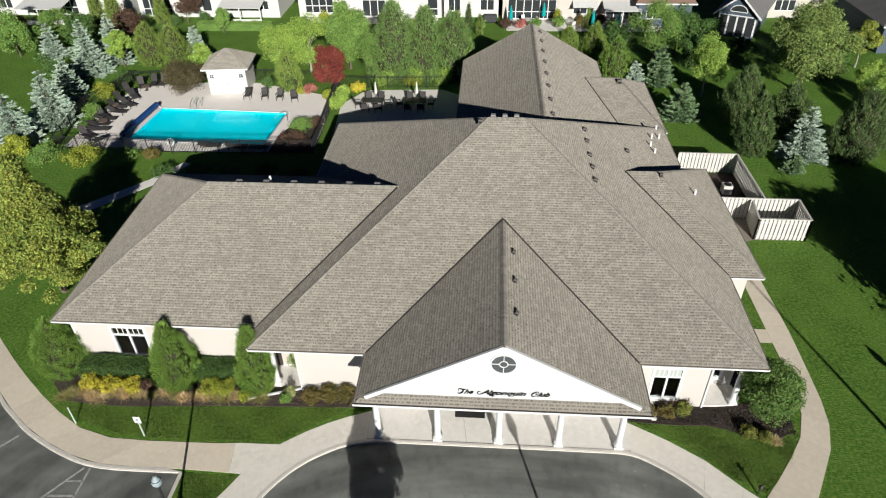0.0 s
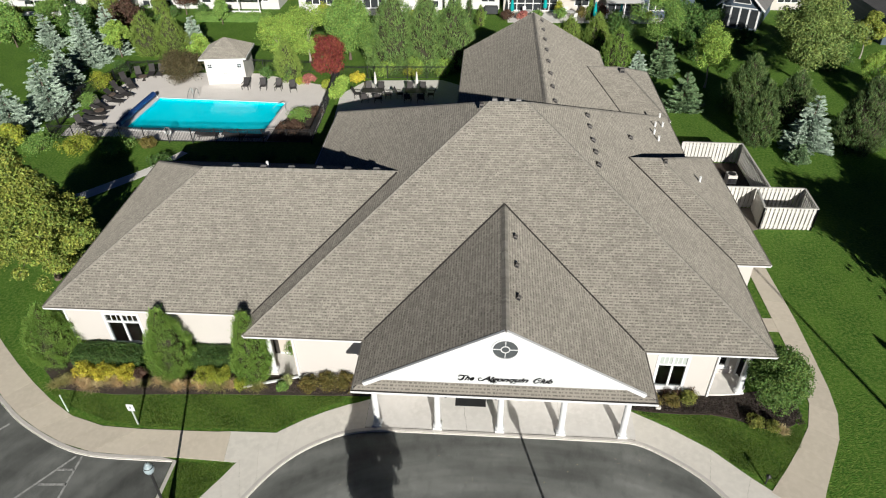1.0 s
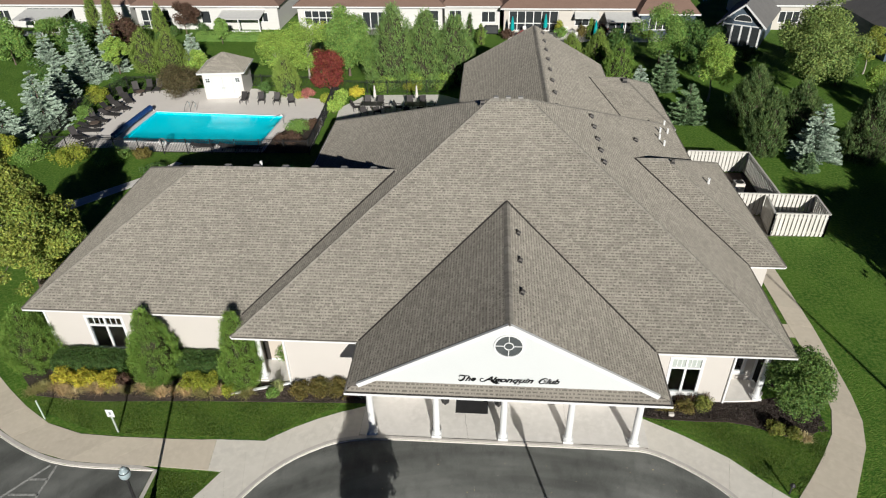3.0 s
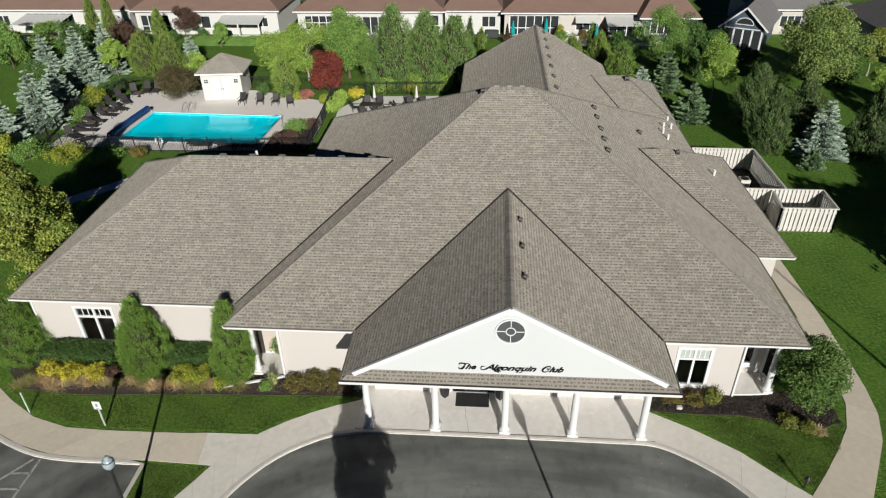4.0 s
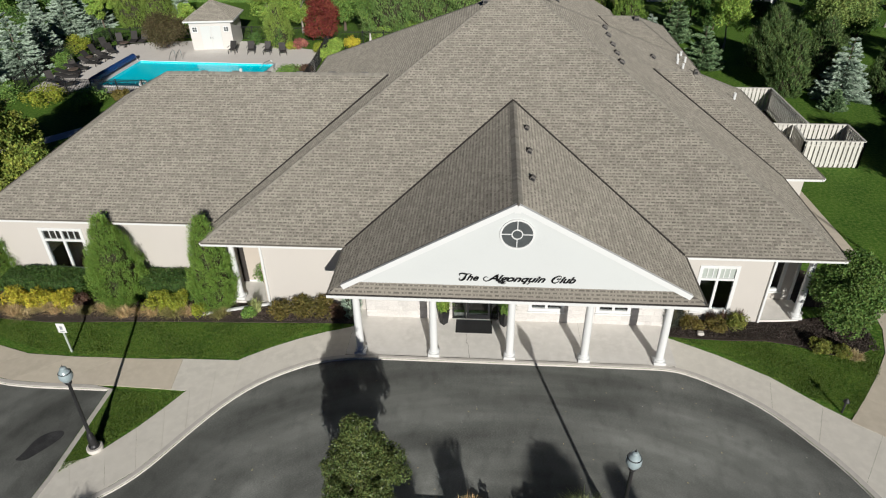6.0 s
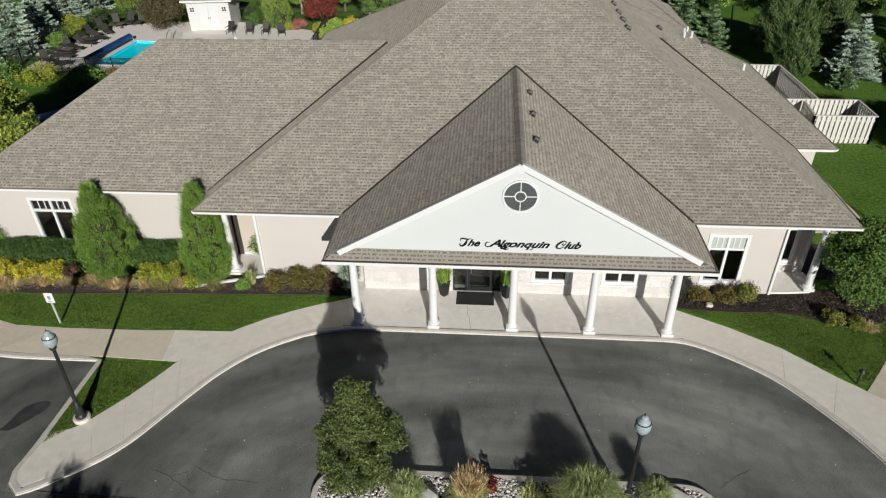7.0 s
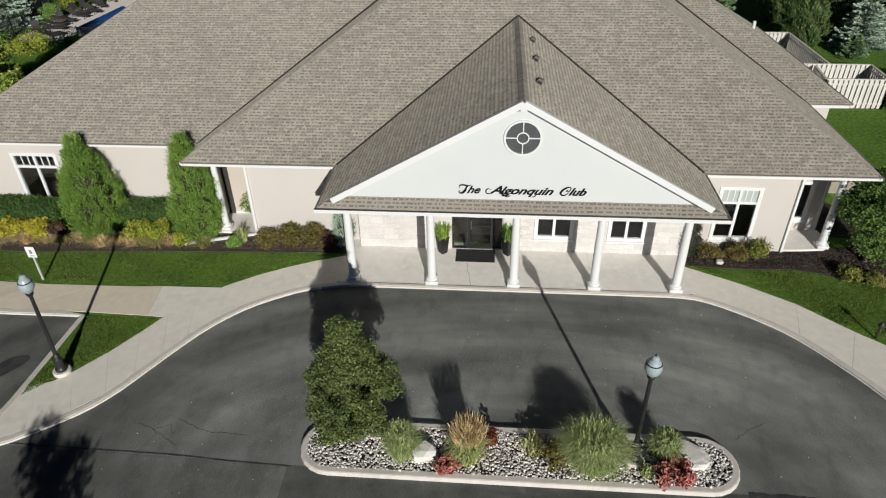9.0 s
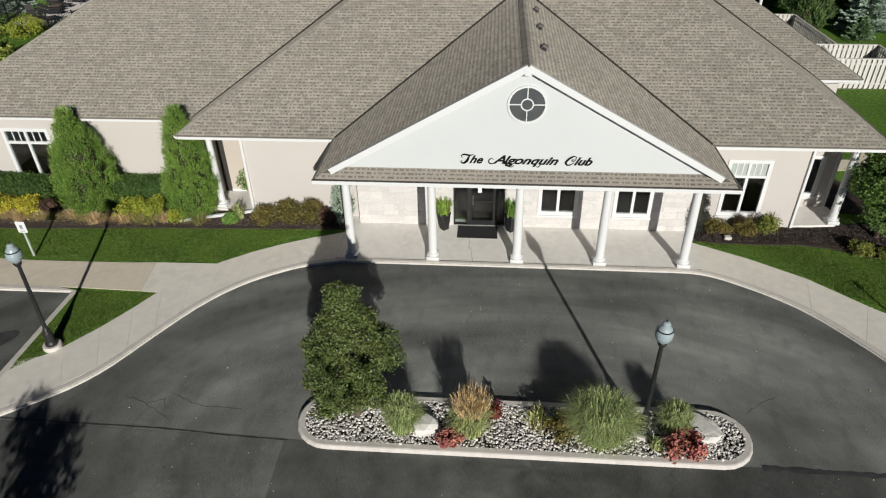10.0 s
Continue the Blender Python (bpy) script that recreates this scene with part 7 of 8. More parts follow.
for k, (x, y, h, w, mat, label) in enumerate(((-15.9, 59.6, 0.8, 1.4, "leaf_coral", "orange-red flowers by the pool deck"), (-16.6, 59.3, 0.6, 1.0, "leaf_lime", "low green plants by the pool deck"), (-11.2, 60.0, 0.9, 1.5, "leaf_gold", "bright yellow flowers by the patio"),
                                              (-14.7, 51.6, 0.8, 2.6, "leaf_green", "low rounded green bush by the pool steps"), (-13.6, 52.3, 0.7, 1.6, "leaf_purple", "low dark shrub by the pool steps"), (-15.0, 49.2, 0.8, 2.6, "leaf_purple", "dark shrubs by the pool fence"),
                                              (-17.9, 59.8, 1.8, 1.0, "leaf_dark", "dark shrub beside the pool house"), (-20.4, 60.6, 1.2, 1.2, "leaf_dark", "dark shrub beside the pool house"), (-13.8, 58.0, 1.0, 0.9, "leaf_lime", "potted green plant on the deck"),
                                              (-31.4, 45.4, 1.0, 3.4, "leaf_lime", "yellow-green shrubs along the pool fence"), (-28.2, 45.2, 1.0, 3.0, "leaf_green", "green shrubs along the pool fence"), (-25.9, 46.0, 0.8, 1.6, "leaf_rust", "rust-brown shrub along the pool fence"),
                                              (-34.5, 45.2, 1.2, 3.2, "leaf_green", "green shrubs along the pool fence"), (-35.5, 57.5, 1.6, 2.0, "leaf_lime", "lime-green shrub behind the loungers"), (-34.8, 53.5, 1.3, 1.6, "leaf_green", "green shrub behind the loungers"),
                                              (-15.2, 63.2, 1.4, 2.0, "leaf_willow", "pale green shrub by the maple"), (-9.0, 61.9, 0.9, 2.2, "leaf_light", "light green shrubs under the trees"), (-6.0, 62.0, 0.9, 2.2, "leaf_lime", "light green shrubs under the trees"),
                                              (-3.2, 62.2, 0.9, 2.2, "leaf_light", "light green shrubs under the trees"), (-35.6, 61.8, 1.0, 2.5, "leaf_dark", "dark shrubs behind the loungers"))):
    shrub(x, y, h, w, mat, label, 1700, 0.13, 30, seed=k, name="shrub")
# pale walk behind the side wing
bm = bmesh.new()
slab(bm, [(-31.5, 36.0), (-27.9, 39.0), (-24.7, 42.6), (-23.0, 45.5), (-22.4, 45.2), (-23.9, 42.0), (-27.3, 38.0), (-30.8, 35.0)], -0.05, 0.015)
tagged(part("walk_back", bm, M["concrete"]), "pale concrete walk behind the side wing", "pavement", kind="structure")
# shade-side shrubs along the back of the wing
for k in range(5):
    shrub(-23.5 + k * 2.6, 43.0 + (k % 2) * 0.4, 0.9, 2.2, "leaf_dark", "dark shrubs before the pool fence", 1000, 0.13, 22, seed=k)

# ---- white board fences on the right ----
M["fence_wood"] = material("weathered_cream_boards", (0.57, 0.555, 0.51), (0.50, 0.485, 0.445), (0.60, 0.585, 0.54), scale=1.5, fine=20, rough=0.8, bump=0.2, object_random=0.06, stretch=(1, 1, 0.2))


def board_fence(points, label, h=1.62, name="board_fence"):
    """Board-on-board fence: boards on alternate sides of the rails."""
    t = thing(name, points[0][0], points[0][1], 0, label, "fence", "side yard fences")
    base = Vector((points[0][0], points[0][1], 0))
    for a, b in zip(points, points[1:]):
        a, b = Vector((*a, 0)) - base, Vector((*b, 0)) - base
        d = (b - a).normalized()
        side = Vector((-d.y, d.x, 0))
        turn = math.degrees(math.atan2(d.y, d.x))
        for z in (0.3, h - 0.25):
            part("rail", beam(bmesh.new(), a + Vector((0, 0, z)), b + Vector((0, 0, z)), 0.04, 0.09), M["fence_wood"], t)
        part("cap_rail", beam(bmesh.new(), a + Vector((0, 0, h + 0.02)), b + Vector((0, 0, h + 0.02)), 0.12, 0.04), M["fence_wood"], t)
        for p in (a, b):
            part("post", box(bmesh.new(), p.x - 0.05, p.x + 0.05, p.y - 0.05, p.y + 0.05, 0, h), M["fence_wood"], t)
        n = int((b - a).length / 0.13)
        me = bpy.data.meshes.new("board")
        bm = box(bmesh.new(), -0.07, 0.07, -0.01, 0.01, 0.04, h)
        bm.to_mesh(me)
        bm.free()
        me.materials.append(M["fence_wood"])
        for k in range(n):
            p = a.lerp(b, (k + 0.5) / n) + side * (0.045 if k % 2 else -0.045)
            ob = part("board", me, None, t)
            ob.matrix_basis = pose(p.x, p.y, 0, 0, 0, turn)
    return t


board_fence([(16.3, 45.6), (20.6, 45.5), (20.65, 39.3)], "cream board-on-board fence round the air conditioner")
board_fence([(16.3, 39.25), (22.9, 39.15), (22.8, 36.65), (19.5, 36.7)], "cream board-on-board fence round the bin yard")
board_fence([(19.5, 36.7), (19.75, 38.9)], "open board gate of the bin yard", name="gate")
t = thing("air_conditioner", 19.3, 42.6, 0, "pale square outdoor air conditioning unit", "air conditioner")
part("casing", box(bmesh.new(), -0.34, 0.34, -0.34, 0.34, 0.0, 0.7, 0.03), M["kerb"], t)
part("fan_grille", lathe(bmesh.new(), [(0.28, 0.70), (0.28, 0.715), (0.08, 0.725)], 24), M["black"], t)
bm = bmesh.new()
slab(bm, [(16.1, 39.3), (20.6, 39.3), (20.6, 45.4), (16.1, 45.4)], -0.05, 0.012)
# this floor only borrows the mulch material for its dark tone
tagged(part("yard_floor", bm, M["mulch"]), "dark floor of the fenced yard", "pavement", kind="structure")
bm = bmesh.new()
slab(bm, [(17.3, 35.6), (19.5, 36.6), (22.8, 36.7), (22.8, 39.1), (16.2, 39.2), (16.2, 35.6)], -0.05, 0.012)
tagged(part("yard_floor", bm, M["joint"]), "dirty concrete floor of the bin yard", "pavement", kind="structure")

# ---- houses beyond the boundary ----
M["siding_white"] = material("white_vinyl_siding", (0.58, 0.57, 0.55), (0.54, 0.53, 0.51), rough=0.6, bump=0.2, fine=5, stretch=(0.1, 0.1, 6), scale=0.6)
M["siding_cream"] = material("cream_siding", (0.50, 0.47, 0.42), (0.46, 0.43, 0.39), rough=0.65, bump=0.2, fine=5, stretch=(0.1, 0.1, 6), scale=0.6)
M["siding_dark"] = material("slate_blue_siding", (0.07, 0.095, 0.125), (0.055, 0.075, 0.105), rough=0.65, bump=0.2, fine=5, stretch=(0.1, 0.1, 6), scale=0.6)
M["roof_brown"] = material("brown_shingles", (0.19, 0.125, 0.095), (0.16, 0.105, 0.08), (0.22, 0.15, 0.115), scale=0.5, fine=16, rough=0.92, bump=0.3, stretch=(1, 3, 3))
M["roof_grey"] = material("grey_shingles", (0.16, 0.155, 0.15), (0.13, 0.128, 0.125), (0.19, 0.185, 0.18), scale=0.5, fine=16, rough=0.92, bump=0.3, stretch=(1, 3, 3))
M["awning"] = material("pale_awning_canvas", (0.62, 0.62, 0.60), (0.56, 0.56, 0.54), rough=0.8, bump=0.1)
M["teal"] = material("teal_canvas", (0.02, 0.30, 0.30), (0.02, 0.24, 0.25), rough=0.8, bump=0.1)


def row_house(x0, x1, y, depth, eave, rise, wall_mat, roof_mat, label, openings, hip=True, turn=0.0):
    """A house seen from its garden: walls, roof, and openings (from, to, sill, head, kind) along its front."""
    mid = (x0 + x1) / 2
    t = thing("house", mid, y, 0, label, "house", "garden row houses", turn=turn)
    w = (x1 - x0) / 2
    bm = bmesh.new()
    cuts = [o[:4] for o in openings]
    part("wall", box(bm, -w, w, 0.3, depth, -0.05, eave), M[wall_mat], t)
    xs = [-w] + sorted(v - mid for o in cuts for v in o[:2]) + [w]
    for a, b in zip(xs[::2], xs[1::2]):
        if b - a > 0.02:
            part("front_wall", box(bmesh.new(), a, b, 0, 0.3, -0.05, eave), M[wall_mat], t)
    for o0, o1, sill, head, kind in openings:
        a, b = o0 - mid, o1 - mid
        if sill > 0.05:
            part("front_wall", box(bmesh.new(), a, b, 0, 0.3, -0.05, sill), M[wall_mat], t)
        if head < eave - 0.05:
            part("front_wall", box(bmesh.new(), a, b, 0, 0.3, head, eave), M[wall_mat], t)
        f = bmesh.new()
        n = max(1, round((b - a) / 0.95))
        loops = [[f.verts.new((px_, py_, pz_)) for px_, pz_ in ((a + k, sill + k), (b - k, sill + k), (b - k, head - k), (a + k, head - k))] for k, py_ in ((0, 0.08), (0.1, 0.08), (0.1, 0.18), (0, 0.18))]
        for la_, lb_ in zip(loops, loops[1:] + loops[:1]):
            for k in range(4):
                f.faces.new((la_[k], la_[(k + 1) % 4], lb_[(k + 1) % 4], lb_[k]))
        win = part("sliding_door" if kind == "door" else "window", f, M["white"], t, "white framed glazing")
        for q in np.linspace(a + 0.05, b - 0.05, n + 1)[1:-1]:
            part("mullion", box(bmesh.new(), q - 0.05, q + 0.05, 0.085, 0.175, sill + 0.1, head - 0.1), M["white"], win)
        if kind == "screen":
            part("rail", box(bmesh.new(), a + 0.1, b - 0.1, 0.088, 0.118, sill + 0.85, sill + 0.95), M["white"], win)
        g = np.linspace(a + 0.05, b - 0.05, n + 1)
        for p, q in zip(g, g[1:]):
            part("pane", box(bmesh.new(), p + 0.05, q - 0.05, 0.12, 0.14, sill + 0.1, head - 0.1), M["glass"], win, "dark glass")
    o = 0.45
    bm = bmesh.new()
    ridge = min(w, depth / 2) if hip else 0.0
    lo = [bm.verts.new(p) for p in ((-w - o, -o, eave), (w + o, -o, eave), (w + o, depth + o, eave), (-w - o, depth + o, eave))]
    ra2, rb2 = bm.verts.new((-w - o + ridge, depth / 2, eave + rise)), bm.verts.new((w + o - ridge, depth / 2, eave + rise))
    bm.faces.new((lo[0], lo[1], rb2, ra2)), bm.faces.new((lo[2], lo[3], ra2, rb2))
    bm.faces.new((lo[1], lo[2], rb2)), bm.faces.new((lo[3], lo[0], ra2)), bm.faces.new(lo[::-1])
    part("roof", bm, M[roof_mat], t)
    part("gutter", beam(bmesh.new(), (-w - o, -o - 0.04, eave - 0.08), (w + o, -o - 0.04, eave - 0.08), 0.1, 0.16), M["white"], t)
    return t


row_house(-66, -44.5, 83.5, 11, 3.0, 3.6, "siding_white", "roof_brown", "white bungalow with a brown shingle roof", [(-62.5, -60.8, 0.8, 2.2, "win"), (-58.4, -52.0, 0.1, 2.5, "screen"), (-50.6, -49.6, 0.7, 2.3, "win"), (-48.4, -47.4, 0.7, 2.3, "win")])
row_house(-43.5, -25.2, 83.0, 11, 3.0, 3.6, "siding_white", "roof_brown", "white bungalow with a brown shingle roof", [(-43.0, -39.2, 0.1, 2.4, "screen"), (-35.2, -33.9, 0.7, 2.3, "win"), (-28, -26.5, 0.9, 2.1, "win")])
row_house(-22.7, -4.6, 83.2, 11, 2.9, 3.6, "siding_white", "roof_brown", "white bungalow with a brown shingle roof", [(-21.9, -18.2, 0.5, 2.3, "screen"), (-14.6, -11.6, 0.1, 2.2, "door"), (-6.4, -5.0, 0.2, 2.4, "screen")])
row_house(-4.3, 2.5, 83.6, 10, 2.9, 3.4, "siding_white", "roof_brown", "white bungalow with a brown shingle roof", [(-3.8, -2.2, 0.7, 2.3, "win"), (0.2, 2.0, 0.8, 2.2, "win")])
row_house(3.0, 21.0, 82.6, 11, 2.9, 3.8, "siding_cream", "roof_brown", "cream bungalow with a brown shingle roof", [(3.6, 9.6, 0.1, 2.5, "screen"), (11.6, 14.2, 0.7, 2.2, "win"), (15.6, 20.4, 0.1, 2.4, "screen")])


def patio_cover(x, y, w, d, label, mat="awning", h=2.4, legs=True):
    t = thing("patio_cover", x, y, 0, label, "awning", "garden awnings")
    part("canopy", beam(bmesh.new(), (0, 0, h - 0.5), (0, d, h), w, 0.06), M[mat], t)
    if legs:
        for s in (-w / 2 + 0.1, 0, w / 2 - 0.1):
            part("post", box(bmesh.new(), s - 0.06, s + 0.06, 0.02, 0.14, 0, h - 0.5), M["white"], t)
        part("low_wall", box(bmesh.new(), -w / 2, w / 2, 0.03, 0.11, 0, 0.55), M["white"], t)
    else:
        for s in (-w / 2 + 0.05, w / 2 - 0.05):
            part("arm", bar(bmesh.new(), (s, 0.05, h - 0.5), (s, d, h - 0.55), 0.03), M["white"], t)
    return t


patio_cover(-29.5, 80.4, 5.4, 2.7, "white covered garden porch behind a bungalow")
patio_cover(-55.0, 79.5, 6.0, 3.6, "white covered garden porch behind a bungalow")
patio_cover(12.9, 81.3, 2.9, 1.3, "pale canvas awning over a window", legs=False)
patio_cover(17.2, 79.9, 4.4, 2.6, "pale roofed garden porch with dark open sides")
for k, (x, y) in enumerate(((4.0, 80.4), (8.0, 81.6), (13.6, 78.7), (16.4, 77.8))):
    u = thing("garden_umbrella", x, y, 0, "closed teal garden umbrella on a pole", "umbrella", "garden umbrellas")
    part("pole", cyl(bmesh.new(), 0, 0, 0, 2.4, 0.03), M["white"], u)
    part("canopy", lathe(bmesh.new(), [(0.22, 0.8), (0.26, 1.0), (0.18, 1.7), (0.05, 2.4)], 10), M["teal"], u, "folded teal canvas")
for x0, x1, y0, y1 in ((3.5, 22.0, 78.5, 82.4), (-22, -5, 80.8, 83)):
    bm = bmesh.new()
    slab(bm, [(x0, y0), (x1, y0), (x1, y1), (x0, y1)], -0.05, 0.02)
    tagged(part("garden_terrace", bm, M["concrete"]), "pale concrete garden terrace behind the houses", "pavement", kind="structure")
M["garden_white"] = material("white_garden_plastic", (0.60, 0.60, 0.58), (0.54, 0.54, 0.52), rough=0.5, bump=0.03)
M["cover_dark"] = material("dark_vinyl_cover", (0.03, 0.032, 0.035), (0.05, 0.052, 0.055), rough=0.6, bump=0.2)
t = thing("barbecue", 1.5, 81.3, 0.0, "covered dark garden barbecue on the lawn", "barbecue")
part("cover", box(bmesh.new(), -0.85, 0.85, -0.3, 0.3, 0.12, 1.1, 0.12), M["cover_dark"], t)
for sx in (-0.7, 0.7):
    part("wheel", cyl(bmesh.new(), sx, 0, 0, 0.14, 0.1), M["black"], t)
for x, y in ((6.0, 80.6), (11.0, 80.4), (-8.6, 81.7)):
    t = thing("garden_table", x, y, 0.02, "white round garden table on a terrace", "table", "garden tables")
    part("tabletop", lathe(bmesh.new(), [(0.0, 0.73), (0.55, 0.73), (0.55, 0.7), (0.0, 0.7)], 18), M["garden_white"], t)
    part("pedestal", lathe(bmesh.new(), [(0.28, 0), (0.06, 0.05), (0.05, 0.7)], 12), M["garden_white"], t)
    for k in range(4):
        a = k * math.pi / 2 + 0.4
        c = thing("garden_chair", x + math.cos(a) * 0.95, y + math.sin(a) * 0.95, 0.02, "white garden chair round a terrace table", "chair", "garden chairs", turn=math.degrees(a) + 180)
        part("seat", box(bmesh.new(), -0.22, 0.22, -0.22, 0.22, 0.4, 0.44, 0.01), M["garden_white"], c)
        part("backrest", beam(bmesh.new(), (-0.22, 0, 0.42), (-0.34, 0, 0.9), 0.44, 0.03), M["garden_white"], c)
        for lx in (-0.19, 0.19):
            for ly in (-0.19, 0.19):
                part("leg", box(bmesh.new(), lx - 0.02, lx + 0.02, ly - 0.02, ly + 0.02, 0, 0.4), M["garden_white"], c)
for k, (x, y, h, w, mat, label) in enumerate(((14.7, 80.2, 1.6, 1.3, "leaf_red", "red-leaved shrub on a garden terrace"), (5.2, 79.6, 0.9, 1.4, "leaf_coral", "pink flowers on a garden terrace"), (3.2, 79.4, 1.0, 1.2, "leaf_purple", "dark garden shrub on a terrace"), (9.6, 81.2, 1.8, 0.9, "leaf_lime", "tall yellow-green garden plant"), (12.2, 79.6, 1.5, 1.0, "leaf_rust", "rusty garden shrub on a terrace"))):
    shrub(x, y, h, w, mat, label, 900, 0.16, 22, seed=k + 40)
for x, y, h, w, mat, label in ((-1.0, 77.6, 3.6, 0.9, "leaf_dark", "narrow dark cypress by the houses"), (0.3, 77.2, 2.4, 0.8, "cedar_yellow", "narrow lime-green cypress by the houses"), (13.2, 79.6, 2.4, 1.0, "cedar", "narrow green cypress by the houses")):
    cedar(x, y, h, w, mat, label, leaves=1500, leaf=0.2, top=0.6, name="cypress")
rngh = random.Random(8)
for k in range(26):
    x = -60 + k * 3.2 + rngh.uniform(-0.8, 0.8)
    if -34 < x < -25:
        continue
    mat = rngh.choice(("leaf_green", "leaf_dark", "leaf_lime", "leaf_purple", "leaf_rust", "leaf_green"))
    shrub(x, 79.2 + rngh.uniform(-1, 1.2), rngh.uniform(0.8, 1.8), rngh.uniform(1.4, 2.4), mat, "garden shrub behind the houses", 900, 0.18, 24, seed=k, group="garden shrubs")
hedge_row(-34.0, -25.0, 78.2, 0.9, 1.0, "leaf_green", "low clipped green garden hedge")

# dark house to the right: a gabled garden front with white frames
t = thing("dark_house", 29.4, 76.9, 0, "slate-blue house with a white framed gable window wall", "house", turn=-28)
t.scale = (0.84, 0.84, 0.9)
part("wall", box(bmesh.new(), -2.45, 2.45, 0.0, 10, -0.05, 3.0), M["siding_dark"], t)
bm = bmesh.new()
v = [bm.verts.new(p) for p in ((-2.45, 0, 3.0), (2.45, 0, 3.0), (0, 0, 5.2))]
w = [bm.verts.new(p) for p in ((-2.45, 0.2, 3.0), (2.45, 0.2, 3.0), (0, 0.2, 5.2))]
bm.faces.new(v), bm.faces.new(w[::-1])
for k in range(3):
    bm.faces.new((v[k], w[k], w[(k + 1) % 3], v[(k + 1) % 3]))
part("gable_wall", bm, M["siding_dark"], t)
for sgn in (-1, 1):
    bm = bmesh.new()
    r0 = [bm.verts.new(p) for p in ((0, -0.5, 5.35), (0, 11, 5.35), (sgn * 3.1, 11, 2.75), (sgn * 3.1, -0.5, 2.75))]
    r1 = [bm.verts.new(p) for p in ((0, -0.5, 5.25), (0, 11, 5.25), (sgn * 3.1, 11, 2.65), (sgn * 3.1, -0.5, 2.65))]
    bm.faces.new(r0), bm.faces.new(r1[::-1])
    for k in range(4):
        bm.faces.new((r0[k], r1[k], r1[(k + 1) % 4], r0[(k + 1) % 4]))
    part("roof", bm, M["roof_grey"], t)
    part("rake_board", beam(bmesh.new(), (0, -0.55, 5.2), (sgn * 3.1, -0.55, 2.62), 0.08, 0.2), M["white"], t)
part("frieze", box(bmesh.new(), -2.45, 2.45, -0.06, 0, 2.6, 2.72), M["white"], t)
for k, x in enumerate((-2.35, -1.15, 0.0, 1.15, 2.35)):
    part("pilaster", box(bmesh.new(), x - 0.11, x + 0.11, -0.08, 0, 0.2, 2.55), M["white"], t)
for x in (-1.75, -0.57, 0.57, 1.75):
    part("window", box(bmesh.new(), x - 0.44, x + 0.44, -0.03, 0, 0.3, 2.5), M["glass"], t, "dark tall window")
bm = bmesh.new()
pts = [(math.cos(a) * 1.1, 3.15 + math.sin(a) * 0.8) for a in np.linspace(0, math.pi, 14)]
lo = [bm.verts.new((x, -0.05, z)) for x, z in pts]
hi = [bm.verts.new((x, 0.0, z)) for x, z in pts]
bm.faces.new(lo), bm.faces.new(hi[::-1])
for k in range(14):
    bm.faces.new((lo[k], hi[k], hi[(k + 1) % 14], lo[(k + 1) % 14]))
arch = part("window", bm, M["glass"], t, "dark arched window")
bm = bmesh.new()
for (xa, za), (xb, zb) in zip(pts, pts[1:] + pts[:1]):
    beam(bm, (xa, -0.07, za), (xb, -0.07, zb), 0.06, 0.09)
part("window_frame", bm, M["white"], arch)
row_house(19.0, 25.2, 80.5, 9, 2.8, 3.4, "siding_dark", "roof_brown", "dark sided house with a brown shingle roof", [(20, 22.5, 0.8, 2.2, "win")])
row_house(33.0, 44.0, 84.0, 10, 3.0, 3.8, "siding_cream", "roof_grey", "cream house with a grey shingle roof", [(36, 38.5, 0.8, 2.2, "win")])
row_house(43.0, 56.0, 72.0, 12, 3.0, 3.6, "siding_dark", "roof_grey", "dark sided house with a grey shingle roof", [(45, 48.5, 0.4, 2.4, "screen")])

# ---- roof fittings ----
M["vent"] = material("brown_grey_vent", (0.12, 0.11, 0.10), (0.09, 0.083, 0.075), rough=0.6, bump=0.05)
M["vent_pale"] = material("pale_grey_vent", (0.27, 0.265, 0.25), (0.22, 0.215, 0.205), rough=0.6, bump=0.05)


def vent_on(x, y, z, w=0.3, d=0.3, h=0.18, label="small brown-grey roof vent with a dark slot", mat="vent", tilt=0.0):
    """A low hood on a flat flange, with a dark slot towards the eave."""
    m = pose(x, y, z, 0, tilt, 0)
    bm = bmesh.new()
    box(bm, -w * 0.6, w * 0.6, -d * 0.6, d * 0.6, -0.02, 0.015)
    low = [bm.verts.new(p) for p in ((-w / 2, -d / 2, 0), (w / 2, -d / 2, 0), (w / 2, d / 2, 0), (-w / 2, d / 2, 0))]
    top = [bm.verts.new(p) for p in ((-w * 0.42, -d * 0.42, h), (w * 0.42, -d * 0.42, h), (w * 0.42, d * 0.42, h), (-w * 0.42, d * 0.42, h))]
    bm.faces.new(top)
    for k in range(4):
        bm.faces.new((low[k], low[(k + 1) % 4], top[(k + 1) % 4], top[k]))
    bm.transform(m)
    hood = cpart("roof_vent", bm, M[mat], None, label)
    bm = box(bmesh.new(), -w * 0.36, w * 0.36, -d / 2 - 0.012, -d / 2 + 0.02, 0.03, h * 0.6)
    bm.transform(m)
    part("vent_slot", bm, M["black"], hood)


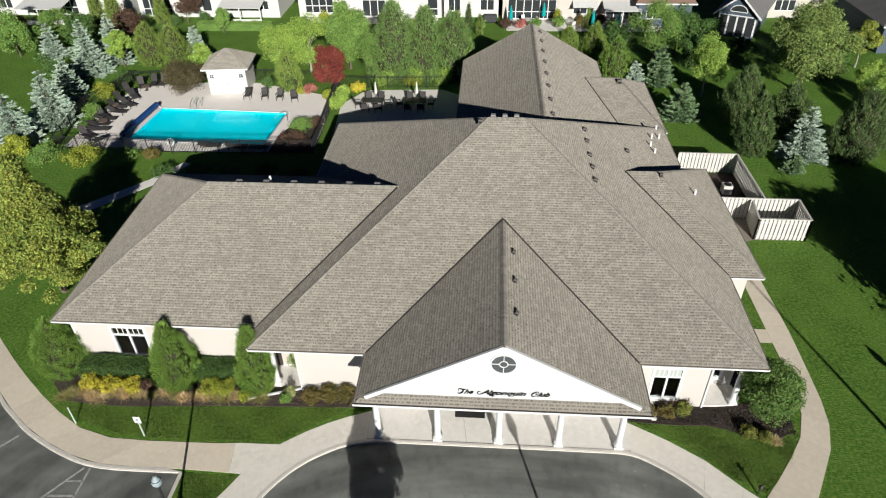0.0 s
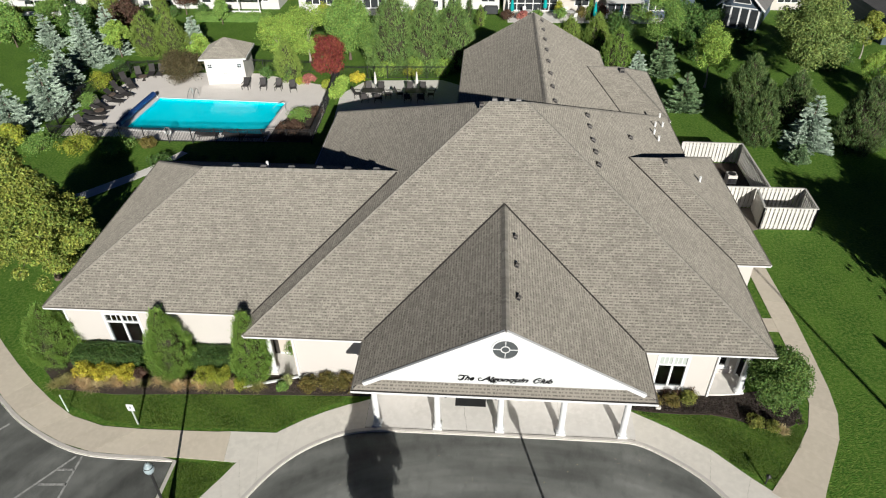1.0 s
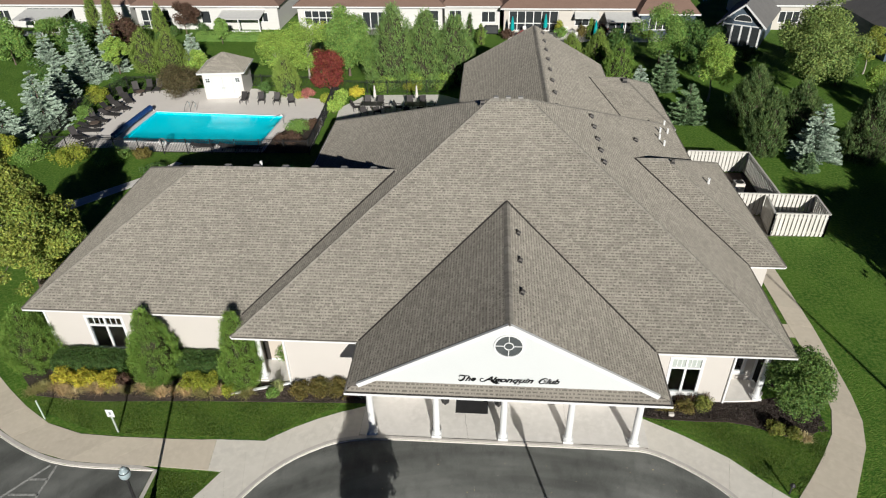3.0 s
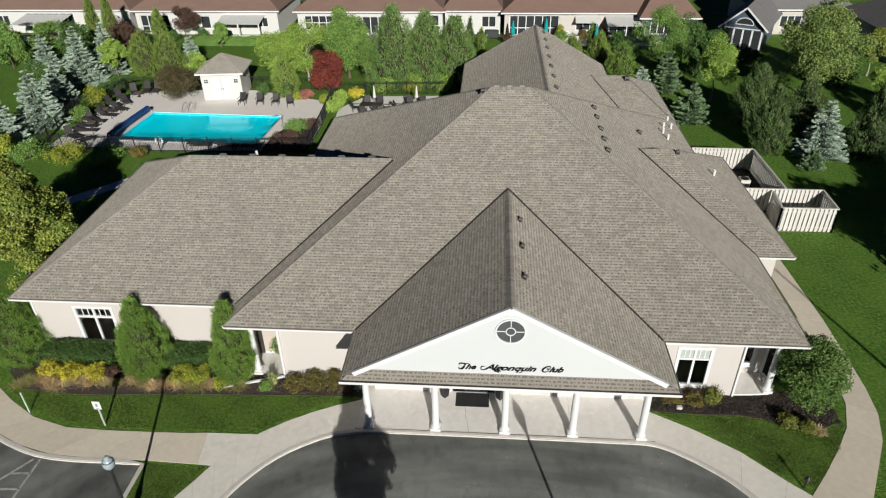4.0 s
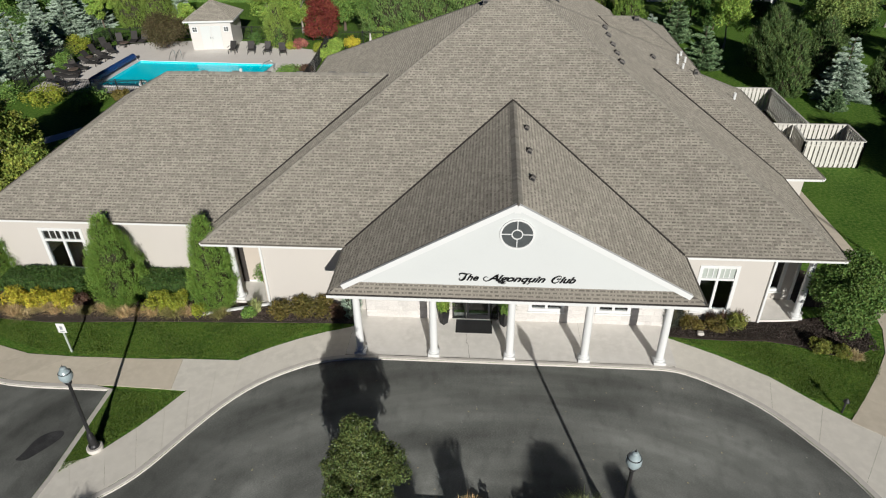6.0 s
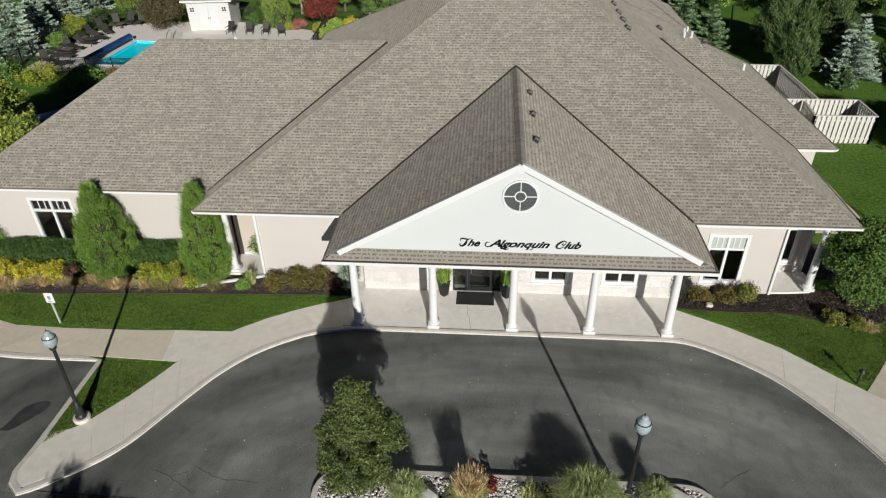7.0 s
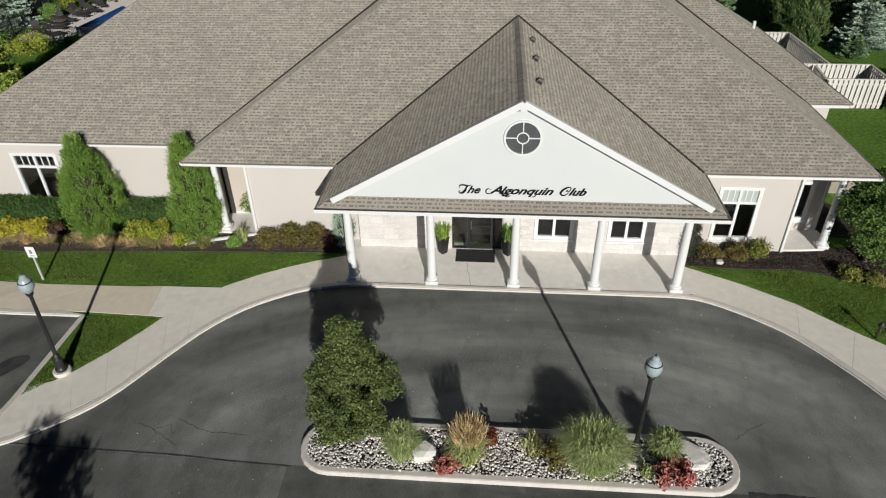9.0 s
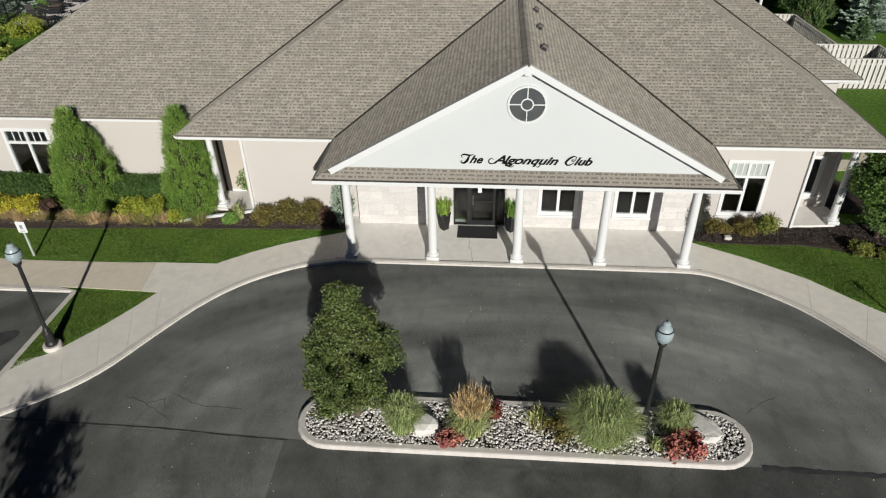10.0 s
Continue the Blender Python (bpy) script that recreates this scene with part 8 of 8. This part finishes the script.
for x, y, z in ((7.4, 36.4, 7.91), (7.37, 34.9, 7.92), (7.35, 33.2, 7.93), (7.34, 31.8, 7.94), (7.33, 30.4, 7.95), (10.27, 37.0, 6.21)):
    vent_on(x, y, z, 0.3, 0.3, 0.17, tilt=30)
for x, y, z in ((2.98, 25.27, 6.86), (3.01, 23.14, 6.85), (3.03, 20.95, 6.84)):
    vent_on(x, y, z, 0.2, 0.2, 0.17, tilt=29)
for k in range(8):
    vent_on(5.95, 41.3 + k * 2.4, 6.63, 0.3, 0.3, 0.16, tilt=29)
for k in range(6):
    vent_on(-12.2 + k * 1.56, 30.72, 7.21, 0.36, 0.26, 0.11, "pale low roof vent behind the ridge", "vent_pale")
for x in (1.9, 2.55, 3.2):
    vent_on(x, 33.6, 9.98, 0.30, 0.26, 0.20, "pale low roof vent behind the ridge", "vent_pale")
vent_on(1.2, 33.0, 9.95, 0.25, 0.25, 0.2)
vent_on(11.7, 33.6, 6.46, 0.2, 0.2, 0.2)
vent_on(12.3, 52.2, 4.45, 0.4, 0.4, 0.3)
for x, y, z in ((13.0, 42.0, 4.59), (13.75, 42.9, 4.15), (12.6, 40.4, 4.83), (12.75, 39.6, 4.74), (13.9, 44.6, 4.0), (-10.6, 31.3, 6.9), (14.0, 34.0, 5.0)):
    bm = lathe(bmesh.new(), [(0.075, z - 0.2), (0.075, z + 0.36), (0.06, z + 0.36), (0.06, z + 0.2)], 12, x, y)
    cpart("vent_pipe", bm, M["white"], None, "white plastic vent pipe")

# ---- stone veneer beside the entrance ----
M["veneer"] = material("buff_stone_veneer", (0.565, 0.54, 0.515), (0.51, 0.49, 0.47), (0.60, 0.575, 0.55), scale=2.0, fine=18, rough=0.85, bump=0.35, bump_size=24, object_random=0.08)
M["mortar"] = material("pale_mortar", (0.56, 0.54, 0.515), (0.53, 0.51, 0.485), rough=0.95, bump=0.3)
rng = random.Random(21)
for x0, x1, z0, z1 in ((-3.3, 0.2, 0.02, 2.95), (2.14, 3.28, 0.02, 2.95), (3.28, 4.76, 0.02, 0.49), (4.76, 5.97, 0.02, 2.95), (5.97, 7.38, 0.02, 0.49), (7.38, 8.7, 0.02, 2.95)):
    backing = cpart("stone_facing", box(bmesh.new(), x0, x1, 21.66, 21.7, z0, z1), M["mortar"], None, "buff ashlar stone veneer")
    z = z0
    while z < z1 - 0.05:
        dz = min(rng.choice((0.15, 0.2, 0.2, 0.3)), z1 - z)
        x = x0
        while x < x1 - 0.02:
            dx = min(rng.uniform(0.28, 0.62), x1 - x)
            if x1 - x - dx < 0.14:
                dx = x1 - x
            part("stone", box(bmesh.new(), x + 0.003, x + dx - 0.003, 21.66 - rng.uniform(0.006, 0.014), 21.665, z + 0.003, z + dz - 0.003, 0.006), M["veneer"], backing)
            x += dx
        z += dz
# corner trims and downspouts
for x, y, z1, label in ((-7.54, 22.07, 3.4, "white corner trim and downspout"), (12.5, 22.07, 3.4, "white downspout at the porch corner")):
    cpart("downspout", box(bmesh.new(), x, x + 0.09, y - 0.06, y + 0.03, 0.05, z1, 0.01), M["white"], None, label)
cpart("corner_trim", box(bmesh.new(), -19.64, -19.54, 23.36, 23.4, 0, 3.4), M["white"])
# door mat and planters
tagged(part("door_mat", box(bmesh.new(), 0.40, 1.87, 20.8, 21.62, 0.02, 0.036, 0.005), material("black_rubber", (0.02, 0.02, 0.021), (0.03, 0.03, 0.031), rough=0.9, bump=0.5, bump_size=80)), "black rubber entrance mat", "mat")
for x in (-0.1, 2.35):
    t = thing("planter", x, 21.4, 0.02, "tall black planter with a green leafy plant", "planter", "entrance planters")
    bm = bmesh.new()
    lathe(bm, [(0.17, 0.0), (0.24, 0.62), (0.26, 0.64), (0.26, 0.7), (0.22, 0.7), (0.2, 0.64)], 4)
    part("pot", bm, M["black"], t)
    tt = tuft(x, 21.4, 0.72, 0.85, "leaf_green" if x > 1 else "leaf_light", "leafy green plant growing in a planter", 190, z=0.64, thick=0.022, name="potted_plant")
